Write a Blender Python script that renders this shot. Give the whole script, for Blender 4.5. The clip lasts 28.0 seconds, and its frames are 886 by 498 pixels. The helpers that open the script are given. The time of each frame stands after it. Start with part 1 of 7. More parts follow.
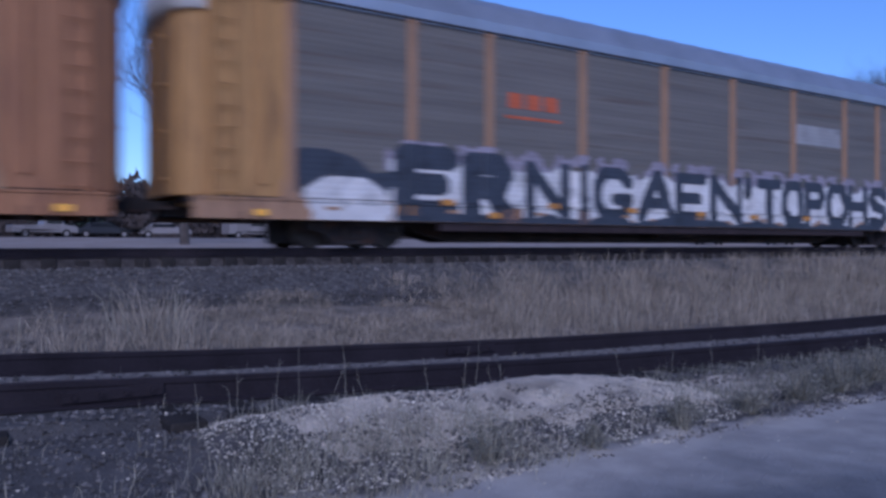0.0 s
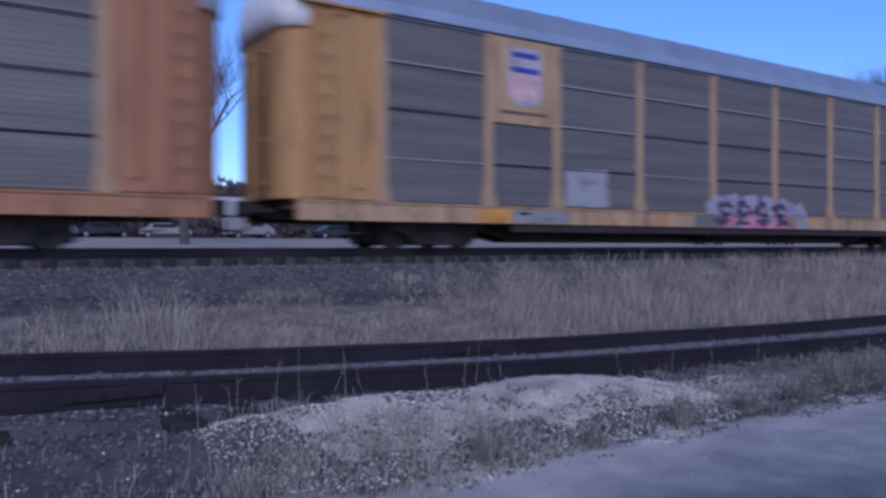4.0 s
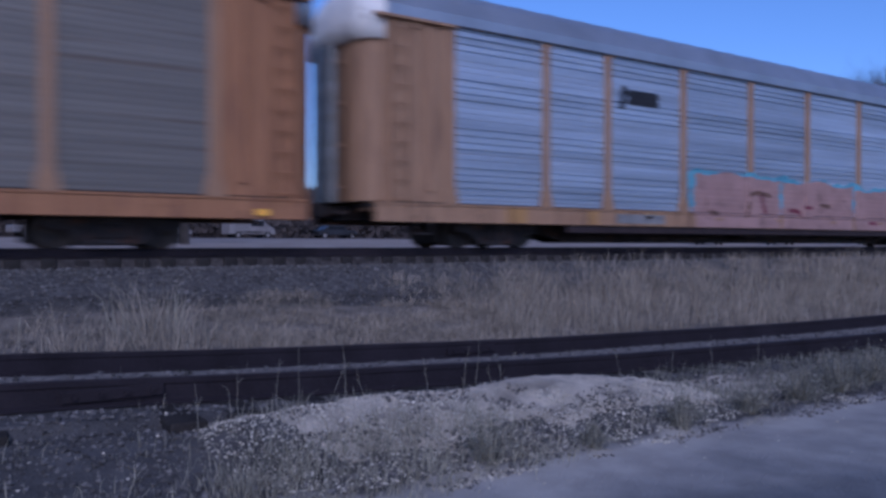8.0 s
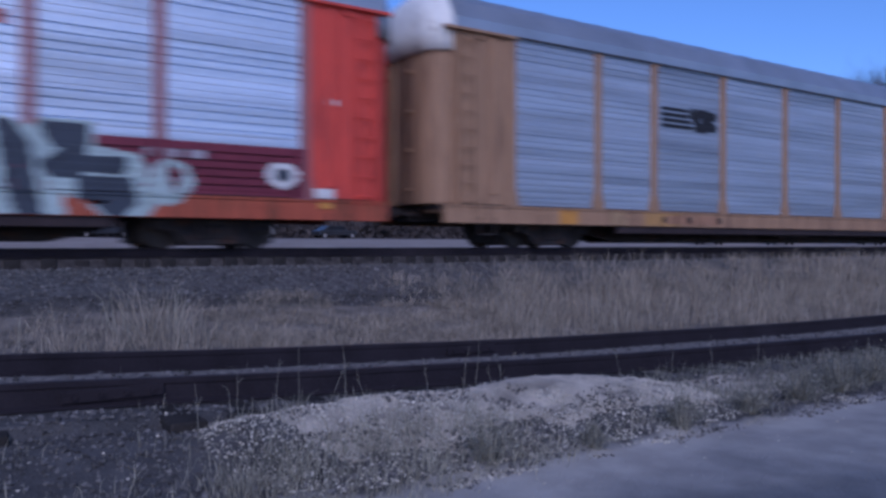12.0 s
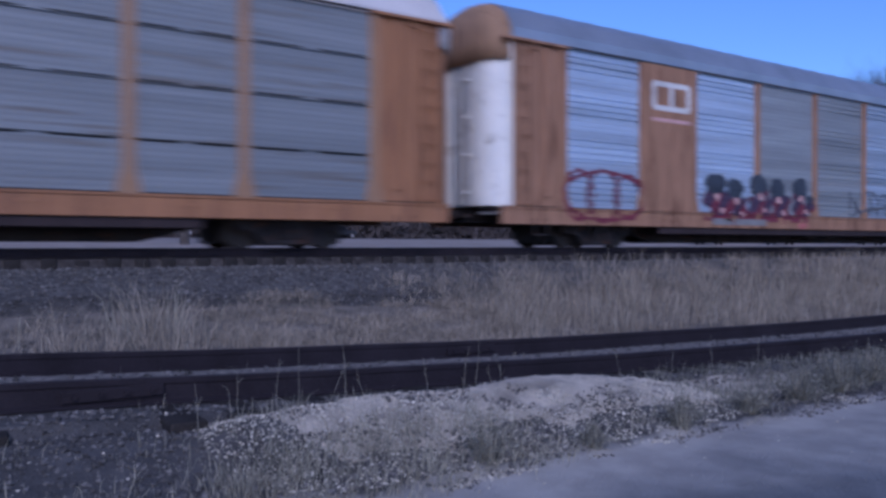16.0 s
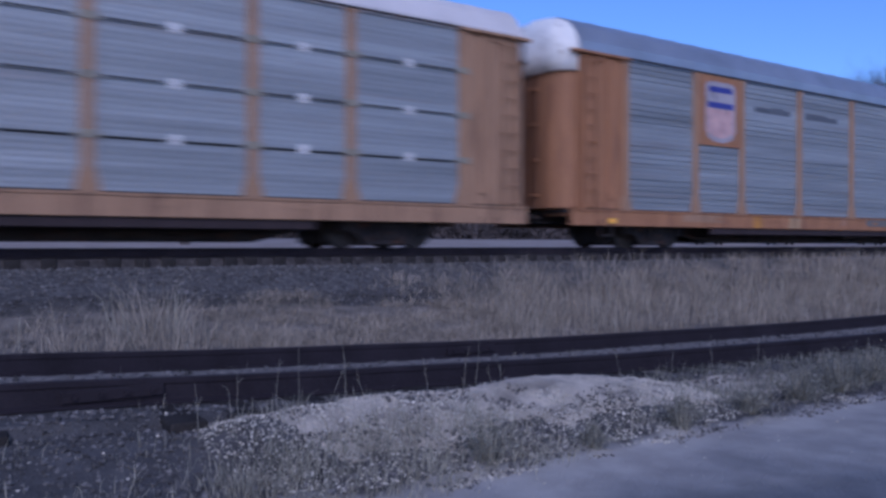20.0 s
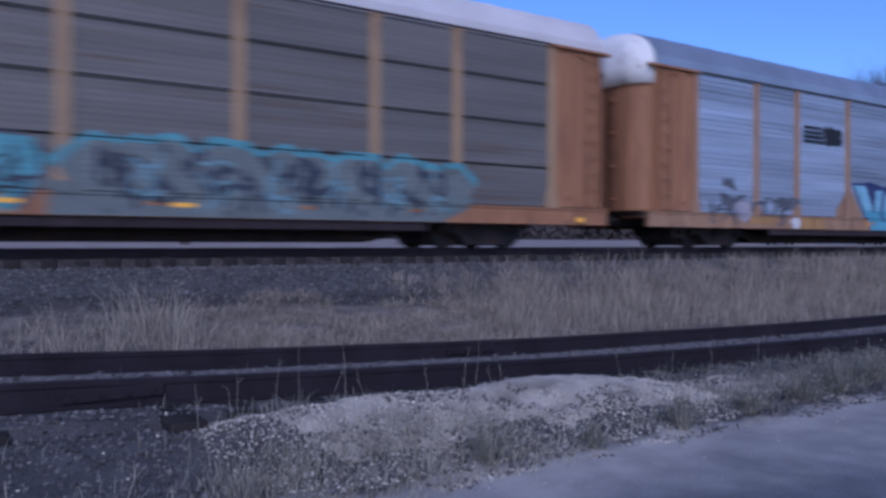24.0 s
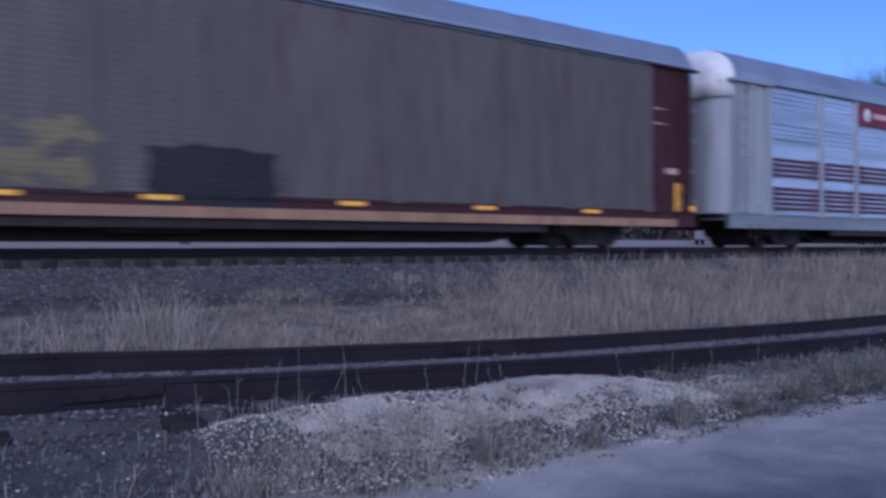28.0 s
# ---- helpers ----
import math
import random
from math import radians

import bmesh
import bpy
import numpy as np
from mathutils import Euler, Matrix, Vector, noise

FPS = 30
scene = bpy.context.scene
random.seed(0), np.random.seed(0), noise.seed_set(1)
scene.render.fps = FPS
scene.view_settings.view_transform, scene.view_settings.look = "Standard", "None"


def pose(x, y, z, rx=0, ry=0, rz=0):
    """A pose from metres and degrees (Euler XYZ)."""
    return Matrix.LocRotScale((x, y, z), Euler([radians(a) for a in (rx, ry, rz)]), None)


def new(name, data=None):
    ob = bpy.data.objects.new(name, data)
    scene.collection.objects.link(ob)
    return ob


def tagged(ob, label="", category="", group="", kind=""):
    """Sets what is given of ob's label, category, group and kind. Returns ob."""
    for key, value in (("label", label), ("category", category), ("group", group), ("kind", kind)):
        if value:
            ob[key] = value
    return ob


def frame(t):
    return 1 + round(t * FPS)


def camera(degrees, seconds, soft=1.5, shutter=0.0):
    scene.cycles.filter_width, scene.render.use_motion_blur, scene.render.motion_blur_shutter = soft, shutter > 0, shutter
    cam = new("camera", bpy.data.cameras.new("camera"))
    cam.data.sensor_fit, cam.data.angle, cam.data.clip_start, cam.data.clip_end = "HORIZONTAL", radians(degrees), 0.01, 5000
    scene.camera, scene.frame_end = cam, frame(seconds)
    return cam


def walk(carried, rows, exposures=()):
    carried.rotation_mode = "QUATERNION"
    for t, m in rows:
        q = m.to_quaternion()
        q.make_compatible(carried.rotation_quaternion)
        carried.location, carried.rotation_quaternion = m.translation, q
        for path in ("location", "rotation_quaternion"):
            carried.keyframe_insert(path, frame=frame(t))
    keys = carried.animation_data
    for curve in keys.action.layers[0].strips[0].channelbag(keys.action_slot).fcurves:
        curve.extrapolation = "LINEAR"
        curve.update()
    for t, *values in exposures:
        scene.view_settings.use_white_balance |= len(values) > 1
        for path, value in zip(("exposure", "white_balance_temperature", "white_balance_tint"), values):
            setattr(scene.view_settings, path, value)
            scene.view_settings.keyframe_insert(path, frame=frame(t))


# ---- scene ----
# A freight train of enclosed car carriers passes on a raised main line; the camera stands still beside a siding.
# x runs along the tracks (the train's way), y away from the camera, z = 0 is the main line's rail top.
CAM_FOV = 59.82
cam = camera(CAM_FOV, 28.0, soft=3.0, shutter=0.55)
EYE = (0.0, 0.0, 0.06)
YAW = -33.04
walk(cam, [(0.0, pose(*EYE, 89.706, 0, YAW)), (28.0, pose(*EYE, 89.706, 0, YAW))],
     exposures=[(t, e - 0.03, 4810, 35) for t, e in ((0.0, 0.33), (1.0, 0.46), (2.0, 0.5), (3.0, 0.5), (6.0, 0.55), (7.0, 0.28), (8.0, 0.18), (9.0, 0.45), (10.0, 0.48), (11.0, 0.22),
                                             (12.0, 0.22), (15.0, 0.28), (16.0, 0.37), (17.0, 0.35), (25.0, 0.40), (26.0, 0.32), (27.0, 0.15), (28.0, 0.42))])

# ---- world and light: clear dusk, the sun just gone ----
SUN_ELEV, SUN_ROT = 8.0, 208.0
world = bpy.data.worlds.new("dusk")
world.use_nodes = True
scene.world = world
wn = world.node_tree
sky = wn.nodes.new("ShaderNodeTexSky")
sky.sky_type = "NISHITA"
sky.sun_disc = False
sky.sun_elevation = radians(SUN_ELEV)
sky.sun_rotation = radians(SUN_ROT)
sky.altitude = 2000.0
sky.air_density, sky.dust_density, sky.ozone_density = 1.0, 1.2, 2.2
wn.nodes["Background"].inputs["Strength"].default_value = 0.125
wn.links.new(sky.outputs["Color"], wn.nodes["Background"].inputs["Color"])
sun_data = bpy.data.lights.new("sun", "SUN")
sun_data.energy, sun_data.angle, sun_data.color = 1.4, radians(40), (0.97, 0.86, 0.67)
sun = new("sun", sun_data)
sun.rotation_euler = (radians(90 - 38), 0, radians(180 - SUN_ROT))

# ---- materials ----
MATS = {}


def mat(name, color, rough=0.75, metal=0.0, vary=0.25, scale=3.0, fine=40.0, bump=0.15, dirt=None, dirt_amount=0.0,
        emit=0.0, streak=False, per_object=0.0, bands=False):
    """A painted, mineral or rusted surface: two scales of variation, stains and a fine relief."""
    if name in MATS:
        return MATS[name]
    m = bpy.data.materials.new(name)
    m.use_nodes = True
    n, l = m.node_tree.nodes, m.node_tree.links
    b = n["Principled BSDF"]
    b.inputs["Roughness"].default_value, b.inputs["Metallic"].default_value = rough, metal
    b.inputs["Specular IOR Level"].default_value = 0.3
    co = n.new("ShaderNodeTexCoord")
    mp = n.new("ShaderNodeMapping")
    l.new(co.outputs["Object"], mp.inputs["Vector"])
    if streak:
        mp.inputs["Scale"].default_value = (3.0, 3.0, 0.35)
    if bands:
        mp.inputs["Scale"].default_value = (0.12, 0.12, 3.2)
    if per_object:
        info = n.new("ShaderNodeObjectInfo")
        off = n.new("ShaderNodeVectorMath")
        off.operation = "SCALE"
        off.inputs[0].default_value = (31.0, 17.0, 11.0)
        l.new(info.outputs["Random"], off.inputs["Scale"])
        l.new(off.outputs["Vector"], mp.inputs["Location"])
    big, small = n.new("ShaderNodeTexNoise"), n.new("ShaderNodeTexNoise")
    big.inputs["Scale"].default_value, big.inputs["Detail"].default_value = scale, 4.0
    small.inputs["Scale"].default_value, small.inputs["Detail"].default_value = fine, 3.0
    l.new(mp.outputs["Vector"], big.inputs["Vector"])
    l.new(co.outputs["Object"], small.inputs["Vector"])
    add = n.new("ShaderNodeMath")
    add.operation = "MULTIPLY_ADD"
    add.inputs[1].default_value = 0.5
    l.new(small.outputs["Fac"], add.inputs[0])
    l.new(big.outputs["Fac"], add.inputs[2])
    ramp = n.new("ShaderNodeMapRange")
    ramp.inputs["From Min"].default_value, ramp.inputs["From Max"].default_value = 0.5, 1.0
    ramp.inputs["To Min"].default_value, ramp.inputs["To Max"].default_value = 1.0 - vary, 1.0 + vary
    l.new(add.outputs["Value"], ramp.inputs["Value"])
    mul = n.new("ShaderNodeVectorMath")
    mul.operation = "SCALE"
    mul.inputs[0].default_value = color
    l.new(ramp.outputs["Result"], mul.inputs["Scale"])
    out = mul.outputs["Vector"]
    if per_object:
        r2 = n.new("ShaderNodeMapRange")
        r2.inputs["To Min"].default_value, r2.inputs["To Max"].default_value = 1.0 - per_object, 1.0 + per_object
        l.new(info.outputs["Random"], r2.inputs["Value"])
        m2 = n.new("ShaderNodeVectorMath")
        m2.operation = "SCALE"
        l.new(out, m2.inputs[0])
        l.new(r2.outputs["Result"], m2.inputs["Scale"])
        out = m2.outputs["Vector"]
    if dirt:
        dn = n.new("ShaderNodeTexNoise")
        dn.inputs["Scale"].default_value, dn.inputs["Detail"].default_value = scale * 1.7, 6.0
        l.new(mp.outputs["Vector"], dn.inputs["Vector"])
        dr = n.new("ShaderNodeMapRange")
        dr.inputs["From Min"].default_value, dr.inputs["From Max"].default_value = 0.62 - 0.3 * dirt_amount, 0.72
        l.new(dn.outputs["Fac"], dr.inputs["Value"])
        mx = n.new("ShaderNodeMix")
        mx.data_type = "RGBA"
        l.new(dr.outputs["Result"], mx.inputs[0])
        l.new(out, mx.inputs[6])
        mx.inputs[7].default_value = (*dirt, 1)
        out = mx.outputs[2]
    l.new(out, b.inputs["Base Color"])
    if bump:
        bp = n.new("ShaderNodeBump")
        bp.inputs["Strength"].default_value, bp.inputs["Distance"].default_value = bump, 0.02
        l.new(small.outputs["Fac"], bp.inputs["Height"])
        l.new(bp.outputs["Normal"], b.inputs["Normal"])
    if emit:
        b.inputs["Emission Color"].default_value = (*color, 1)
        b.inputs["Emission Strength"].default_value = emit
    MATS[name] = m
    return m


RUST = (0.10, 0.045, 0.025)
# ground
M_PILE = mat("pale_grit", (0.55, 0.49, 0.40), 0.95, vary=0.45, scale=3.5, fine=110, bump=0.9, dirt=(0.20, 0.18, 0.165), dirt_amount=0.45)
M_STONE = mat("ballast_stone", (0.105, 0.10, 0.098), 0.9, vary=0.35, scale=6, fine=60, bump=0.3)
M_STONE_PALE = mat("pale_stone", (0.585, 0.545, 0.46), 0.9, vary=0.3, scale=6, fine=60, bump=0.3)
M_GRASS = mat("dry_grass", (0.345, 0.300, 0.240), 0.9, vary=0.35, scale=2, fine=25, bump=0)
M_WEED = mat("grey_green_weed", (0.19, 0.188, 0.158), 0.9, vary=0.35, scale=4, fine=25, bump=0)
M_STALK = mat("dry_stalk", (0.30, 0.285, 0.23), 0.9, vary=0.3, scale=4, fine=25, bump=0)
M_RAIL = mat("rusted_rail_steel", (0.023, 0.019, 0.024), 0.8, vary=0.3, scale=2, fine=50, bump=0.3)
M_RAILTOP = mat("worn_rail_steel", (0.05, 0.042, 0.044), 0.6, 0.3, vary=0.3, scale=2, fine=50, bump=0.1)
M_TIE = mat("creosoted_tie_wood", (0.03, 0.027, 0.026), 0.9, vary=0.4, scale=5, fine=50, bump=0.5)
# running gear
M_GEAR = mat("grimy_black_steel", (0.036, 0.032, 0.033), 0.8, vary=0.4, scale=3, fine=30, bump=0.3, dirt=RUST, dirt_amount=0.1)
# brown paint, its colour taken darker for the shade below the sill
M_UNDER = mat("dark_brown_frame_paint", (0.034, 0.024, 0.026), 0.8, vary=0.35, scale=2, fine=30, bump=0.3, streak=True)
M_WHEEL = mat("worn_wheel_steel", (0.05, 0.042, 0.038), 0.55, 0.5, vary=0.3, scale=3, fine=30, bump=0.2)
# rubber of the hoses; also the shade painted into slots and grooves
M_DARK = mat("hose_rubber_and_gap_shade", (0.012, 0.012, 0.012), 0.9, vary=0.3)
M_WHITE = mat("weathered_white_paint", (0.78, 0.77, 0.74), 0.6, vary=0.08, scale=2, dirt=(0.45, 0.42, 0.38), dirt_amount=0.1)
M_REFL = mat("yellow_reflector", (0.95, 0.50, 0.06), 0.35, vary=0.1)


for m_ in (M_RAIL, M_TIE, M_GEAR, M_GRASS, M_WEED, M_STALK):
    m_.node_tree.nodes["Principled BSDF"].inputs["Specular IOR Level"].default_value = 0.15


# ---- mesh helpers ----
def link_mesh(name, verts, faces, material, parent=None, label="", smooth=False):
    me = bpy.data.meshes.new(name)
    me.from_pydata(verts, [], faces)
    me.materials.append(material)
    if smooth:
        me.polygons.foreach_set("use_smooth", [True] * len(me.polygons))
    me.update()
    ob = new(name, me)
    if parent:
        ob.parent = parent
    return tagged(ob, label)


def part(name, bm, material, parent, label="", smooth=False):
    me = bpy.data.meshes.new(name)
    bm.normal_update()
    bm.to_mesh(me)
    bm.free()
    me.materials.append(material)
    if smooth:
        me.polygons.foreach_set("use_smooth", [True] * len(me.polygons))
    ob = new(name, me)
    if parent:
        ob.parent = parent
    return tagged(ob, label)


def add_box(bm, x0, x1, y0, y1, z0, z1, bevel=0.0):
    g = bmesh.ops.create_cube(bm, size=1.0, matrix=Matrix.LocRotScale(((x0 + x1) / 2, (y0 + y1) / 2, (z0 + z1) / 2), None,
                                                                    (abs(x1 - x0), abs(y1 - y0), abs(z1 - z0))))
    if bevel:
        es = list({e for v in g["verts"] for e in v.link_edges})
        bmesh.ops.bevel(bm, geom=es, offset=bevel, segments=1, affect="EDGES")
    return g["verts"]


def add_cyl(bm, p0, p1, r0, r1=None, seg=10, caps=True):
    p0, p1 = Vector(p0), Vector(p1)
    d = p1 - p0
    m = Matrix.Translation((p0 + p1) / 2) @ d.to_track_quat("Z", "Y").to_matrix().to_4x4()
    return bmesh.ops.create_cone(bm, cap_ends=caps, segments=seg, radius1=r0, radius2=r0 if r1 is None else r1, depth=d.length, matrix=m)["verts"]


def boxes(name, rows, material, parent=None, label="", bevel=0.0):
    bm = bmesh.new()
    for r in rows:
        add_box(bm, *r, bevel=bevel)
    return part(name, bm, material, parent, label)


def lerp_table(table, x):
    if x <= table[0][0]:
        return table[0][1]
    for (a, va), (b, vb) in zip(table, table[1:]):
        if x <= b:
            k = (x - a) / (b - a)
            return va + (vb - va) * k
    return table[-1][1]


def smooth01(a, b, x):
    k = min(1.0, max(0.0, (x - a) / (b - a)))
    return k * k * (3 - 2 * k)


# ---- ground ----
MAIN_Y = 15.77
SIDE_Y = 6.25
SIDE_TOP = [(-60, -0.60), (-10, -0.68), (-4, -0.73), (0.34, -0.790), (0.8, -0.818), (1.25, -0.847), (1.7, -0.877), (2.2, -0.898), (2.7, -0.914), (3.3, -0.940), (3.95, -0.964),
            (4.6, -0.993), (5.4, -1.018), (6.3, -1.045), (7.3, -1.062), (8.4, -1.084), (9.6, -1.108), (10.8, -1.130), (13.6, -1.145), (25, -1.20), (60, -1.25), (400, -1.25)]
ROAD_Z = -1.123


def siding_top(x):
    return (lerp_table(SIDE_TOP, x - 0.6) + lerp_table(SIDE_TOP, x) + lerp_table(SIDE_TOP, x + 0.6)) / 3


def nz(x, y, f, seed=0.0):
    return noise.noise(Vector((x * f, y * f, seed)))


# the crest of the grit heap along x: height of its top
CREST = [(1.1, -1.02), (1.45, -0.955), (2.9, -0.960), (3.12, -0.950), (3.3, -0.925), (3.7, -0.915), (3.85, -0.922), (4.0, -0.945), (4.2, -0.960), (4.4, -0.985), (4.65, -1.03), (4.95, -1.075), (5.4, -1.13)]
CREST_Y = 4.33


def verge_z(x, y):
    """The strip between the road's edge and the siding, without the heap."""
    bed = siding_top(x) - 0.19
    k = smooth01(3.25, 4.9, y)
    sunk = 0.08 * (1 - smooth01(1.7, 2.6, x)) * (1 - smooth01(4.98, 5.08, y))
    return ROAD_Z * (1 - k) + (bed + 0.02 - sunk) * k - 0.05 * math.sin(k * math.pi)


def pile_height(x, y):
    """The low heap of pale grit beside the siding."""
    along = smooth01(1.1, 1.5, x) * (1 - smooth01(4.9, 5.7, x))
    if along == 0.0:
        return 0.0
    peak = max(0.0, lerp_table(CREST, x) - verge_z(x, CREST_Y)) + 0.012 * nz(x, 0.0, 2.6, 8.0)
    across = math.exp(-((y - CREST_Y) / (0.40 if y > CREST_Y else 0.72)) ** 2)
    return along * peak * across


def ground_z(x, y):
    st = siding_top(x)
    bed = st - 0.19
    if y <= 3.25:
        z = ROAD_Z + 0.012 * nz(x, y, 1.5)
    elif y <= 5.1:
        z = verge_z(x, y) + 0.02 * nz(x, y, 3.0) + 0.012 * nz(x, y, 9.0)
    elif y <= 7.7:
        z = bed + 0.012 * nz(x, y, 8.0) + (0.026 if abs(y - SIDE_Y) < 0.6 else 0.0)
    elif y <= 14.1:
        k = smooth01(8.1, 13.7, y)
        toe = bed - 0.06
        z = toe * (1 - k) + (-0.35) * k + 0.05 * nz(x, y, 0.8) * math.sin(k * math.pi) - 0.07 * math.exp(-((y - 10.85 - 0.2 * nz(x, 0.0, 0.6, 2.0)) / 0.22) ** 2)
    elif y <= 17.5:
        z = -0.35 + 0.163 * smooth01(14.40, 14.46, y)
    elif y <= 21:
        z = -0.187 - 0.313 * smooth01(17.5, 19.7, y)
    else:
        z = -0.50 + 1.195 * smooth01(20, 72, y)
    if 3.25 < y < 5.4:
        z += pile_height(x, y)
    return z


def grid_mesh(name, xs, ys, zfun, material, **tags):
    verts = [(x, y, zfun(x, y)) for y in ys for x in xs]
    nx = len(xs)
    faces = [(j * nx + i, j * nx + i + 1, (j + 1) * nx + i + 1, (j + 1) * nx + i) for j in range(len(ys) - 1) for i in range(nx - 1)]
    return tagged(link_mesh(name, verts, faces, material, smooth=True), **tags)


def spread(*pieces):
    out = []
    for a, b, step in pieces:
        k = max(1, round((b - a) / step))
        out += [a + (b - a) * i / k for i in range(k)]
    return out + [pieces[-1][1]]


ground_xs = spread((-3000, -300, 900), (-300, -40, 26), (-40, -4, 2), (-4, 12, 0.12), (12, 40, 0.7), (40, 300, 20), (300, 3000, 900))
ground_ys = spread((-600, -20, 145), (-20, 3.0, 3), (3.0, 4.9, 0.1), (4.9, 5.2, 0.05), (5.2, 5.5, 0.1), (5.5, 7.6, 0.15), (7.6, 14.1, 0.25), (14.1, 14.85, 0.05), (14.85, 21, 0.6), (21, 80, 4), (80, 300, 40), (300, 3000, 900))


def ground_mat():
    """One sheet: worn asphalt by the camera, dark ballast dirt, dry soil, pale gravel lot beyond the line."""
    m = mat("trackside_ground", (0.075, 0.072, 0.072), 0.95, vary=0.4, scale=2.2, fine=45, bump=0.6)
    n, l = m.node_tree.nodes, m.node_tree.links
    b = n["Principled BSDF"]
    base = b.inputs["Base Color"].links[0].from_socket
    geo = n.new("ShaderNodeNewGeometry")
    sep = n.new("ShaderNodeSeparateXYZ")
    l.new(geo.outputs["Position"], sep.inputs["Vector"])
    wob = n.new("ShaderNodeTexNoise")
    wob.inputs["Scale"].default_value, wob.inputs["Detail"].default_value = 1.6, 5.0
    l.new(geo.outputs["Position"], wob.inputs["Vector"])
    off = n.new("ShaderNodeMath")
    off.operation = "MULTIPLY_ADD"
    off.inputs[1].default_value = 0.9
    l.new(wob.outputs["Fac"], off.inputs[0])
    l.new(sep.outputs["Y"], off.inputs[2])

    def band(lo, hi):
        r = n.new("ShaderNodeMapRange")
        r.inputs["From Min"].default_value, r.inputs["From Max"].default_value = lo, hi
        l.new(off.outputs["Value"], r.inputs["Value"])
        return r.outputs["Result"]

    def mix(fac, a, c):
        mx = n.new("ShaderNodeMix")
        mx.data_type = "RGBA"
        l.new(fac, mx.inputs[0])
        l.new(a, mx.inputs[6])
        if isinstance(c, tuple):
            t = n.new("ShaderNodeTexNoise")
            t.inputs["Scale"].default_value, t.inputs["Detail"].default_value = c[2], 6.0
            l.new(geo.outputs["Position"], t.inputs["Vector"])
            spread_ = n.new("ShaderNodeMapRange")
            spread_.inputs["From Min"].default_value, spread_.inputs["From Max"].default_value = 0.33, 0.67
            l.new(t.outputs["Fac"], spread_.inputs["Value"])
            inner = n.new("ShaderNodeMix")
            inner.data_type = "RGBA"
            l.new(spread_.outputs["Result"], inner.inputs[0])
            inner.inputs[6].default_value = (*c[0], 1)
            inner.inputs[7].default_value = (*c[1], 1)
            l.new(inner.outputs[2], mx.inputs[7])
        return mx.outputs[2]

    near = n.new("ShaderNodeMath")
    near.operation = "SUBTRACT"
    near.inputs[0].default_value = 1.0
    l.new(band(3.67, 3.80), near.inputs[1])
    bed = n.new("ShaderNodeMath")
    bed.operation = "MULTIPLY"
    l.new(band(6.0, 6.2), bed.inputs[0])
    out_ = n.new("ShaderNodeMath")
    out_.operation = "SUBTRACT"
    out_.inputs[0].default_value = 1.0
    l.new(band(7.4, 7.6), out_.inputs[1])
    l.new(out_.outputs["Value"], bed.inputs[1])
    base = mix(bed.outputs["Value"], base, ((0.11, 0.102, 0.095), (0.24, 0.22, 0.20), 14.0))
    c = mix(band(8.2, 8.7), base, ((0.10, 0.09, 0.078), (0.22, 0.195, 0.165), 3.0))
    # dark line painted along the bank's toe, for the shade at its foot
    c = mix(band(11.1, 11.4), c, ((0.035, 0.033, 0.033), (0.075, 0.071, 0.069), 6.0))
    c = mix(band(11.6, 12.0), c, ((0.045, 0.044, 0.046), (0.125, 0.121, 0.12), 9.0))
    # dark main line ballast, with the train's shade painted into its colour
    c = mix(band(14.52, 14.66), c, ((0.030, 0.027, 0.027), (0.07, 0.062, 0.06), 9.0))
    c = mix(band(18.0, 19.2), c, ((0.26, 0.215, 0.18), (0.36, 0.305, 0.26), 0.4))
    c = mix(band(78.0, 82.0), c, ((0.09, 0.09, 0.05), (0.14, 0.12, 0.07), 0.2))
    # worn asphalt: broad pale and dark patches under finer blotches
    blot = n.new("ShaderNodeTexNoise")
    blot.inputs["Scale"].default_value, blot.inputs["Detail"].default_value = 4.5, 7.0
    l.new(geo.outputs["Position"], blot.inputs["Vector"])
    spots = n.new("ShaderNodeMapRange")
    spots.inputs["From Min"].default_value, spots.inputs["From Max"].default_value = 0.35, 0.65
    spots.inputs["To Min"].default_value, spots.inputs["To Max"].default_value = 0.87, 1.11
    l.new(blot.outputs["Fac"], spots.inputs["Value"])
    tar = mix(near.outputs["Value"], c, ((0.135, 0.143, 0.155), (0.25, 0.253, 0.255), 0.8))
    dusty = n.new("ShaderNodeMath")
    dusty.operation = "MULTIPLY"
    l.new(near.outputs["Value"], dusty.inputs[0])
    l.new(band(2.5, 3.5), dusty.inputs[1])
    tar = mix(dusty.outputs["Value"], tar, ((0.315, 0.30, 0.282), (0.425, 0.402, 0.365), 1.4))
    worn = n.new("ShaderNodeVectorMath")
    worn.operation = "SCALE"
    l.new(tar, worn.inputs[0])
    l.new(spots.outputs["Result"], worn.inputs["Scale"])
    c = worn.outputs["Vector"]
    l.new(c, b.inputs["Base Color"])
    return m


ground = grid_mesh("ground", ground_xs, ground_ys, ground_z, ground_mat(),
                   label="trackside ground of asphalt, dark ballast, dry soil and pale gravel", kind="structure", category="ground")


# ---- tracks ----
RAIL = [(-0.072, -0.18), (0.072, -0.18), (0.072, -0.165), (0.030, -0.150), (0.028, -0.050), (0.036, -0.040), (0.036, -0.006), (0.028, 0.0),
        (-0.028, 0.0), (-0.036, -0.006), (-0.036, -0.040), (-0.028, -0.050), (-0.030, -0.150), (-0.072, -0.165)]


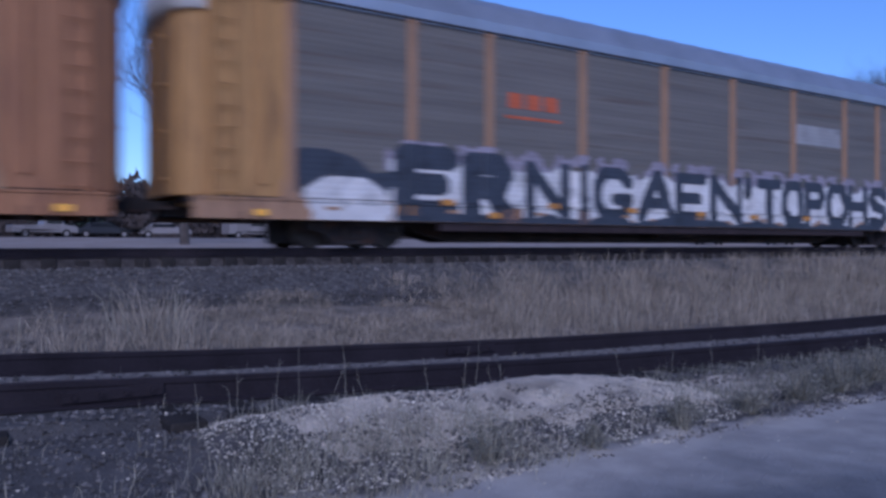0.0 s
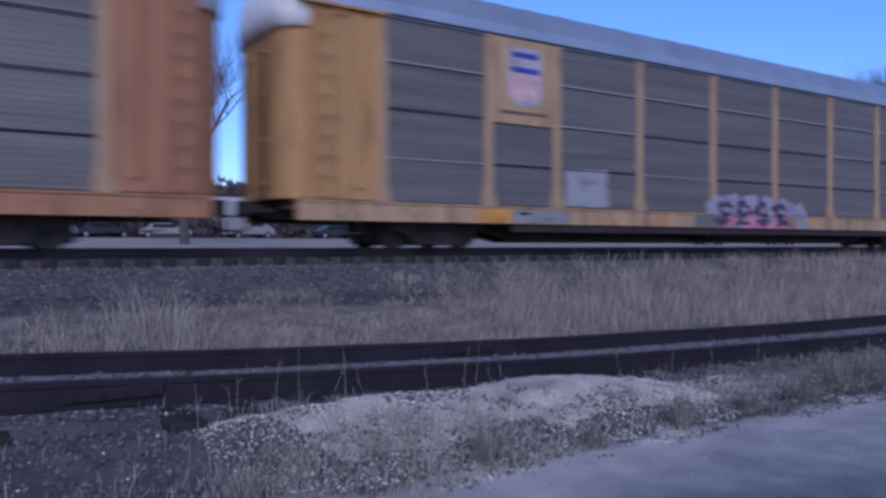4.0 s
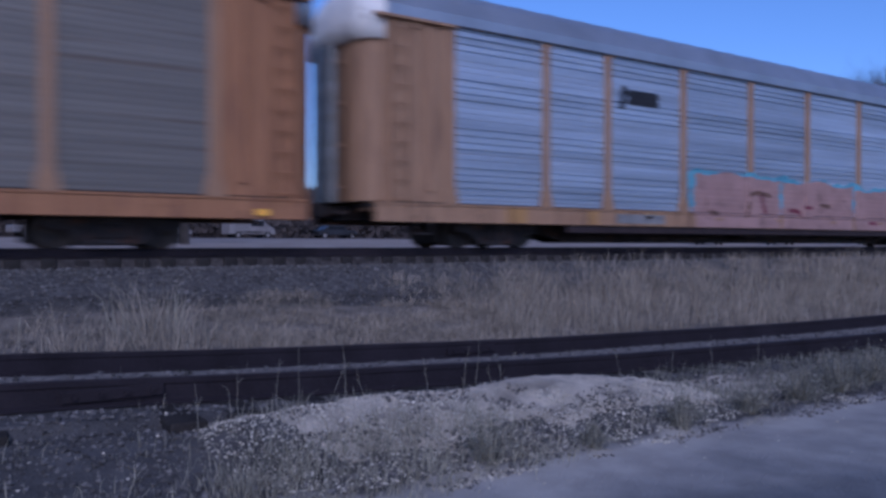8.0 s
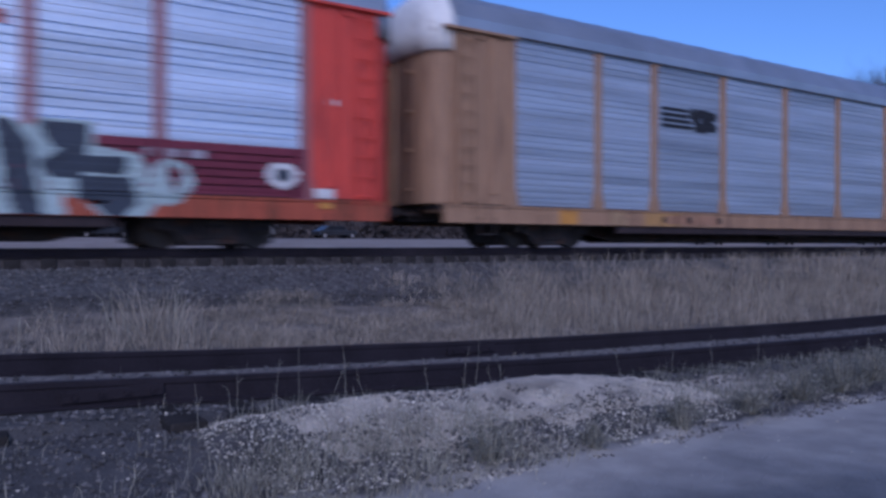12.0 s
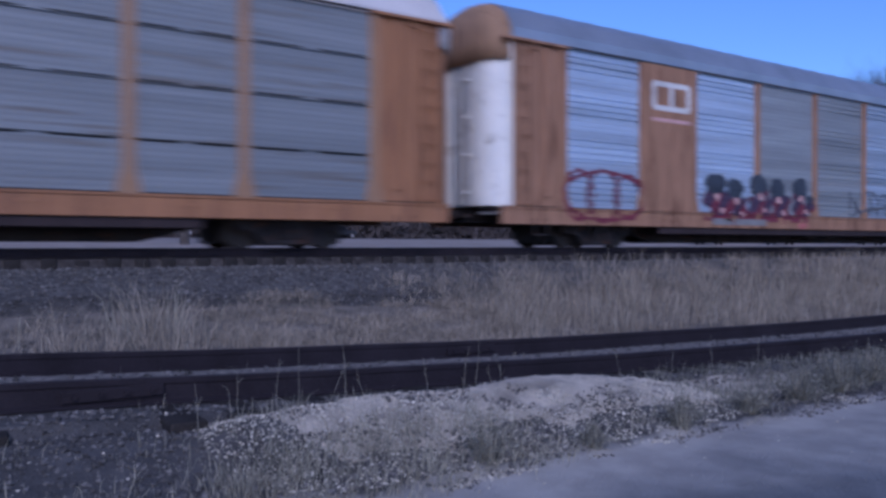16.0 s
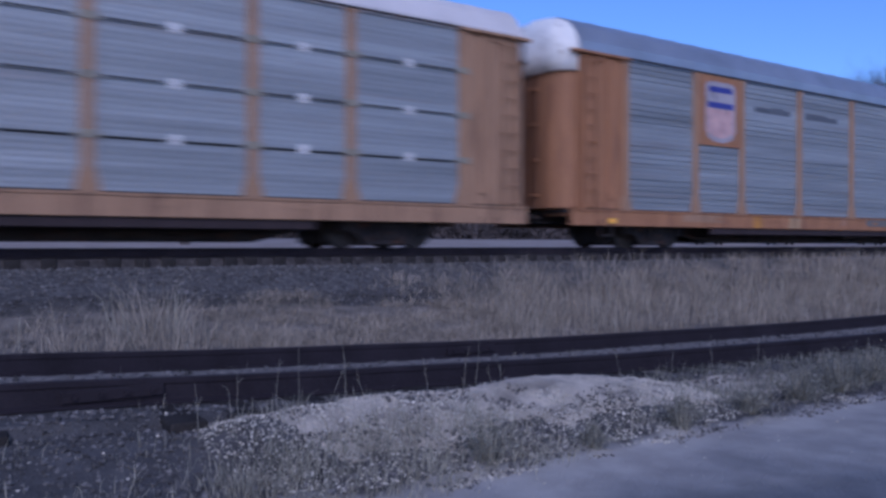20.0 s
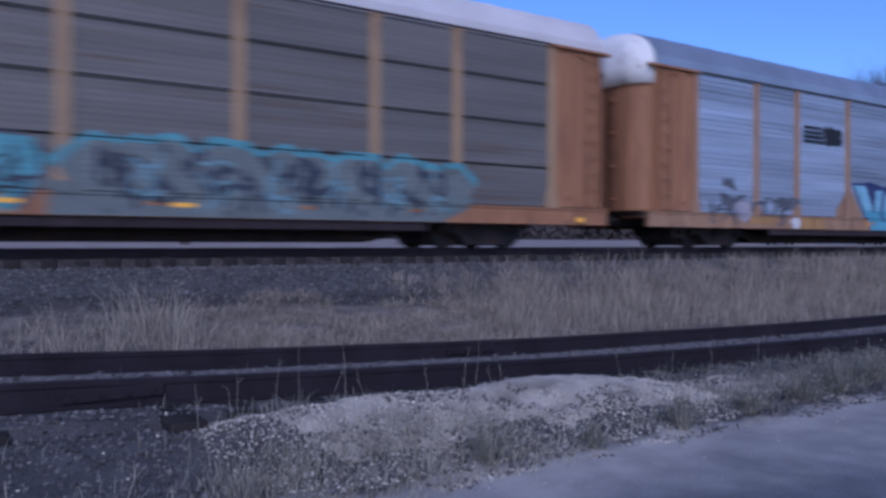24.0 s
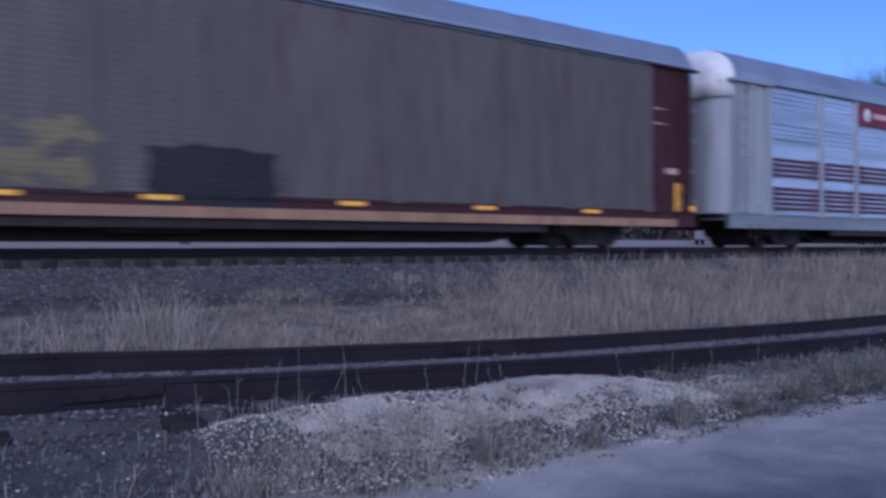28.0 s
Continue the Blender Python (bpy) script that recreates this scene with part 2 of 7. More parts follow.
def rail(y, xs, top, parent, label):
    verts, faces, k = [], [], len(RAIL)
    for x in xs:
        t = top(x)
        verts += [(x, y + a, t + b) for a, b in RAIL]
    for i in range(len(xs) - 1):
        faces += [(i * k + j, i * k + (j + 1) % k, (i + 1) * k + (j + 1) % k, (i + 1) * k + j) for j in range(k)]
    faces += [tuple(range(k - 1, -1, -1)), tuple((len(xs) - 1) * k + j for j in range(k))]
    ob = link_mesh("rail", verts, faces, M_RAIL, parent, label)
    ob.data.materials.append(M_RAILTOP)
    for i, p in enumerate(ob.data.polygons):
        if p.normal.z > 0.9 and p.center.z > top(p.center.x) - 0.004:
            p.material_index = 1
    return ob


def track(name, y, top, x0, x1, step, tie_x0, tie_x1, tie_drop, label, tie_off=0.0):
    t = tagged(new(name), label, "railway track", kind="structure")
    rail(y - 0.752, spread((x0, x1, step)), top, t, "")
    rail(y + 0.752, spread((x0, x1, step)), top, t, "")
    bm = bmesh.new()
    add_box(bm, -0.115, 0.115, -1.3, 1.3, -0.19, 0.0, bevel=0.012)
    me = bpy.data.meshes.new("tie")
    bm.to_mesh(me)
    bm.free()
    me.materials.append(M_TIE)
    rnd = random.Random(5)
    x = tie_x0 + tie_off
    while x < tie_x1:
        o = new("tie", me)
        o.parent = t
        sunk = 0.05 if name == "siding_track" and 0.5 < x < 1.0 else 0.0
        o.matrix_basis = pose(x + rnd.uniform(-0.06, 0.06), y - 0.10 + rnd.uniform(-0.06, 0.06), top(x) - 0.178 - tie_drop - sunk + rnd.uniform(-0.012, 0.012),
                              rnd.uniform(-0.6, 0.6), 0, rnd.uniform(-1.5, 1.5))
        x += 0.5
    return t


main_track = track("main_track", MAIN_Y, lambda x: 0.0, -420, 460, 20, -6, 60, 0.005, "main line of dark rusted rails on ballast and timber ties")
side_track = track("siding_track", SIDE_Y, siding_top, -60, 120, 0.6, -5, 30, 0.0, "rusty overgrown siding rails sunk in gravel", -0.27)


def joint_bar(x, y, parent):
    """A bolted fishplate on the near face of a rail."""
    z = siding_top(x)
    bar = boxes("joint_bar", [(x - 0.32, x + 0.32, y - 0.055, y - 0.028, z - 0.135, z - 0.052)], M_RAIL, parent, "bolted rail joint bar", 0.006)
    for dx in (-0.24, -0.08, 0.08, 0.24):
        bm = bmesh.new()
        add_cyl(bm, (x + dx, y - 0.075, z - 0.093), (x + dx, y - 0.05, z - 0.093), 0.018, seg=6)
        part("bolt", bm, M_RAIL, bar)


joint_bar(0.95, SIDE_Y - 0.752, side_track)
joint_bar(4.9, SIDE_Y + 0.752, side_track)


# ---- the train ----
PITCH = 29.297
BAY_EDGES = [-12.1, -9.35, -7.3, -4.43, -1.45, 1.45, 4.43, 7.3, 9.35, 12.1]
BODY_END = 14.05
Z_SILL0, Z_SILL1, Z_EAVE = 0.55, 0.95, 4.88
MESHES = {}


def panel_profile(style):
    """Cross-section of a side panel from bottom to top: (z, outward)."""
    pts, z = [], Z_SILL1 + 0.02
    slots = {"lines": (1.93, 2.93, 3.93), "slots": (), "plain": (), "louvre": (), "shallow": ()}[style]
    if style in ("louvre", "shallow"):
        deep = 1.548 if style == "louvre" else 1.575
        # groups of thin dark slots a metre apart, smooth sheet with faint ribs between
        cuts = [1.16 + 0.15 * i for i in range(5)] + [2.18 + 0.155 * i for i in range(4)] + [3.28 + 0.15 * i for i in range(4)] + [4.38 + 0.15 * i for i in range(3)]
        ribs = [c for c in (1.05 + 0.13 * i for i in range(30)) if all(abs(c - q) > 0.09 for q in cuts) and c < Z_EAVE - 0.06]
        pts.append((z, 1.600))
        for c, slot in sorted([(q, True) for q in cuts if q < Z_EAVE - 0.05] + [(q, False) for q in ribs]):
            if slot:
                pts += [(c - 0.036, 1.606), (c - 0.024, 1.604), (c - 0.022, deep), (c + 0.022, deep), (c + 0.026, 1.600)]
            else:
                pts += [(c - 0.02, 1.600), (c - 0.004, 1.593), (c + 0.012, 1.600)]
    else:
        rib = {"lines": 0.11, "slots": 0.098, "plain": 0.12}[style]
        deep = 0.0024
        while z < Z_EAVE - rib:
            if any(abs(z + rib / 2 - s) < rib / 2 for s in slots):
                pts += [(z, 1.60), (z + 0.025, 1.60), (z + 0.027, 1.56), (z + 0.083, 1.56), (z + 0.085, 1.60), (z + rib, 1.60)]
            else:
                pts += [(z, 1.60), (z + rib * 0.42, 1.60), (z + rib * 0.55, 1.60 - deep), (z + rib * 0.87, 1.60 - deep)]
            z += rib
    pts.append((Z_EAVE, 1.60))
    out = [pts[0]]
    for p in pts[1:]:
        if p[0] > out[-1][0] + 0.0005:
            out.append(p)
    return out


PROFILES = {s: panel_profile(s) for s in ("lines", "slots", "plain", "louvre", "shallow")}


def panel_mesh(width, style, z_from=None, z_to=None):
    key = ("panel", round(width, 3), style, z_from, z_to)
    if key not in MESHES:
        pts = [p for p in PROFILES[style] if (z_from is None or p[0] >= z_from) and (z_to is None or p[0] <= z_to)]
        h = width / 2
        verts = [(sx, -o, z) for z, o in pts for sx in (-h, h)]
        n = len(pts)
        faces = [(2 * i, 2 * i + 1, 2 * i + 3, 2 * i + 2) for i in range(n - 1)]
        b = len(verts)
        verts += [(-h, -1.48, pts[0][0]), (h, -1.48, pts[0][0]), (h, -1.48, pts[-1][0]), (-h, -1.48, pts[-1][0])]
        faces += [(b, b + 3, b + 2, b + 1), (b, b + 1, 1, 0), (2 * n - 2, 2 * n - 1, b + 2, b + 3)]
        faces += [tuple([b] + [2 * i for i in range(n)] + [b + 3]), tuple([b + 2] + [2 * i + 1 for i in range(n - 1, -1, -1)] + [b + 1])]
        me = bpy.data.meshes.new("panel")
        me.from_pydata(verts, [], faces)
        me.update()
        MESHES[key] = me
    return MESHES[key]


def post_mesh():
    """An upright hat-section post, flared at its foot."""
    if "post" not in MESHES:
        bm = bmesh.new()
        rows = [(Z_SILL1, 0.19), (1.10, 0.17), (1.42, 0.085), (Z_EAVE - 0.12, 0.085), (Z_EAVE - 0.05, 0.13), (Z_EAVE + 0.03, 0.13)]
        loops = []
        for z, w in rows:
            loops.append([bm.verts.new(p) for p in ((-w - 0.03, -1.585, z), (-w, -1.655, z), (w, -1.655, z), (w + 0.03, -1.585, z))])
        for a, b in zip(loops, loops[1:]):
            for i in range(3):
                bm.faces.new((a[i], a[i + 1], b[i + 1], b[i]))
            bm.faces.new((a[3], a[0], b[0], b[3]))
        bm.faces.new(loops[0][::-1])
        bm.faces.new(loops[-1])
        me = bpy.data.meshes.new("post")
        bm.to_mesh(me)
        bm.free()
        MESHES["post"] = me
    return MESHES["post"]


def coloured(me, material):
    key = (me.name, material.name)
    if key not in MESHES:
        c = me.copy()
        c.materials.clear()
        c.materials.append(material)
        MESHES[key] = c
    return MESHES[key]


def put(name, me, material, parent, m=None, label=""):
    ob = new(name, coloured(me, material))
    ob.parent = parent
    if m is not None:
        ob.matrix_basis = m
    return tagged(ob, label)


def cached(name, build):
    if name not in MESHES:
        bm = bmesh.new()
        build(bm)
        bm.normal_update()
        me = bpy.data.meshes.new(name)
        bm.to_mesh(me)
        bm.free()
        MESHES[name] = me
    return MESHES[name]


ROOF_Y = [-1.64, -1.64, -1.56, -1.36, -1.10, -0.78, 0.0, 0.78, 1.10, 1.36, 1.56, 1.64, 1.64]
ROOF_Z = [4.84, 4.98, 5.10, 5.40, 5.62, 5.74, 5.82, 5.74, 5.62, 5.40, 5.10, 4.98, 4.84]


def build_roof(bm, up=0.0):
    xs = []
    x = -BODY_END + 0.35
    while x < BODY_END - 0.36:
        xs += [(x, 0.0), (x + 0.9, 0.0), (x + 0.92, 0.012), (x + 0.99, 0.012), (x + 1.01, 0.0)]
        x += 1.02
    xs.append((BODY_END - 0.35, 0.0))
    last = len(ROOF_Y) - 1
    loops = [[bm.verts.new((x, y, z if i in (0, last) else z + lift + up)) for i, (y, z) in enumerate(zip(ROOF_Y, ROOF_Z))] for x, lift in xs]
    for a, b in zip(loops, loops[1:]):
        for i in range(len(a) - 1):
            bm.faces.new((a[i], a[i + 1], b[i + 1], b[i]))
    bm.faces.new(loops[0])
    bm.faces.new(loops[-1][::-1])


def end_plan(half, reach, radius, steps=7):
    """Plan of a rounded end at +x from the near side to the far side: (x, y) points."""
    r = min(radius, half)
    pts = [(BODY_END - 0.45, -half)]
    for i in range(steps + 1):
        a = math.pi / 2 * i / steps
        pts.append((max(BODY_END - 0.44, reach - r + r * math.sin(a)), -half + r - r * math.cos(a)))
    pts.append((reach + 0.05, 0.0))
    return pts + [(x, -y) for x, y in reversed(pts[:-1])]


def build_cap(bm, up=0.0):
    """The pale rounded hood over an end door, at the +x end: a dome that keeps to the roof's section and the door's plan."""
    rows = [(4.40, 1.56, 0.24, 0.62), (4.86, 1.56, 0.24, 0.62), (5.02, 1.55, 0.22, 0.62), (5.22, 1.45, 0.16, 0.60), (5.42, 1.30, 0.07, 0.60), (5.60, 1.08, -0.05, 0.55), (5.73, 0.78, -0.17, 0.45), (5.80, 0.40, -0.28, 0.3), (5.83, 0.06, -0.36, 0.05)]
    loops = []
    for z, half, reach, radius in rows:
        lift = up * min(1.0, max(0.0, (z - 4.86) / 0.3)) + 0.02 * (z > 4.9)
        loops.append([bm.verts.new((x, y, z + lift)) for x, y in end_plan(half, BODY_END + reach, radius)])
    for a, b in zip(loops, loops[1:]):
        for i in range(len(a) - 1):
            f = bm.faces.new((a[i], a[i + 1], b[i + 1], b[i]))
            f.smooth = True
        bm.faces.new((a[-1], a[0], b[0], b[-1]))
    bm.faces.new(loops[0][::-1])
    bm.faces.new(loops[-1])
    bmesh.ops.recalc_face_normals(bm, faces=bm.faces[:])


def build_end_panel(bm):
    """The plain corner sheet between the last post and the corner, at the +x end, with pressed uprights."""
    x0, x1 = 12.13, BODY_END - 0.42
    add_box(bm, x0, x1, -1.60, -1.50, Z_SILL1, Z_EAVE - 0.02)
    add_box(bm, x0, x0 + 0.10, -1.635, -1.601, Z_SILL1, Z_EAVE - 0.02, 0.008)
    add_cyl(bm, (x0 + 0.50, -1.592, Z_SILL1 + 0.28), (x0 + 0.50, -1.592, Z_EAVE - 0.10), 0.075, seg=14)
    add_box(bm, x0 + 0.66, x0 + 0.70, -1.625, -1.601, Z_SILL1 + 0.05, Z_EAVE - 0.06)
    add_box(bm, x1 - 0.07, x1, -1.635, -1.601, Z_SILL1, Z_EAVE - 0.02, 0.008)


def build_corner_post(bm):
    """The upright between the side sheet and the rounded end door."""
    x1 = BODY_END
    add_box(bm, x1 - 0.42, x1 - 0.34, -1.575, -1.40, 0.98, Z_EAVE, 0.01)
    add_box(bm, x1 - 0.44, x1 - 0.10, -1.45, -0.60, 0.80, 0.97)


def build_door_leaf(bm):
    """One bowed leaf of the end door pair, at the +x end, on the near half."""
    plan = end_plan(1.50, BODY_END + 0.17, 0.62, 10)
    plan = [p for p in plan if p[1] < -0.005] + [(BODY_END + 0.22, -0.005)]
    plan[0] = (BODY_END - 0.335, plan[0][1])
    plan = [p for i, p in enumerate(plan) if i == 0 or p[0] > plan[0][0] + 0.01]
    zs = (0.98, 1.02, 4.38, 4.42)
    out = [[bm.verts.new((x, y, z)) for z in zs] for x, y in plan]
    inn = [[bm.verts.new((x - 0.07, y + 0.05 * (y < -0.1), z)) for z in zs] for x, y in plan]
    for side in (out, inn):
        for a, b in zip(side, side[1:]):
            for i in range(3):
                bm.faces.new((a[i], b[i], b[i + 1], a[i + 1])).smooth = side is out
    for f, b in ((out[0], inn[0]), (out[-1], inn[-1])):
        for i in range(3):
            bm.faces.new((f[i], f[i + 1], b[i + 1], b[i]))
    for k in (0, 3):
        for i in range(len(plan) - 1):
            bm.faces.new((out[i][k], out[i + 1][k], inn[i + 1][k], inn[i][k]))
    for z in (1.3, 2.2, 3.1, 4.0):
        add_box(bm, BODY_END + 0.14, BODY_END + 0.25, -0.62, -0.40, z, z + 0.05)
    add_cyl(bm, (BODY_END + 0.22, -0.25, 1.05), (BODY_END + 0.22, -0.25, 4.3), 0.022, seg=6)
    bmesh.ops.recalc_face_normals(bm, faces=bm.faces[:])


def build_ladder(bm):
    x0, x1, y = BODY_END - 0.84, BODY_END - 0.44, -1.70
    for x in (x0, x1):
        add_box(bm, x - 0.018, x + 0.018, y, y + 0.03, 0.86, 4.75)
    z = 1.05
    while z < 4.7:
        add_cyl(bm, (x0, y, z), (x1, y, z), 0.014, seg=6)
        z += 0.40
    for z in (1.0, 2.6, 4.6):
        for x in (x0, x1):
            add_box(bm, x - 0.015, x + 0.015, y + 0.03, -1.59, z, z + 0.05)


def build_header(bm):
    add_box(bm, 12.0, BODY_END - 0.05, -1.72, -1.56, 4.83, 4.90, 0.01)
    add_box(bm, 12.95, 13.10, -1.66, -1.58, 4.70, 4.83)


def build_side_sill(bm):
    add_box(bm, -BODY_END + 0.1, BODY_END - 0.1, -1.62, -1.45, Z_SILL0, Z_SILL1, 0.012)
    add_box(bm, -BODY_END + 0.1, BODY_END - 0.1, -1.645, -1.50, Z_SILL1 - 0.03, Z_SILL1 + 0.015)
    for s in (-1, 1):
        add_box(bm, s * 12.0, s * (BODY_END - 0.1), -1.60, -1.45, 0.62, Z_SILL1)


def build_underframe(bm):
    """The deep fish-bellied centre sill and cross bearers under the deck."""
    for y in (-0.42, 0.42):
        prof = [(-8.95, 0.55), (-8.6, 0.34), (-7.7, 0.12), (7.7, 0.12), (8.6, 0.34), (8.95, 0.55), (8.95, 0.9), (-8.95, 0.9)]
        a = [bm.verts.new((x, y - 0.05, z)) for x, z in prof]
        b = [bm.verts.new((x, y + 0.05, z)) for x, z in prof]
        bm.faces.new(a)
        bm.faces.new(b[::-1])
        for i in range(len(prof)):
            j = (i + 1) % len(prof)
            bm.faces.new((a[i], b[i], b[j], a[j]))
    add_box(bm, -BODY_END - 0.1, BODY_END + 0.1, -0.33, 0.33, 0.62, 0.92)
    for x in (-6, -4.5, -3, -1.5, 0, 1.5, 3, 4.5, 6):
        add_box(bm, x - 0.08, x + 0.08, -1.45, 1.45, 0.36, 0.85)
    add_box(bm, -1.2, 0.6, -1.2, -0.6, 0.28, 0.8)
    bmesh.ops.recalc_face_normals(bm, faces=bm.faces[:])


def build_deck(bm):
    add_box(bm, -BODY_END + 0.05, BODY_END - 0.05, -1.47, 1.47, 0.86, 0.95)


def build_side_frame(bm):
    """A cast truck side frame on the near side, about the truck's centre."""
    out = [(-1.18, 0.36), (-1.18, 0.56), (-0.9, 0.64), (-0.45, 0.66), (0.45, 0.66), (0.9, 0.64), (1.18, 0.56), (1.18, 0.36), (0.78, 0.34), (0.55, 0.08), (-0.55, 0.08), (-0.78, 0.34)]
    a = [bm.verts.new((x, -1.12, z)) for x, z in out]
    b = [bm.verts.new((x, -0.92, z)) for x, z in out]
    bm.faces.new(a)
    bm.faces.new(b[::-1])
    for i in range(len(out)):
        j = (i + 1) % len(out)
        bm.faces.new((a[i], b[i], b[j], a[j]))
    for x in (-0.89, 0.89):
        add_cyl(bm, (x, -1.20, 0.42), (x, -1.0, 0.42), 0.11, seg=10)
    for x in (-0.22, 0.0, 0.22):
        add_cyl(bm, (x, -1.16, 0.2), (x, -1.16, 0.5), 0.07, seg=8)
    bmesh.ops.recalc_face_normals(bm, faces=bm.faces[:])


def build_wheelset(bm):
    """An axle with two flanged wheels, about the axle's centre."""
    add_cyl(bm, (0, -1.0, 0), (0, 1.0, 0), 0.08, seg=10)
    for s in (-1, 1):
        add_cyl(bm, (0, s * 0.69, 0), (0, s * 0.82, 0), 0.42, seg=24)
        add_cyl(bm, (0, s * 0.665, 0), (0, s * 0.69, 0), 0.45, seg=24)
        add_cyl(bm, (0, s * 0.80, 0), (0, s * 0.86, 0), 0.16, seg=12)
        for k in range(4):
            a = k * math.pi / 2
            add_box(bm, 0.27 * math.cos(a) - 0.03, 0.27 * math.cos(a) + 0.03, s * 0.815, s * 0.83, 0.27 * math.sin(a) - 0.03, 0.27 * math.sin(a) + 0.03)


def build_coupler(bm):
    add_box(bm, BODY_END - 0.2, BODY_END + 0.42, -0.09, 0.09, 0.72, 0.92, 0.02)
    add_box(bm, BODY_END + 0.36, BODY_END + 0.62, -0.17, 0.10, 0.66, 0.98, 0.03)
    add_box(bm, BODY_END - 0.1, BODY_END + 0.25, -0.5, 0.5, 0.74, 0.80)


def build_hose(bm):
    pts = [(BODY_END + 0.05, -0.45, 0.70), (BODY_END + 0.2, -0.46, 0.45), (BODY_END + 0.42, -0.42, 0.33), (BODY_END + 0.6, -0.35, 0.36)]
    for a, b in zip(pts, pts[1:]):
        add_cyl(bm, a, b, 0.03, seg=6)


def build_step(bm):
    """The stirrup step under a corner."""
    for x in (12.62, 13.02):
        add_box(bm, x - 0.015, x + 0.015, -1.63, -1.60, 0.30, 0.70)
    add_box(bm, 12.6, 13.04, -1.65, -1.58, 0.29, 0.32)


FLIP = pose(0, 0, 0, 0, 0, 180)
MIRX = Matrix.Diagonal((-1, 1, 1, 1))
WHEELS = []
CARS = []


def car_carrier(spec):
    """One enclosed car carrier about its centre, rail top at z = 0, its near side towards -y."""
    car = tagged(new("car_carrier"), spec["label"], "railcar", "railcars of the train")
    P, Q, E, S, R = spec["panel"], spec["post"], spec["end"], spec["sill"], spec["roof"]
    cap = spec.get("cap", M_WHITE)
    style = spec["style"]
    special = spec.get("bays", {})
    put("underframe", cached("underframe", build_underframe), M_GEAR, car, label="grimy black fish-bellied underframe")
    put("deck", cached("deck", build_deck), M_GEAR, car)
    for m in (Matrix(), FLIP):
        put("lower_rail", cached("lower_rail", lambda bm: add_box(bm, -8.6, 8.6, -1.56, -1.44, 0.36, 0.548, 0.015)), M_UNDER, car, m, "dark brown lower frame rail")
    up = spec.get("roof_up", 0.17 if R is P_ROOF_GREY else 0.0)
    put("roof", cached("roof_%.2f" % up, lambda bm: build_roof(bm, up)), R, car)
    for side, m in (("near", Matrix()), ("far", FLIP)):
        put("side_sill", cached("side_sill", build_side_sill), S, car, m)
        for i in range(9):
            a, b = BAY_EDGES[i], BAY_EDGES[i + 1]
            bay = i if side == "near" else 8 - i
            st, pm = special.get(bay, (style, P)) if side == "near" else (style, P)
            put("panel", panel_mesh(b - a, st), pm, car, m @ pose((a + b) / 2, 0, 0))
            # the dark strips here stand for the shade inside the open slots
            if st == "lines":
                for z in (1.93, 2.93, 3.93):
                    zz = min((q for q in PROFILES["lines"] if q[1] < 1.57), key=lambda q: abs(q[0] + 0.028 - z))[0] + 0.028
                    for f0, f1 in spec.get("seams", ((0.0, 1.0),)):
                        w = b - a
                        put("seam", cached("seam_%.2f_%.2f" % (w, f1 - f0), lambda bm: add_box(bm, -w * (f1 - f0) / 2, w * (f1 - f0) / 2, -1.604, -1.55, -0.014, 0.014)), C_SEAM if side == "near" and (i, round(z - 1.93)) in spec.get("pale_seams", ()) else M_DARK, car,
                            m @ pose(a + w * (f0 + f1) / 2, -0.014 if side == "near" and (i, round(z - 1.93)) in spec.get("pale_seams", ()) else 0, zz))
        for x in BAY_EDGES:
            put("post", post_mesh(), Q, car, m @ pose(x, 0, 0))
    for k, m in enumerate((Matrix(), FLIP, MIRX, FLIP @ MIRX)):
        put("end_panel", cached("end_panel", build_end_panel), E, car, m)
        put("corner_post", cached("corner_post", build_corner_post), spec.get("rear_corner", E) if k == 2 else E, car, m)
        put("end_door", cached("end_door", build_door_leaf), spec.get("rear_door", E) if k in (1, 2) else E, car, m)
        put("ladder", cached("ladder", build_ladder), spec.get("ladder", E), car, m)
        put("header_bar", cached("header_bar", build_header), E, car, m)
        put("step", cached("step", build_step), M_GEAR, car, m)
    for m in (Matrix(), FLIP):
        put("end_hood", cached("end_hood_%.2f" % up, lambda bm: build_cap(bm, up)), R if m == Matrix() else cap, car, m, "rounded end hood" if m == Matrix() else spec.get("cap_label", "pale rounded end hood"))
        put("coupler", cached("coupler", build_coupler), M_GEAR, car, m)
        put("brake_hose", cached("brake_hose", build_hose), M_DARK, car, m)
    for x in (-10.45, 10.45):
        t = tagged(new("truck"), "dark cast steel two-axle truck")
        t.parent = car
        t.location = (x, 0, 0)
        put("side_frame", cached("side_frame", build_side_frame), M_GEAR, t)
        put("side_frame", cached("side_frame", build_side_frame), M_GEAR, t, FLIP)
        put("brake_rigging", cached("brake_rigging", lambda bm: (add_box(bm, -1.35, 1.35, -0.6, 0.6, 0.09, 0.58, 0.03), add_box(bm, -0.56, 0.56, -0.95, 0.95, 0.05, 0.4, 0.03))), M_GEAR, t)
        put("bolster", cached("bolster", lambda bm: add_box(bm, -0.2, 0.2, -1.25, 1.25, 0.42, 0.66, 0.02)), M_GEAR, t)
        for dx in (-0.89, 0.89):
            w = put("wheelset", cached("wheelset", build_wheelset), M_WHEEL, t, pose(dx, 0, 0.42))
            WHEELS.append((w, dx))
    for x in spec.get("reflectors", (-11.2, -8.3, -5.8, -2.9, 0.0, 2.9, 5.8, 8.3, 11.2)):
        o = put("reflector", cached("reflector", lambda bm: add_box(bm, -0.16, 0.16, -1.632, -1.621, 0.76, 0.83)), spec.get("refl", S), car, pose(x, 0, 0))
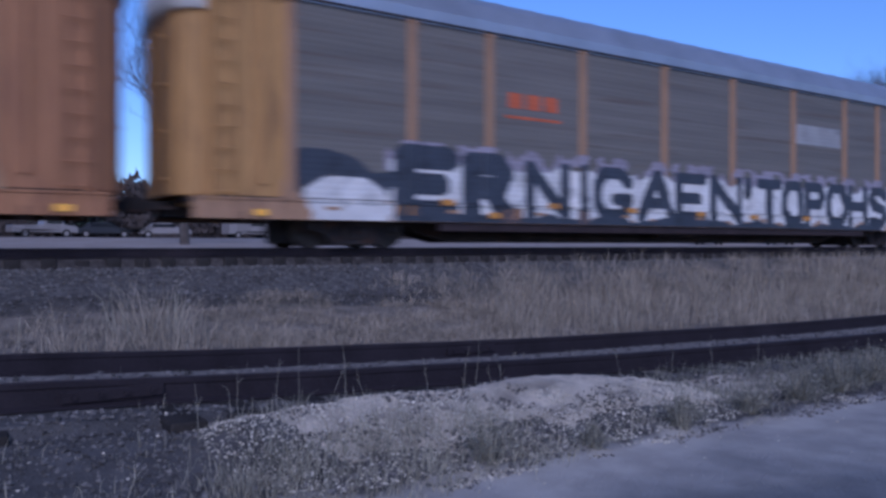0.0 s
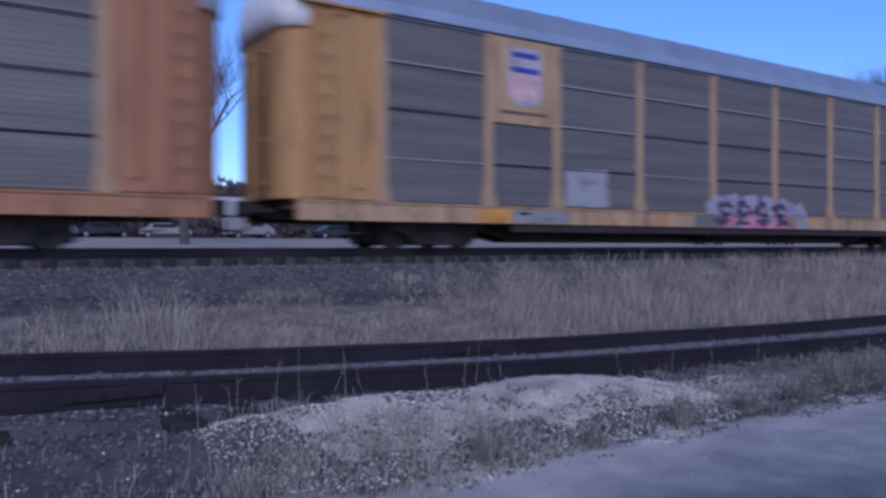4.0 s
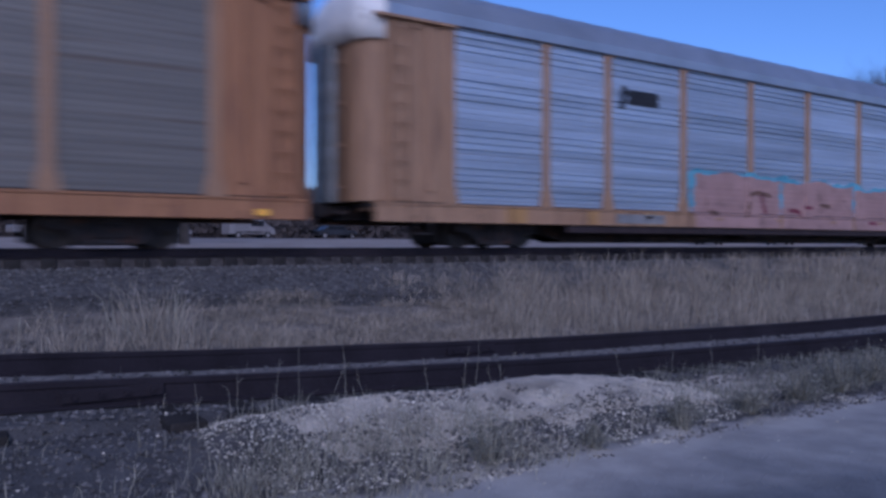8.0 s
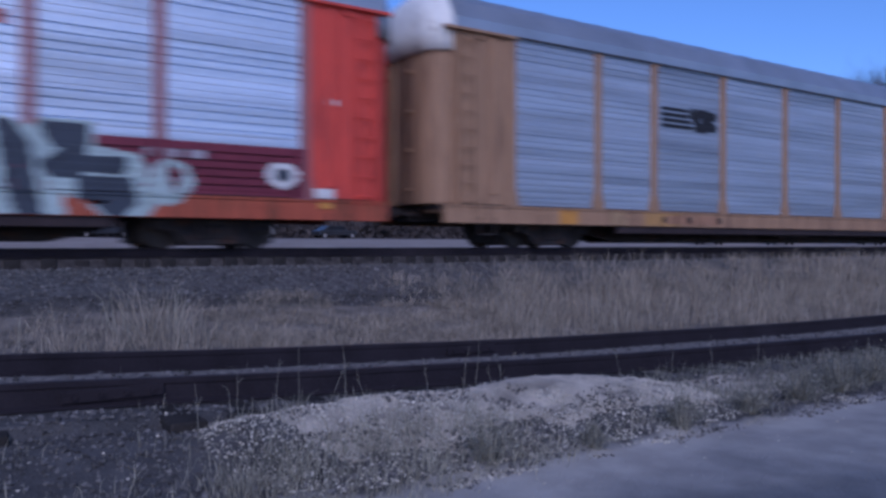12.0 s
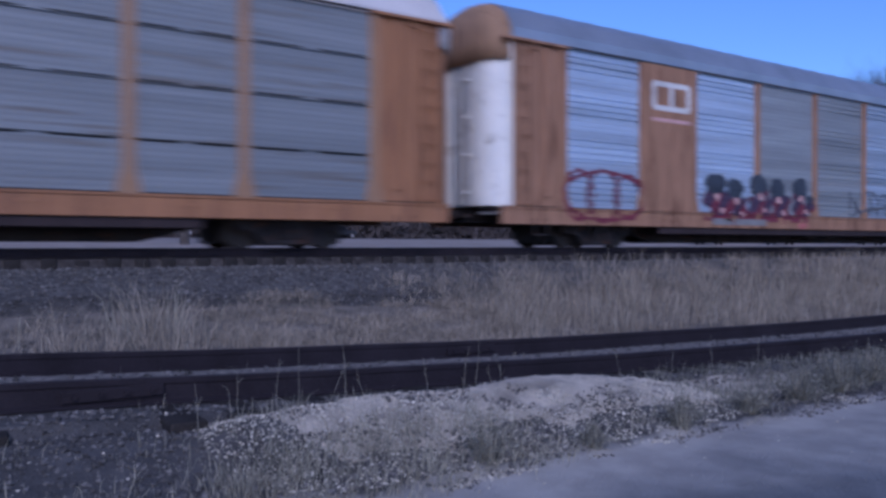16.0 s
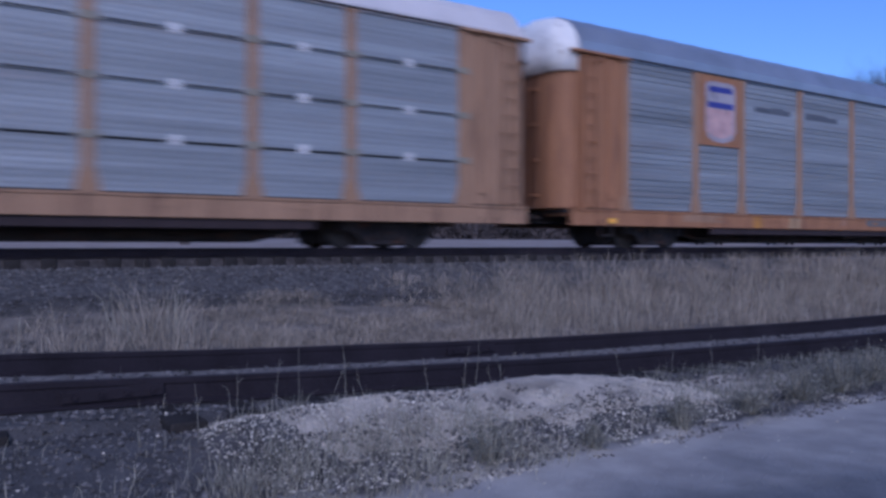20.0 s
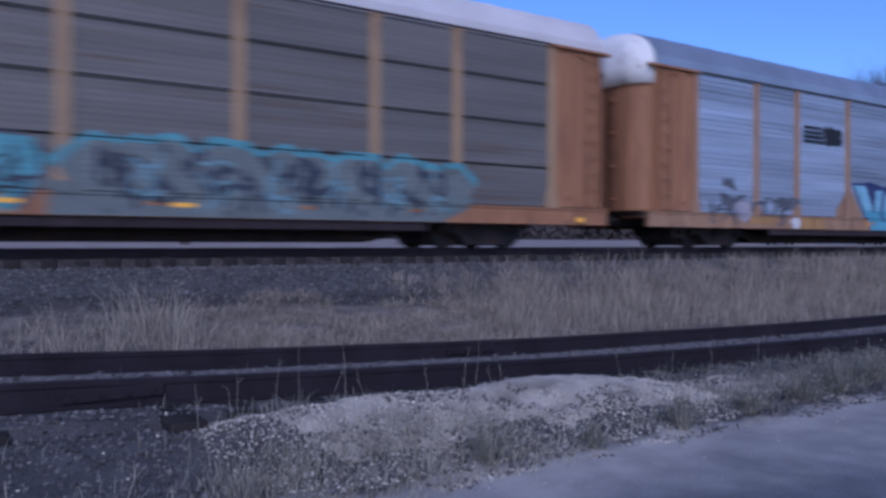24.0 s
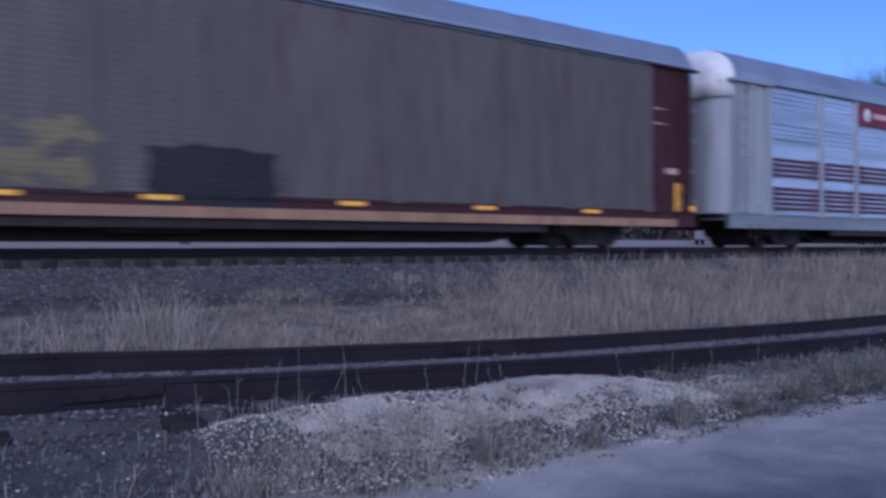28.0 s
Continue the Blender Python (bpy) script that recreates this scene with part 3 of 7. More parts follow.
    # black strip added along the roof edge to stand for the eave's shade
    put("eave_strip", cached("eave_strip", lambda bm: add_box(bm, -BODY_END + 0.4, BODY_END - 0.4, -1.668, -1.60, 4.868, 4.915)), M_GEAR, car)
    # no recess is cut: a dark strip stands for the groove's shade
    put("sill_groove", cached("sill_groove", lambda bm: add_box(bm, -BODY_END + 0.45, BODY_END - 0.45, -1.612, -1.59, 0.967, 0.990)), M_DARK, car)
    rnd = random.Random(700 + 31 * len(CARS))
    u = -12.2
    for _ in range(spec.get("patched", 0)):
        w = rnd.choice((0.35, 0.6, 0.9, 1.4, 1.8))
        u += rnd.uniform(0.5, 2.6)
        if u + w > 12.4:
            break
        tone = rnd.choice((P_OCHRE, P_TAN, P_GREY, P_AMBER, P_BROWN, P_YELLOW))
        h = rnd.choice((0.0, 0.0, 0.12))
        boxes("sill_patch", [(u, u + w, -1.628, -1.615, 0.575 + h, 0.905)], tone, car, "patched piece of the side sill")
        u += w
    for u in spec.get("markers", ()):
        boxes("marker", [(u - 0.12, u + 0.12, -1.652, -1.60, 0.62, 0.74)], M_REFL, car, "small amber corner marker")
    if spec.get("peel"):
        for k, (a, b, z0, z1, tone) in enumerate(((12.4, 13.3, 1.0, 1.6, P_BROWN), (12.7, 13.5, 1.9, 2.2, P_PALE_GREY), (12.5, 12.9, 2.5, 3.3, P_BROWN), (13.0, 13.5, 3.1, 4.1, P_TAN), (12.4, 12.7, 3.7, 4.5, P_BROWN))):
            boxes("bare_patch", [(a, b, -1.606, -1.598, z0, z1)], tone, car, "rusty patch where the paint has peeled")
    CARS.append(car)
    return car


# paints
C_SEAM = mat("pale_seam_sealant", (0.30, 0.30, 0.31), 0.7, vary=0.2, scale=2)
GREY = dict(rough=0.55, vary=0.22, scale=1.2, fine=25, bump=0.12, per_object=0.05, bands=True)
P_GREY = mat("dull_grey_galvanised", (0.150, 0.141, 0.129), metal=0.1, dirt=(0.12, 0.10, 0.085), dirt_amount=0.2, **GREY)
P_GREY_B = mat("blue_grey_galvanised", (0.21, 0.23, 0.25), metal=0.15, dirt=(0.15, 0.14, 0.13), dirt_amount=0.15, **GREY)
SHEET = dict(rough=0.5, vary=0.32, scale=1.0, fine=22, bump=0.1, per_object=0.07, bands=True)
P_SILVER = mat("bright_galvanised", (0.45, 0.50, 0.58), metal=0.65, **SHEET)
P_SILVER_W = mat("pale_blue_galvanised", (0.57, 0.64, 0.75), metal=0.65, **SHEET)
P_SILVER_M = mat("blue_galvanised", (0.43, 0.47, 0.54), metal=0.6, **SHEET)
P_SILVER_D = mat("dull_galvanised", (0.265, 0.285, 0.30), metal=0.25, dirt=(0.25, 0.25, 0.255), dirt_amount=0.1, **SHEET)
P_GREY_M = mat("weathered_grey_galvanised", (0.130, 0.120, 0.112), metal=0.1, dirt=(0.10, 0.09, 0.082), dirt_amount=0.35, **GREY)
STAINED = dict(GREY, bands=False, streak=True)
P_MAROON_GREY = mat("brown_grey_galvanised", (0.105, 0.099, 0.09), metal=0.0, dirt=(0.085, 0.05, 0.046), dirt_amount=0.35, **STAINED)
P_YELLOW = mat("faded_yellow_paint", (0.37, 0.25, 0.14), 0.75, vary=0.25, scale=1.5, fine=30, streak=True, dirt=(0.16, 0.09, 0.055), dirt_amount=0.35)
P_OCHRE = mat("faded_ochre_paint", (0.40, 0.23, 0.085), 0.75, vary=0.2, scale=1.5, fine=30, streak=True, dirt=(0.18, 0.10, 0.05), dirt_amount=0.3)
P_ORANGE = mat("faded_orange_paint", (0.32, 0.158, 0.078), 0.75, vary=0.2, scale=1.5, fine=30, streak=True, dirt=(0.20, 0.10, 0.06), dirt_amount=0.3)
P_TAN = mat("faded_tan_paint", (0.33, 0.203, 0.122), 0.75, vary=0.2, scale=1.5, fine=30, streak=True, dirt=(0.17, 0.10, 0.065), dirt_amount=0.3)
P_BROWN = mat("rusty_brown_paint", (0.32, 0.18, 0.11), 0.8, vary=0.25, scale=1.5, fine=30, streak=True, dirt=RUST, dirt_amount=0.35)
P_MAUVE = mat("grimy_faded_red_paint", (0.30, 0.13, 0.13), 0.7, vary=0.2, scale=1.5, fine=30, streak=True)
P_RED = mat("bright_red_paint", (0.60, 0.075, 0.05), 0.4, vary=0.15, scale=1.5, fine=30, streak=True, dirt=(0.25, 0.04, 0.035), dirt_amount=0.25)
P_RUST_RED = mat("grimy_rust_red_paint", (0.36, 0.085, 0.045), 0.7, vary=0.25, scale=1.5, fine=30, streak=True, dirt=RUST, dirt_amount=0.4)
P_MAROON = mat("dark_maroon_paint", (0.05, 0.015, 0.018), 0.65, vary=0.2, scale=1.5, fine=30, streak=True, dirt=(0.06, 0.03, 0.03), dirt_amount=0.25)
P_ROOF_GREY = mat("grey_roof_steel", (0.40, 0.43, 0.48), 0.42, 0.65, vary=0.16, scale=0.8, fine=20)
P_ROOF_WHITE = mat("pale_roof_paint", (0.58, 0.56, 0.56), 0.65, vary=0.12, scale=0.8, fine=20)
P_PALE_GREY = mat("pale_grey_paint", (0.34, 0.36, 0.375), 0.65, 0.2, vary=0.15, scale=1.2, fine=20, streak=True, dirt=(0.28, 0.27, 0.26), dirt_amount=0.25)

P_AMBER = mat("bright_amber_paint", (0.50, 0.24, 0.05), 0.7, vary=0.2, scale=2, dirt=(0.25, 0.12, 0.05), dirt_amount=0.25)

SPECS = [
    dict(label="grey car carrier with tan posts and black and white block lettering", panel=P_GREY, post=P_TAN, end=P_OCHRE, sill=P_TAN, roof=P_ROOF_GREY, patched=3, markers=(-12.7,), style="plain"),
    dict(label="dark grey car carrier with orange ends and teal scrawl", panel=P_GREY, post=P_YELLOW, end=P_ORANGE, sill=P_ORANGE, roof=P_ROOF_GREY, patched=6, markers=(-2.9,1.3,13.2), style="plain"),
    dict(label="weathered grey car carrier, yellow posts, pink and black scrawl", panel=P_GREY_M, post=P_YELLOW, end=P_OCHRE, sill=P_YELLOW, roof=P_ROOF_GREY, markers=(13.0,), style="lines", patched=7, peel=True,
         pale_seams={(i, 2) for i in range(9)} | {(6, 1), (2, 1), (0, 0), (7, 0), (3, 0)}),
    dict(label="dark grey car carrier with orange ends and a white roof", panel=P_GREY, post=P_YELLOW, end=P_ORANGE, sill=P_ORANGE, roof=P_ROOF_WHITE, patched=6, markers=(-12.6,-3.6), style="lines", roof_up=0.12),
    dict(label="bright galvanised car carrier with a long salmon painted patch", panel=P_SILVER, post=P_TAN, end=P_TAN, sill=P_TAN, roof=P_ROOF_GREY, patched=3, markers=(), style="louvre"),
    dict(label="dark grey car carrier with tan posts and orange ends", panel=P_GREY, post=P_TAN, end=P_ORANGE, sill=P_ORANGE, roof=P_ROOF_GREY, patched=4, markers=(13.0,), style="plain"),
    dict(label="dull galvanised car carrier with tan posts and a dark emblem", panel=P_SILVER_M, post=P_TAN, end=P_TAN, sill=P_TAN, roof=P_ROOF_GREY, patched=3, markers=(), style="shallow"),
    dict(label="galvanised car carrier with bright red frame and painted scrawls", panel=P_SILVER_W, post=P_MAUVE, end=P_RED, sill=P_RUST_RED, roof=P_ROOF_GREY, style="louvre"),
    dict(label="brown car carrier with mixed grey and bright panels", panel=P_SILVER_W, post=P_BROWN, end=P_BROWN, sill=P_BROWN, roof=P_ROOF_GREY, style="louvre", rear_corner=M_WHITE, rear_door=M_WHITE, cap=P_TAN, cap_label="faded tan rounded end hood",
         bays={5: ("louvre", P_SILVER), 6: ("louvre", P_SILVER), 3: ("plain", P_SILVER_D), 4: ("shallow", P_SILVER_D), 8: ("shallow", P_SILVER_D)}),
    dict(label="blue-grey car carrier with dashed dark seams and a white roof", panel=P_GREY_B, post=P_TAN, end=P_ORANGE, sill=P_ORANGE, roof=P_ROOF_WHITE, patched=3, markers=(), style="lines", seams=((0.07, 0.42), (0.56, 0.92))),
    dict(label="dull galvanised car carrier with orange posts and ends", panel=P_SILVER_D, post=P_TAN, end=P_ORANGE, sill=P_ORANGE, roof=P_ROOF_GREY, patched=5, markers=(-12.6,13.0), style="shallow"),
    dict(label="pale galvanised car carrier with dark seams and tan ends", panel=P_SILVER_D, post=P_TAN, end=P_TAN, sill=P_TAN, roof=P_ROOF_WHITE, patched=3, markers=(), style="lines", seams=((0.08, 0.44), (0.56, 0.92))),
    dict(label="galvanised car carrier with a dark emblem and a teal scrawl", panel=P_SILVER_M, post=P_TAN, end=P_ORANGE, sill=P_TAN, roof=P_ROOF_GREY, patched=3, markers=(), style="shallow"),
    dict(label="dark grey car carrier, green and teal scrawl, white roof", panel=P_GREY, post=P_YELLOW, end=P_ORANGE, sill=P_ORANGE, roof=P_ROOF_WHITE, patched=5, markers=(-12.5,13.0), style="lines", roof_up=0.12),
    dict(label="bright galvanised car carrier with maroon stripes", panel=P_SILVER_W, post=P_PALE_GREY, end=P_PALE_GREY, sill=P_SILVER_D, roof=P_ROOF_GREY, style="louvre"),
    dict(label="brown-grey car carrier with maroon end and yellow reflectors", panel=P_MAROON_GREY, post=P_MAROON_GREY, end=P_MAROON, sill=P_MAROON, roof=P_ROOF_GREY, style="plain", roof_up=0.02),
]
for spec in SPECS:
    car_carrier(spec)


# ---- stones, grass and weeds beside the tracks ----
def heap_cover(x, y):
    a = smooth01(1.35, 1.95, x + 0.45 * nz(x, y, 2.6, 9.0) + 0.12 * (y - 4.3)) * (1 - smooth01(6.2, 8.6, x + 0.8 * nz(x, y, 1.1, 4.0)))
    b = smooth01(3.42, 3.85, y + 0.40 * nz(x, y, 2.2, 2.0) + 0.15 * nz(x, y, 6.0, 5.0)) * (1 - smooth01(4.75, 4.95, y + 0.12 * nz(x, y, 3.0, 6.0)))
    return min(a, b)


def heap_z(x, y):
    """The surface of the pale heap and its dry apron down to the road."""
    return ground_z(x, y) - 0.022 + (0.032 + 0.010 * (1 - smooth01(2.4, 3.0, x))) * heap_cover(x, y) + 0.008 * nz(x, y, 14.0) + 0.012 * nz(x, y, 5.0, 3.0)


def top_z(x, y):
    return max(ground_z(x, y), heap_z(x, y)) if 0.9 < x < 9.6 and 3.0 < y < 5.2 else ground_z(x, y)


grid_mesh("grit_heap", spread((0.9, 9.6, 0.06)), spread((3.0, 5.2, 0.05)), heap_z, M_PILE, label="pale heap of fine grit beside the siding", category="gravel heap", kind="stuff")


def stone_field(name, count, x0, x1, y0, y1, r0, r1, material, label, seed, lift=0.2, keep=None):
    """Loose angular stones lying on the ground, as one heap."""
    rnd = random.Random(seed)
    base = [Vector(v) for v in ((1, 0, 0), (-1, 0, 0), (0, 1, 0), (0, -1, 0), (0, 0, 1), (0, 0, -1))]
    tri = [(0, 2, 4), (2, 1, 4), (1, 3, 4), (3, 0, 4), (2, 0, 5), (1, 2, 5), (3, 1, 5), (0, 3, 5)]
    verts, faces = [], []
    while count:
        x, y = rnd.uniform(x0, x1), rnd.uniform(y0, y1)
        count -= 1
        if keep and not keep(x, y, rnd):
            continue
        r = r0 + (r1 - r0) * rnd.random() ** 2.5
        m = Euler((rnd.random() * 6, rnd.random() * 6, rnd.random() * 6)).to_matrix()
        c = Vector((x, y, top_z(x, y) + r * lift))
        k = len(verts)
        for v in base:
            p = m @ (v * rnd.uniform(0.65, 1.1))
            verts.append(c + Vector((p.x * r, p.y * r, p.z * r * 0.7)))
        faces += [(a + k, b + k, d + k) for a, b, d in tri]
    return tagged(link_mesh(name, verts, faces, material), label, name.replace("_", " "), kind="stuff")


def island_shade(m, low, high):
    """Vary the colour of the single pieces inside one joined mesh."""
    n, l = m.node_tree.nodes, m.node_tree.links
    b = n["Principled BSDF"]
    src = b.inputs["Base Color"].links[0].from_socket
    geo = n.new("ShaderNodeNewGeometry")
    r = n.new("ShaderNodeMapRange")
    r.inputs["To Min"].default_value, r.inputs["To Max"].default_value = low, high
    l.new(geo.outputs["Random Per Island"], r.inputs["Value"])
    v = n.new("ShaderNodeVectorMath")
    v.operation = "SCALE"
    l.new(src, v.inputs[0])
    l.new(r.outputs["Result"], v.inputs["Scale"])
    l.new(v.outputs["Vector"], b.inputs["Base Color"])


for m_, lo_, hi_ in ((M_STONE, 0.45, 1.7), (M_STONE_PALE, 0.66, 1.2), (M_GRASS, 0.55, 1.25), (M_WEED, 0.55, 1.4), (M_STALK, 0.6, 1.3)):
    island_shade(m_, lo_, hi_)


def off_rails(x, y, rnd):
    return abs(abs(y - SIDE_Y) - 0.752) > 0.11


stone_field("ballast", 13000, -2.2, 3.2, 3.2, 5.45, 0.006, 0.028, M_STONE, "dark broken ballast stones along the siding", 1,
            keep=lambda x, y, r: off_rails(x, y, r) and pile_height(x, y) < 0.05)
stone_field("ballast", 2600, 3.2, 9.5, 4.5, 5.45, 0.008, 0.030, M_STONE, "dark broken ballast stones along the siding", 7, keep=off_rails)
stone_field("ballast", 5200, -2.5, 14, 5.6, 7.9, 0.010, 0.036, M_STONE, "broken stones between the siding rails", 2, keep=off_rails)
stone_field("pale_stones", 420, -2.5, 9, 3.4, 7.6, 0.006, 0.024, M_STONE_PALE, "scattered pale stones beside the siding", 3, keep=off_rails)
stone_field("grit", 19000, 1.25, 6.4, 3.1, 5.0, 0.005, 0.014, M_STONE_PALE, "pale crushed grit heaped beside the siding", 4, 0.35,
            keep=lambda x, y, r: 0.02 < pile_height(x, y) < (0.13 + 0.06 * r.random() if x > 3.0 else 0.17 + 0.1 * r.random()) or (3.05 < y < 4.1 and x > 2.0 and nz(x, y, 2.3, 1.5) > 0.12))
stone_field("grit", 6000, 1.6, 6.8, 3.05, 4.25, 0.006, 0.024, M_STONE, "dark broken stones along the road edge", 5,
            keep=lambda x, y, r: y > 3.08 + 0.12 * nz(x, 0, 1.3) and nz(x, y, 2.4, 5.5) + 0.10 * (x - 3.0) - 1.6 * max(0.0, y - 3.75) > 0.02)
stone_field("grit", 3800, 1.2, 3.5, 3.5, 4.5, 0.005, 0.020, M_STONE, "dark broken stones strewn over the pale heap", 14,
            keep=lambda x, y, r: nz(x, y, 2.8, 4.5) + 0.5 * nz(x, y, 7.0, 2.0) > 0.08 - 0.3 * (1 - smooth01(1.4, 1.9, x)))
stone_field("pale_stones", 260, 1.5, 9.0, 2.4, 3.3, 0.003, 0.010, M_STONE_PALE, "small pale stones strewn on the worn asphalt", 8,
            keep=lambda x, y, r: r.random() < (y - 2.3) / 0.9)
stone_field("ballast", 7000, -2, 16, 7.9, 11.2, 0.008, 0.035, M_STONE, "loose stones on the lower bank", 9)
stone_field("ballast", 15000, -4, 36, 10.8, 14.28, 0.02, 0.055, M_STONE, "grey ballast stones of the main line shoulder", 6)


def blades(name, spots, material, label, seed, width=0.006):
    """Grass blades, each a thin bent tapering strip. spots: (x, y, height, lean, count, radius)."""
    rnd = random.Random(seed)
    verts, faces = [], []
    for x, y, h, lean, count, rad in spots:
        for _ in range(count):
            a, r = rnd.random() * 6.283, rad * rnd.random() ** 0.7
            px, py = x + r * math.cos(a), y + r * math.sin(a)
            pz = top_z(px, py) - 0.01
            hh = h * rnd.uniform(0.45, 1.1)
            d = Vector((math.cos(a) * rnd.random() * 1.6 + 0.12, math.sin(a) * rnd.random(), 0)) * lean * hh * rnd.uniform(0.3, 1.6)
            sx = Vector((rnd.uniform(-1, 1), rnd.uniform(-1, 1), 0)).normalized() * width * rnd.uniform(0.6, 1.5)
            k = len(verts)
            p = Vector((px, py, pz))
            q = p + d * 0.35 + Vector((0, 0, hh * 0.6))
            t = p + d + Vector((0, 0, hh * rnd.uniform(0.85, 1.0)))
            verts += [p - sx, p + sx, q + sx * 0.8, q - sx * 0.8, t]
            faces += [(k, k + 1, k + 2, k + 3), (k + 3, k + 2, k + 4)]
    return tagged(link_mesh(name, verts, faces, material), label, "grass", kind="stuff")


# stands of grass below the bank: (x, half width, y, half depth, height)
STANDS = [(0.6, 0.3, 9.0, 0.5, 0.18), (1.05, 0.3, 8.8, 0.6, 0.36), (1.5, 0.35, 9.0, 0.6, 0.46), (2.0, 0.2, 9.2, 0.5, 0.95), (2.35, 0.3, 9.4, 0.6, 0.56), (2.85, 0.35, 8.8, 0.6, 0.38), (3.5, 0.45, 8.5, 0.5, 0.22), (4.3, 0.4, 8.9, 0.6, 0.22),
          (5.1, 0.4, 8.8, 0.6, 0.28), (6.0, 0.4, 9.0, 0.7, 0.32),
          (7.2, 0.35, 9.4, 0.9, 0.52), (8.1, 0.5, 9.9, 1.0, 0.48), (8.9, 0.35, 9.4, 0.9, 0.60), (9.7, 0.4, 10.1, 1.2, 0.48), (10.6, 0.4, 9.8, 1.1, 0.60), (11.6, 0.6, 10.2, 1.3, 0.48),
          (12.9, 0.6, 9.9, 1.2, 0.56), (14.5, 0.9, 10.3, 1.5, 0.48), (16.5, 1.1, 10.2, 1.5, 0.52), (19.5, 1.6, 10.4, 1.6, 0.5), (24, 3, 10.4, 1.7, 0.5), (30, 3, 10.4, 1.7, 0.5)]


def grass_belt():
    rnd = random.Random(11)
    spots = []
    for cx, wx, cy, wy, h in STANDS:
        for _ in range(int((115 if cx > 6.5 else 62) * wx * (wy + 0.6)) + 10):
            x, y = cx + rnd.gauss(0, wx * 1.1), cy + rnd.gauss(0, wy * 0.9)
            k = math.exp(-0.5 * ((x - cx) / wx) ** 2)
            if 7.7 < y < 13.2:
                spots.append((x, y, h * (0.35 + 0.65 * k) * rnd.uniform(0.45, 1.3), rnd.uniform(0.4, 1.3), 12 if cx > 6.5 else 7, 0.17))
    for _ in range(3000):
        x, y = rnd.uniform(-2.5, 34), 7.7 + 4.4 * rnd.random() ** 1.3
        n = nz(x, y, 0.9, 7.7) + 0.5 * nz(x, y, 2.6, 3.3)
        lim = -0.05 if x > 6.6 else 0.0
        if n > lim and (x > 6.5 or y < 10.6) and (x > 3.2 or rnd.random() < (0.55 if x > 0.9 else 0.2)):
            spots.append((x, y, (0.12 + 0.26 * max(0.0, n)) * (1.25 if x > 6.5 else 0.85), rnd.uniform(0.6, 1.5), 16, 0.22))
    # matted thatch lying between the stands
    for _ in range(1500):
        x, y = rnd.uniform(2.2, 7.4), rnd.uniform(7.75, 11.6)
        if nz(x, y, 1.4, 12.0) > -0.25 + 0.55 * smooth01(9.6, 11.6, y) + 0.3 * (1 - smooth01(2.2, 3.4, x)):
            spots.append((x, y, rnd.uniform(0.07, 0.19), rnd.uniform(1.2, 2.4), 14, 0.18))
    return blades("dry_grass", spots, M_GRASS, "tall pale dry grass below the main line bank", 12, 0.0030)


grass_belt()


def bank_stalks():
    """Separate upright stalks standing over the grass."""
    rnd = random.Random(19)
    spots = [(rnd.uniform(6.8, 22), rnd.uniform(8.2, 11.0), rnd.uniform(0.5, 0.95), 0.15, 1, 0.02) for _ in range(420)]
    spots += [(rnd.gauss(1.95, 0.45), rnd.uniform(8.4, 9.8), rnd.uniform(0.45, 0.95), 0.45, 1, 0.02) for _ in range(90)]
    return blades("dry_grass", spots, M_STALK, "thin upright dry stalks over the bank grass", 23, 0.0035)


bank_stalks()


def low_grass():
    rnd = random.Random(21)
    spots = []
    for _ in range(260):
        x, y = rnd.uniform(-0.8, 2.4), rnd.uniform(3.2, 4.85)
        spots.append((x, y, rnd.uniform(0.04, 0.16), 0.7, 4, 0.12))
    for _ in range(420):
        x, y = rnd.uniform(1.1, 2.9), rnd.uniform(3.1, 4.0)
        spots.append((x, y, rnd.uniform(0.05, 0.17), 0.8, 8, 0.14))
    for _ in range(220):
        x, y = rnd.uniform(2.8, 5.6), rnd.uniform(3.15, 3.9)
        spots.append((x, y, rnd.uniform(0.03, 0.12), 0.8, 5, 0.10))
    for _ in range(460):
        x, y = rnd.uniform(5.2, 18), rnd.uniform(3.4, 5.3)
        spots.append((x, y, rnd.uniform(0.05, 0.20), 0.6, 5, 0.2))
    for _ in range(160):
        x, y = rnd.uniform(-1, 20), rnd.choice((rnd.uniform(5.2, 5.4), rnd.uniform(5.9, 7.0), rnd.uniform(7.4, 7.9)))
        spots.append((x, y, rnd.uniform(0.04, 0.13), 0.5, 4, 0.12))
    return blades("sparse_grass", spots, M_STALK, "sparse dry weeds and stalks in the gravel", 22, 0.0018)


low_grass()


def verge_weeds():
    """Dull grey-green weeds between the road and the siding."""
    rnd = random.Random(27)
    spots = []
    for _ in range(900):
        x = rnd.uniform(5.0, 20)
        y = rnd.uniform(3.45, 5.2)
        spots.append((x, y, rnd.uniform(0.08, 0.24) * (0.6 + 0.4 * smooth01(5.0, 7.0, x)) * (1.0 - 0.45 * smooth01(4.1, 4.9, y)), 0.9, 12, 0.22))
    return blades("verge_weeds", spots, M_WEED, "dull grey-green weeds along the road verge", 28, 0.0028)


verge_weeds()


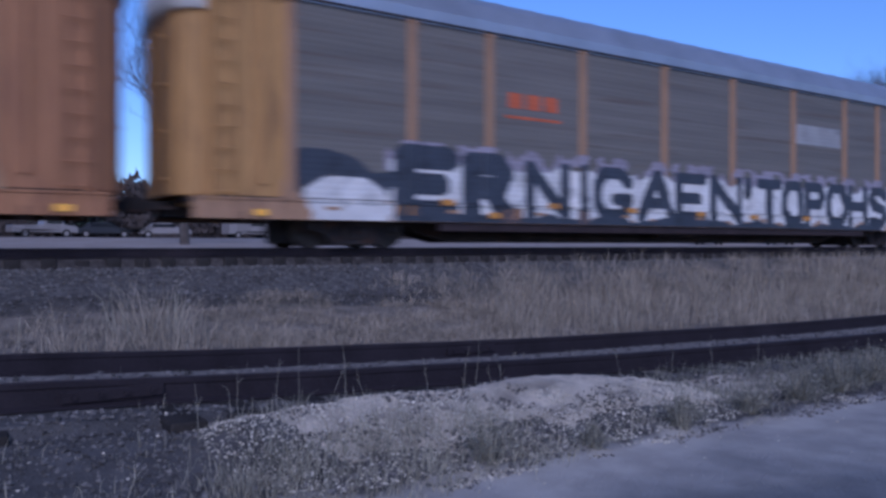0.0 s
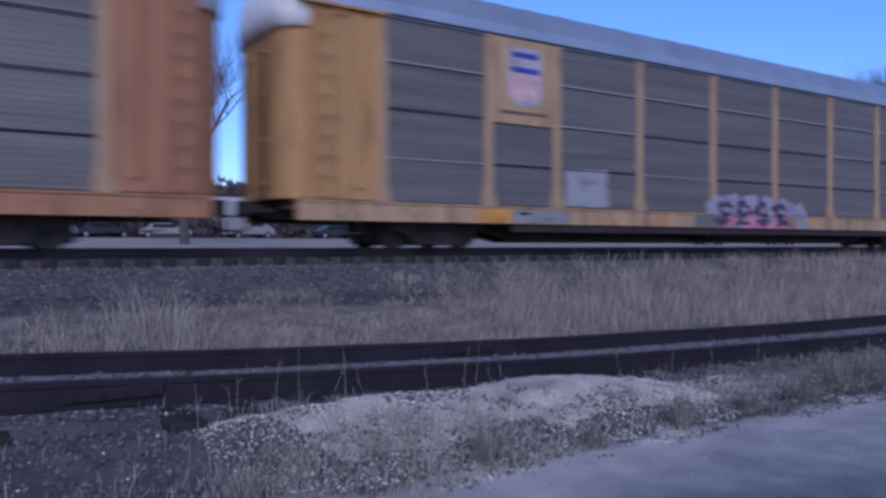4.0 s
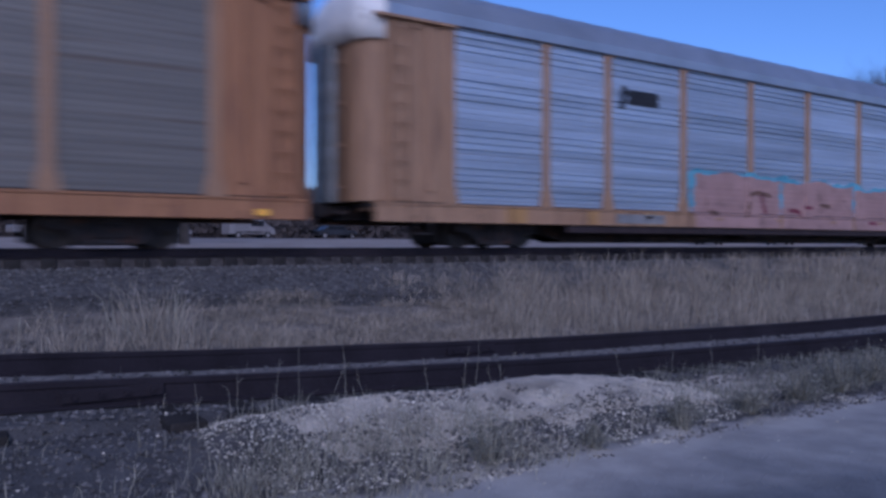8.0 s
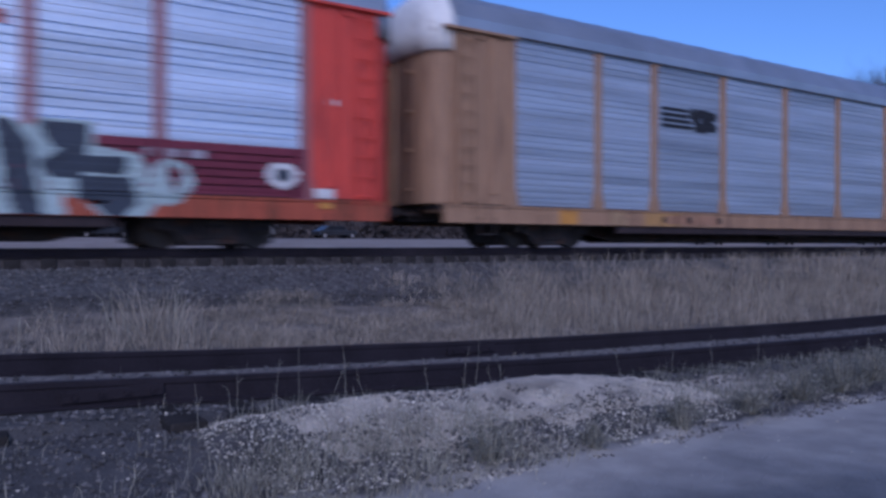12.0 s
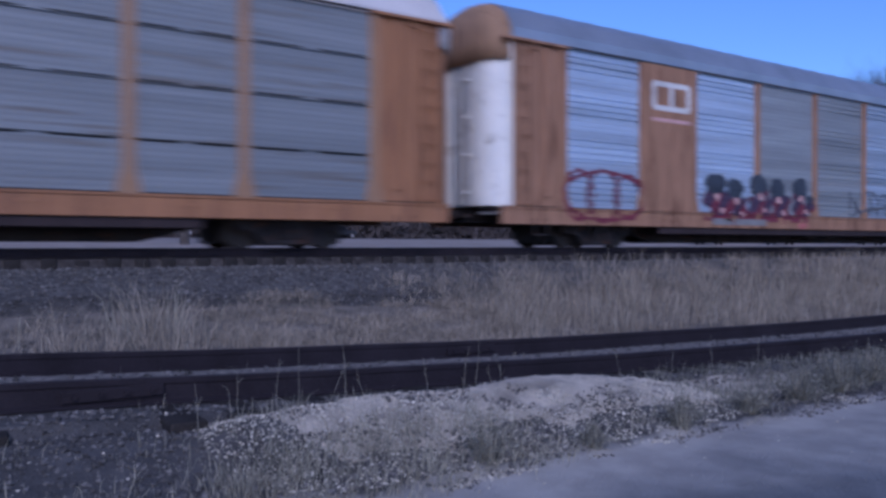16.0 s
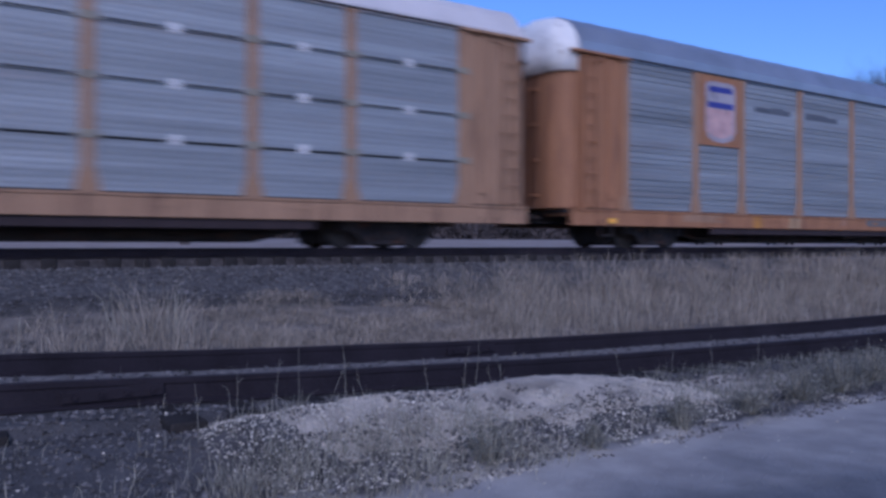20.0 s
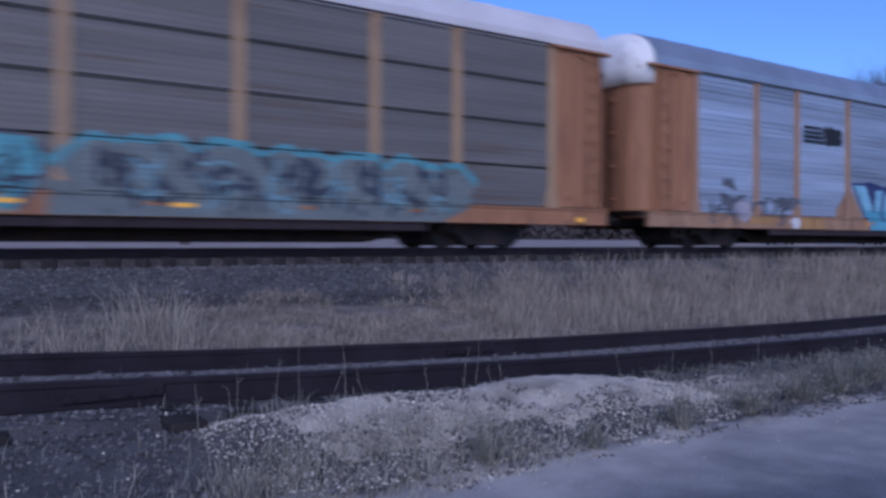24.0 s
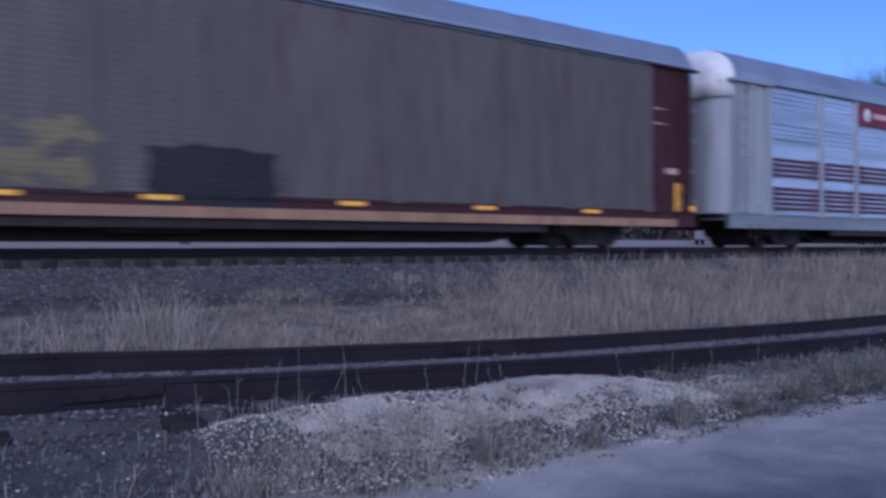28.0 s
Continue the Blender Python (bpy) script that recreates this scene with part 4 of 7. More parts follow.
def weed_bush(x, y, size, height, seed):
    """A rounded bush of thin branching stems with small leaves."""
    rnd = random.Random(seed)
    bush = tagged(new("weed_bush"), "low grey-green weed bush at the gravel edge", "weed", "weed bushes by the road")
    z = ground_z(x, y)
    bush.location = (x, y, z)
    verts, faces, lv, lf = [], [], [], []
    for _ in range(int(80 * size / 0.2)):
        a, tilt = rnd.random() * 6.283, rnd.random() ** 0.7
        p = Vector((math.cos(a) * size * 0.25 * rnd.random(), math.sin(a) * size * 0.25 * rnd.random(), -0.02))
        top = Vector((math.cos(a) * size * tilt, math.sin(a) * size * tilt, height * rnd.uniform(0.4, 1.15) * (1.1 - 0.55 * tilt) + 0.0))
        s = Vector((-math.sin(a), math.cos(a), 0)) * 0.0025
        k = len(verts)
        mid = p.lerp(top, 0.5) + Vector((0, 0, height * 0.12))
        verts += [p - s, p + s, mid + s, mid - s, top]
        faces += [(k, k + 1, k + 2, k + 3), (k + 3, k + 2, k + 4)]
        for _ in range(9):
            q = (mid.lerp(top, rnd.random()) if rnd.random() < 0.65 else p.lerp(mid, rnd.random()))
            d = Vector((rnd.uniform(-1, 1), rnd.uniform(-1, 1), rnd.uniform(-0.2, 1))).normalized() * rnd.uniform(0.012, 0.035)
            e = d.cross(Vector((rnd.uniform(-1, 1), rnd.uniform(-1, 1), rnd.uniform(-1, 1)))).normalized() * 0.004
            k = len(lv)
            lv += [q, q + d * 0.5 + e, q + d, q + d * 0.5 - e]
            lf.append((k, k + 1, k + 2, k + 3))
    link_mesh("woody_base", verts, faces, M_STALK, bush)
    link_mesh("foliage", lv, lf, M_WEED, bush)
    return bush


for i, (x, y, s, h) in enumerate([(2.44, 3.30, 0.19, 0.27), (3.16, 3.25, 0.18, 0.17), (3.94, 3.28, 0.24, 0.25), (4.70, 3.33, 0.25, 0.18), (5.50, 3.45, 0.34, 0.28),
                                  (6.15, 3.52, 0.38, 0.34), (6.9, 3.66, 0.42, 0.36), (7.7, 3.72, 0.42, 0.36), (8.7, 3.8, 0.5, 0.40), (10.2, 3.85, 0.55, 0.40), (12.2, 3.9, 0.6, 0.40)]):
    weed_bush(x, y, s, h, 40 + i)


def tall_stalk(x, y, h, lean, seed):
    """One continuous bent stem with thin side twigs."""
    rnd = random.Random(seed)
    pts, p = [Vector((0, 0, -0.02))], Vector((0, 0, -0.02))
    for i in range(5):
        p = p + Vector((lean * h / 5 * (1 + 0.3 * i) + rnd.uniform(-0.008, 0.008), rnd.uniform(-0.008, 0.008), h / 5))
        pts.append(p)
    verts, faces = [], []
    for i, q in enumerate(pts):
        r = 0.0024 * 0.82 ** i
        verts += [q + Vector((r * math.cos(a * 1.2566), r * math.sin(a * 1.2566), 0)) for a in range(5)]
    for i in range(5):
        faces += [(i * 5 + a, i * 5 + (a + 1) % 5, i * 5 + 5 + (a + 1) % 5, i * 5 + 5 + a) for a in range(5)]
    faces += [(4, 3, 2, 1, 0), (25, 26, 27, 28, 29)]
    stem = link_mesh("dry_stalk", verts, faces, M_STALK)
    stem.location = (x, y, ground_z(x, y))
    for i in (3, 4, 5):
        for _ in range(rnd.choice((0, 1, 1, 2))):
            bm = bmesh.new()
            add_cyl(bm, pts[i], pts[i] + Vector((rnd.uniform(-0.04, 0.04), rnd.uniform(-0.03, 0.03), rnd.uniform(0.02, 0.07))), 0.0013, 0.0008, seg=4)
            part("twig", bm, M_STALK, stem)
    return tagged(stem, "single tall bare weed stalk standing in the gravel", "weed", "dry weed stalks by the siding")


for i, (x, y, h, lean) in enumerate([(1.845, 4.84, 0.36, 0.02), (1.995, 4.84, 0.50, 0.0), (2.33, 4.84, 0.48, -0.03), (2.20, 4.84, 0.32, 0.32), (2.50, 4.86, 0.28, -0.12), (3.03, 4.86, 0.26, -0.10), (3.35, 4.86, 0.38, 0.12), (3.47, 4.86, 0.46, 0.04),
                                     (3.62, 4.86, 0.22, -0.10), (3.71, 4.86, 0.20, 0.0), (1.24, 4.5, 0.36, -0.08), (1.45, 4.42, 0.30, 0.02), (1.41, 4.40, 0.24, -0.1), (5.1, 4.9, 0.3, -0.2), (5.75, 4.9, 0.3, 0.05), (6.39, 4.92, 0.35, -0.05), (7.13, 4.93, 0.34, 0.03)]):
    tall_stalk(x, y, h, lean, 60 + i)


# ---- beyond the main line ----
M_BARK = mat("grey_brown_bark", (0.10, 0.085, 0.075), 0.9, vary=0.3, scale=3, fine=20, bump=0.4)
M_TWIG = mat("bare_twigs", (0.085, 0.07, 0.065), 0.9, vary=0.3, scale=1, fine=8, bump=0)
M_NEEDLE = mat("dark_needles", (0.035, 0.05, 0.03), 0.85, vary=0.4, scale=1.5, fine=9, bump=0)
M_SIDING = mat("dim_house_siding", (0.16, 0.14, 0.13), 0.85, vary=0.15, scale=1, fine=10)
M_SHINGLE = mat("pale_roof_shingles", (0.40, 0.38, 0.37), 0.9, vary=0.2, scale=2, fine=14)
M_GLASS = mat("dark_window_glass", (0.02, 0.022, 0.026), 0.12, vary=0.05, bump=0)
M_CARWHITE = mat("white_car_paint", (0.26, 0.24, 0.235), 0.3, vary=0.04, bump=0)
M_CARGREY = mat("grey_car_paint", (0.05, 0.05, 0.055), 0.3, 0.3, vary=0.04, bump=0)
M_TYRE = mat("black_tyre_rubber", (0.02, 0.02, 0.02), 0.9, vary=0.2)
M_LAMP = mat("orange_lamp_glow", (1.0, 0.46, 0.15), 0.4, vary=0.0, bump=0, emit=9.0)
M_POLE = mat("pale_pole_paint", (0.55, 0.53, 0.50), 0.6, vary=0.15)


def bare_tree(x, y, height, seed, label, spread_=0.55, levels=5):
    rnd = random.Random(seed)
    tree = tagged(new("tree"), label, "tree")
    tree.location = (x, y, ground_z(x, y) - 0.05)
    trunk, crown, twigs = bmesh.new(), [[], []], None

    def strip(p, q, r0, r1, seg=3):
        v, f = crown
        d = (q - p).normalized()
        a = d.orthogonal().normalized()
        b = d.cross(a)
        k = len(v)
        for c, r in ((p, r0), (q, r1)):
            for i in range(seg):
                an = i * 6.283 / seg
                v.append(c + a * (r * math.cos(an)) + b * (r * math.sin(an)))
        for i in range(seg):
            j = (i + 1) % seg
            f.append((k + i, k + j, k + seg + j, k + seg + i))

    def grow(p, d, length, r, level):
        steps = 3
        for i in range(steps):
            d = (d + Vector((rnd.uniform(-0.2, 0.2), rnd.uniform(-0.2, 0.2), rnd.uniform(-0.05, 0.16)))).normalized()
            q = p + d * (length / steps)
            strip(p, q, r, r * 0.8, 5 if level < 2 else 3)
            p, r = q, r * 0.8
            if level < levels and (i or level):
                for _ in range(2 if level < levels - 1 else 3):
                    side = Vector((rnd.uniform(-1, 1), rnd.uniform(-1, 1), rnd.uniform(-0.1, 0.8))).normalized()
                    grow(p, (d * (1 - spread_) + side * spread_).normalized(), length * rnd.uniform(0.5, 0.72), r * 0.62, level + 1)

    top = Vector((rnd.uniform(-0.3, 0.3), rnd.uniform(-0.3, 0.3), height * 0.28))
    add_cyl(trunk, (0, 0, 0), top, height * 0.020, height * 0.014, seg=8)
    part("trunk", trunk, M_BARK, tree)
    for _ in range(4):
        grow(top.copy(), Vector((rnd.uniform(-0.6, 0.6), rnd.uniform(-0.6, 0.6), 1)).normalized(), height * 0.36, height * 0.010, 1)
    v, f = crown
    link_mesh("crown", v, f, M_TWIG, tree)
    return tree


bare_tree(11.9, 46, 14.5, 3, "tall bare leafless tree beyond the main line")
bare_tree(4.4, 92, 11.5, 4, "bare leafless tree beside the street lamp")
bare_tree(82.6, 41, 18.5, 8, "large bare leafless tree rising above the train", 0.45, 6)
bare_tree(86.5, 42, 18.5, 9, "large bare leafless tree rising above the train", 0.45, 6)


def evergreen(x, y, height, radius, seed):
    rnd = random.Random(seed)
    tree = tagged(new("tree"), "dark ragged evergreen tree beyond the main line", "tree")
    tree.location = (x, y, ground_z(x, y) - 0.05)
    bm = bmesh.new()
    add_cyl(bm, (0, 0, 0), (0, 0, height * 0.95), 0.22, 0.03, seg=8)
    part("trunk", bm, M_BARK, tree)
    v, f = [], []
    for _ in range(2600):
        k = rnd.random() ** 0.75
        z = height * (0.08 + 0.92 * (1 - k))
        rr = radius * k * rnd.uniform(0.25, 1.05)
        a = rnd.random() * 6.283
        c = Vector((rr * math.cos(a), rr * math.sin(a), z - 0.18 * rr))
        d = Vector((math.cos(a), math.sin(a), rnd.uniform(-0.6, 0.1))).normalized() * rnd.uniform(0.3, 0.75)
        e = Vector((-math.sin(a), math.cos(a), rnd.uniform(-0.4, 0.4))).normalized() * rnd.uniform(0.08, 0.2)
        n = len(v)
        v += [c - e, c + e, c + d * 0.7 + e * 0.5, c + d, c + d * 0.6 - e * 0.6]
        f.append((n, n + 1, n + 2, n + 3, n + 4))
    link_mesh("crown", v, f, M_NEEDLE, tree)
    return tree


evergreen(10.1, 79, 14.0, 3.6, 5)


def far_woods():
    """A belt of bare brush and small trees far behind the lot."""
    rnd = random.Random(31)
    v, f = [], []
    for _ in range(26000):
        x = rnd.uniform(-20, 60) if rnd.random() < 0.6 else rnd.uniform(-60, 420)
        y = rnd.uniform(100, 118)
        h = 7.5 + 3.5 * nz(x, 0, 0.06, 3.0) + 1.6 * nz(x, y, 0.3, 5.0)
        z = ground_z(x, y) + h * rnd.random() ** 0.8
        d = Vector((rnd.uniform(-1, 1), rnd.uniform(-0.5, 0.5), rnd.uniform(-0.2, 1.2))).normalized() * rnd.uniform(0.5, 1.5)
        e = Vector((rnd.uniform(-1, 1), 0, rnd.uniform(-1, 1))).normalized() * rnd.uniform(0.15, 0.6)
        n = len(v)
        c = Vector((x, y, z))
        v += [c - e, c + e, c + d]
        f.append((n, n + 1, n + 2))
    for _ in range(9000):
        x, y = (rnd.uniform(-20, 60) if rnd.random() < 0.4 else rnd.uniform(-60, 420)), rnd.uniform(104, 112)
        c = Vector((x, y, ground_z(x, y) + 5.0 * rnd.random()))
        n = len(v)
        v += [c + Vector((rnd.uniform(-1, 1), rnd.uniform(-0.5, 0.5), rnd.uniform(-1, 1))) * 1.3 for _ in range(3)]
        f.append((n, n + 1, n + 2))
    for _ in range(12000):
        x, y = rnd.uniform(40, 300), rnd.uniform(94, 99)
        c = Vector((x, y, ground_z(x, y) + 3.2 * rnd.random()))
        n = len(v)
        v += [c + Vector((rnd.uniform(-1, 1), rnd.uniform(-0.5, 0.5), rnd.uniform(-0.8, 0.8))) * 1.4 for _ in range(3)]
        f.append((n, n + 1, n + 2))
    for _ in range(9000):
        x, y = rnd.uniform(-25, 75), rnd.uniform(80.5, 84)
        c = Vector((x, y, ground_z(x, y) + (2.3 + 0.8 * nz(x, 0, 0.25, 2.0)) * rnd.random()))
        n = len(v)
        v += [c + Vector((rnd.uniform(-1, 1), rnd.uniform(-0.5, 0.5), rnd.uniform(-1, 1))) * 0.55 for _ in range(3)]
        f.append((n, n + 1, n + 2))
    return tagged(link_mesh("far_woods", v, f, M_TWIG), "distant dark belt of bare brush and trees", "woods", kind="stuff")


far_woods()


def gable_house(x, y, w, d, wall, ridge, label):
    house = tagged(new("house"), label, "house")
    house.location = (x, y, ground_z(x, y) - 0.1)
    boxes("wall", [(-w / 2, w / 2, -d / 2, d / 2, 0, wall)], M_SIDING, house)
    bm = bmesh.new()
    o = 0.4
    pts = [(-d / 2 - o, wall - 0.1), (0, ridge), (d / 2 + o, wall - 0.1), (d / 2 + o, wall - 0.28), (0, ridge - 0.18), (-d / 2 - o, wall - 0.28)]
    a = [bm.verts.new((-w / 2 - o, p, q)) for p, q in pts]
    b = [bm.verts.new((w / 2 + o, p, q)) for p, q in pts]
    bm.faces.new(a[::-1])
    bm.faces.new(b)
    for i in range(6):
        j = (i + 1) % 6
        bm.faces.new((a[i], a[j], b[j], b[i]))
    part("roof", bm, M_SHINGLE, house, "pale shingled gable roof")
    for s in (-1, 1):
        bm = bmesh.new()
        t = [bm.verts.new((s * (w / 2 - 0.02), p, q)) for p, q in ((-d / 2, wall - 0.05), (d / 2, wall - 0.05), (0, ridge - 0.25))]
        bm.faces.new(t)
        t2 = [bm.verts.new((s * (w / 2 - 0.1), p, q)) for p, q in ((-d / 2, wall - 0.05), (d / 2, wall - 0.05), (0, ridge - 0.25))]
        bm.faces.new(t2[::-1])
        part("gable", bm, M_SIDING, house)
    for wx in (-w * 0.3, w * 0.28):
        win = boxes("window", [(wx - 0.55, wx + 0.55, -d / 2 - 0.03, -d / 2 + 0.02, 1.0, 2.2)], M_GLASS, house)
        boxes("window_frame", [(wx - 0.62, wx - 0.55, -d / 2 - 0.05, -d / 2, 0.95, 2.25), (wx + 0.55, wx + 0.62, -d / 2 - 0.05, -d / 2, 0.95, 2.25),
                               (wx - 0.62, wx + 0.62, -d / 2 - 0.05, -d / 2, 2.2, 2.28)], M_POLE, win)
    boxes("door", [(-0.45, 0.45, -d / 2 - 0.04, -d / 2 + 0.02, 0.05, 2.1)], M_POLE, house)
    return house


gable_house(8.0, 90, 6.2, 6.0, 2.9, 4.6, "small dim house with a pale gable roof")
gable_house(28.6, 88, 11.0, 7.0, 3.0, 5.0, "long dim house with a pale gable roof")
gable_house(-9.8, 86, 9.0, 7.0, 3.0, 5.2, "dim house with a pale gable roof")


def vehicle(kind, x, y, turn, paint, label):
    car = tagged(new(kind), label, kind.replace("_", " "))
    car.matrix_basis = pose(x, y, ground_z(x, y), 0, 0, turn)
    body = [(-2.6, 0.45), (-2.6, 0.95), (-2.55, 1.05), (-0.3, 1.08), (-0.2, 1.05), (0.1, 1.75), (0.4, 1.82), (1.1, 1.80), (1.55, 1.12), (2.5, 1.0), (2.65, 0.75), (2.65, 0.42)]
    if kind == "van":
        body = [(-2.5, 0.45), (-2.5, 1.9), (-2.4, 2.05), (1.0, 2.05), (1.5, 1.5), (2.3, 1.1), (2.5, 0.9), (2.5, 0.45)]
    if kind == "sedan":
        body = [(-2.3, 0.4), (-2.3, 0.85), (-1.7, 0.98), (-1.1, 1.4), (0.4, 1.42), (1.1, 0.98), (2.1, 0.85), (2.3, 0.65), (2.3, 0.4)]
    bm = bmesh.new()
    a = [bm.verts.new((p, -0.92, q)) for p, q in body]
    b = [bm.verts.new((p, 0.92, q)) for p, q in body]
    bm.faces.new(a)
    bm.faces.new(b[::-1])
    for i in range(len(body)):
        j = (i + 1) % len(body)
        bm.faces.new((a[i], b[i], b[j], a[j]))
    bmesh.ops.recalc_face_normals(bm, faces=bm.faces[:])
    bmesh.ops.bevel(bm, geom=bm.edges[:], offset=0.05, segments=1, affect="EDGES")
    part("body", bm, paint, car)
    wx0, wx1, wz0, wz1 = {"pickup_truck": (0.1, 1.3, 1.2, 1.66), "van": (-0.2, 1.2, 1.25, 1.8), "sedan": (-1.2, 0.8, 1.0, 1.32)}[kind]
    for s in (-1, 1):
        boxes("window", [(wx0, wx1, s * 0.915, s * 0.93, wz0, wz1)], M_GLASS, car)
    for wx in (-1.6, 1.65):
        for s in (-1, 1):
            bm = bmesh.new()
            add_cyl(bm, (wx, s * 0.72, 0.36), (wx, s * 0.95, 0.36), 0.36, seg=14)
            w = part("wheel", bm, M_TYRE, car)
            bm = bmesh.new()
            add_cyl(bm, (wx, s * 0.945, 0.36), (wx, s * 0.96, 0.36), 0.2, seg=10)
            part("rim", bm, M_CARWHITE, w)
    return car


vehicle("pickup_truck", 7.2, 74, 12, M_CARWHITE, "white pickup truck parked on the gravel lot")
vehicle("sedan", 12.3, 76, 4, M_CARGREY, "grey sedan parked on the gravel lot")
vehicle("sedan", 17.6, 75, -6, M_CARWHITE, "white sedan parked on the gravel lot")
vehicle("van", 26.0, 76, 8, M_CARWHITE, "white van parked on the gravel lot")
vehicle("sedan", 35.0, 75, 3, M_CARGREY, "grey sedan parked on the gravel lot")
vehicle("van", 59.1, 46, 30, M_CARWHITE, "white van parked at the far end of the lot")
vehicle("pickup_truck", 70.0, 46, 24, M_CARGREY, "grey pickup parked at the far end of the lot")
vehicle("van", 85.7, 45.5, 36, M_CARWHITE, "white van parked at the far end of the lot")


def street_lamp(x, y, h):
    lamp = tagged(new("street_lamp"), "lit orange street lamp on a pale pole", "street lamp")
    lamp.location = (x, y, ground_z(x, y))
    bm = bmesh.new()
    add_cyl(bm, (0, 0, 0), (0, 0, h - 0.5), 0.11, 0.08, seg=10)
    part("pole", bm, M_POLE, lamp)
    bm = bmesh.new()
    for p, q in (((0, 0, h - 0.6), (0.7, -0.1, h - 0.05)), ((0.7, -0.1, h - 0.05), (1.7, -0.2, h))):
        add_cyl(bm, p, q, 0.05, seg=8)
    part("arm", bm, M_POLE, lamp)
    boxes("lamp_head", [(1.5, 2.3, -0.4, 0.0, h - 0.02, h + 0.14)], M_POLE, lamp, bevel=0.03)
    bm = bmesh.new()
    bmesh.ops.create_uvsphere(bm, u_segments=12, v_segments=8, radius=0.46, matrix=Matrix.Translation((1.9, -0.22, h - 0.2)) @ Matrix.Diagonal((1.1, 0.8, 0.75, 1)))
    part("lens", bm, M_LAMP, lamp, "glowing orange lens")
    return lamp


street_lamp(5.2, 85, 6.6)

# litter and marks on the ground
boxes("litter", [(-0.02, 0.02, -0.02, 0.02, 0, 0.07)], M_WHITE, bevel=0.008).location = (3.03, 8.3, ground_z(3.03, 8.3) + 0.01)
tagged(bpy.data.objects["litter"], "small white scrap of litter in the dry grass", "litter")


# ---- paint on the cars: emblems, plates and scrawls that follow the corrugated sides ----
POST_ROWS = [(Z_SILL1, 0.19), (1.10, 0.17), (1.42, 0.085), (Z_EAVE - 0.12, 0.085), (Z_EAVE, 0.13)]


def side_rows(style, z0, z1):
    rows = [(0.565, 1.62), (0.60, 1.62), (0.65, 1.62), (0.70, 1.62), (0.75, 1.62), (0.80, 1.62), (0.85, 1.62), (0.915, 1.62), (0.918, 1.645), (0.966, 1.645)]
    rows += [p for p in PROFILES[style] if p[0] > 0.968]
    fine = [rows[0]]
    for p in rows[1:]:
        n = max(1, round((p[0] - fine[-1][0]) / 0.045))
        a = fine[-1]
        fine += [(a[0] + (p[0] - a[0]) * i / n, a[1] + (p[1] - a[1]) * i / n) for i in range(1, n + 1)]
    return [p for p in fine if z0 <= p[0] <= z1]


def paint(car, style, name, u0, u1, z0, z1, mask, material, label="", lift=0.005, du=0.05, bridge=True):
    """A thin coat of paint on the near side wherever mask(u, z) holds, following sill, posts and corrugations."""
    rows = side_rows(style, z0, z1)
    zs = np.array([p[0] for p in rows])
    os_ = np.array([max(p[1], 1.597) if bridge else p[1] for p in rows])
    us = np.linspace(u0, u1, max(2, int(round((u1 - u0) / du)) + 1))
    out = np.repeat(os_[:, None], len(us), 1)
    half = np.interp(zs, [p[0] for p in POST_ROWS], [p[1] for p in POST_ROWS])
    for e in BAY_EDGES:
        hit = (np.abs(us[None, :] - e) < half[:, None] + 0.065) & (zs[:, None] > 0.96)
        out[hit] = np.maximum(out[hit], 1.657)
    uc, zc = np.meshgrid((us[1:] + us[:-1]) / 2, (zs[1:] + zs[:-1]) / 2)
    keep = mask(uc, zc)
    jj, ii = np.nonzero(keep)
    if not len(jj):
        return None
    n = len(us)
    used, faces = {}, []
    verts = []
    for j, i in zip(jj.tolist(), ii.tolist()):
        f = []
        for a, b in ((j, i), (j, i + 1), (j + 1, i + 1), (j + 1, i)):
            k = a * n + b
            if k not in used:
                used[k] = len(verts)
                verts.append((us[b], -out[a, b] - lift, zs[a]))
            f.append(used[k])
        faces.append(tuple(f))
    return link_mesh(name, verts, faces, material, car, label)


def seg_dist(U, Z, a, b):
    ax, az, bx, bz = a[0], a[1], b[0], b[1]
    dx, dz = bx - ax, bz - az
    t = np.clip(((U - ax) * dx + (Z - az) * dz) / (dx * dx + dz * dz + 1e-9), 0, 1)
    return np.hypot(U - ax - t * dx, Z - az - t * dz)


def strokes(lines, width):
    def f(U, Z):
        d = np.full(U.shape, 9.0)
        for line in lines:
            for a, b in zip(line, line[1:]):
                d = np.minimum(d, seg_dist(U, Z, a, b))
        return d < width
    return f


def blob(cx, cz, rx, rz, wob=0.12, seed=0.0):
    def f(U, Z):
        a = np.arctan2((Z - cz) / rz, (U - cx) / rx)
        r = np.hypot((U - cx) / rx, (Z - cz) / rz)
        return r < 1 + wob * np.sin(3 * a + seed) + wob * 0.6 * np.sin(7 * a + 2.1 * seed)
    return f


def rect(u0, u1, z0, z1, wob=0.0, seed=0.0):
    def f(U, Z):
        w = wob * (np.sin(U * 3.1 + seed) + 0.6 * np.sin(U * 7.7 + 2 * seed))
        v = wob * (np.sin(Z * 9.1 + seed) + 0.6 * np.sin(Z * 21.0 + seed))
        return (U > u0 + v) & (U < u1 - v) & (Z > z0) & (Z < z1 + w)
    return f


def union(*fs):
    def f(U, Z):
        m = fs[0](U, Z)
        for g in fs[1:]:
            m = m | g(U, Z)
        return m
    return f


def minus(a, b):
    return lambda U, Z: a(U, Z) & ~b(U, Z)


def both(a, b):
    return lambda U, Z: a(U, Z) & b(U, Z)


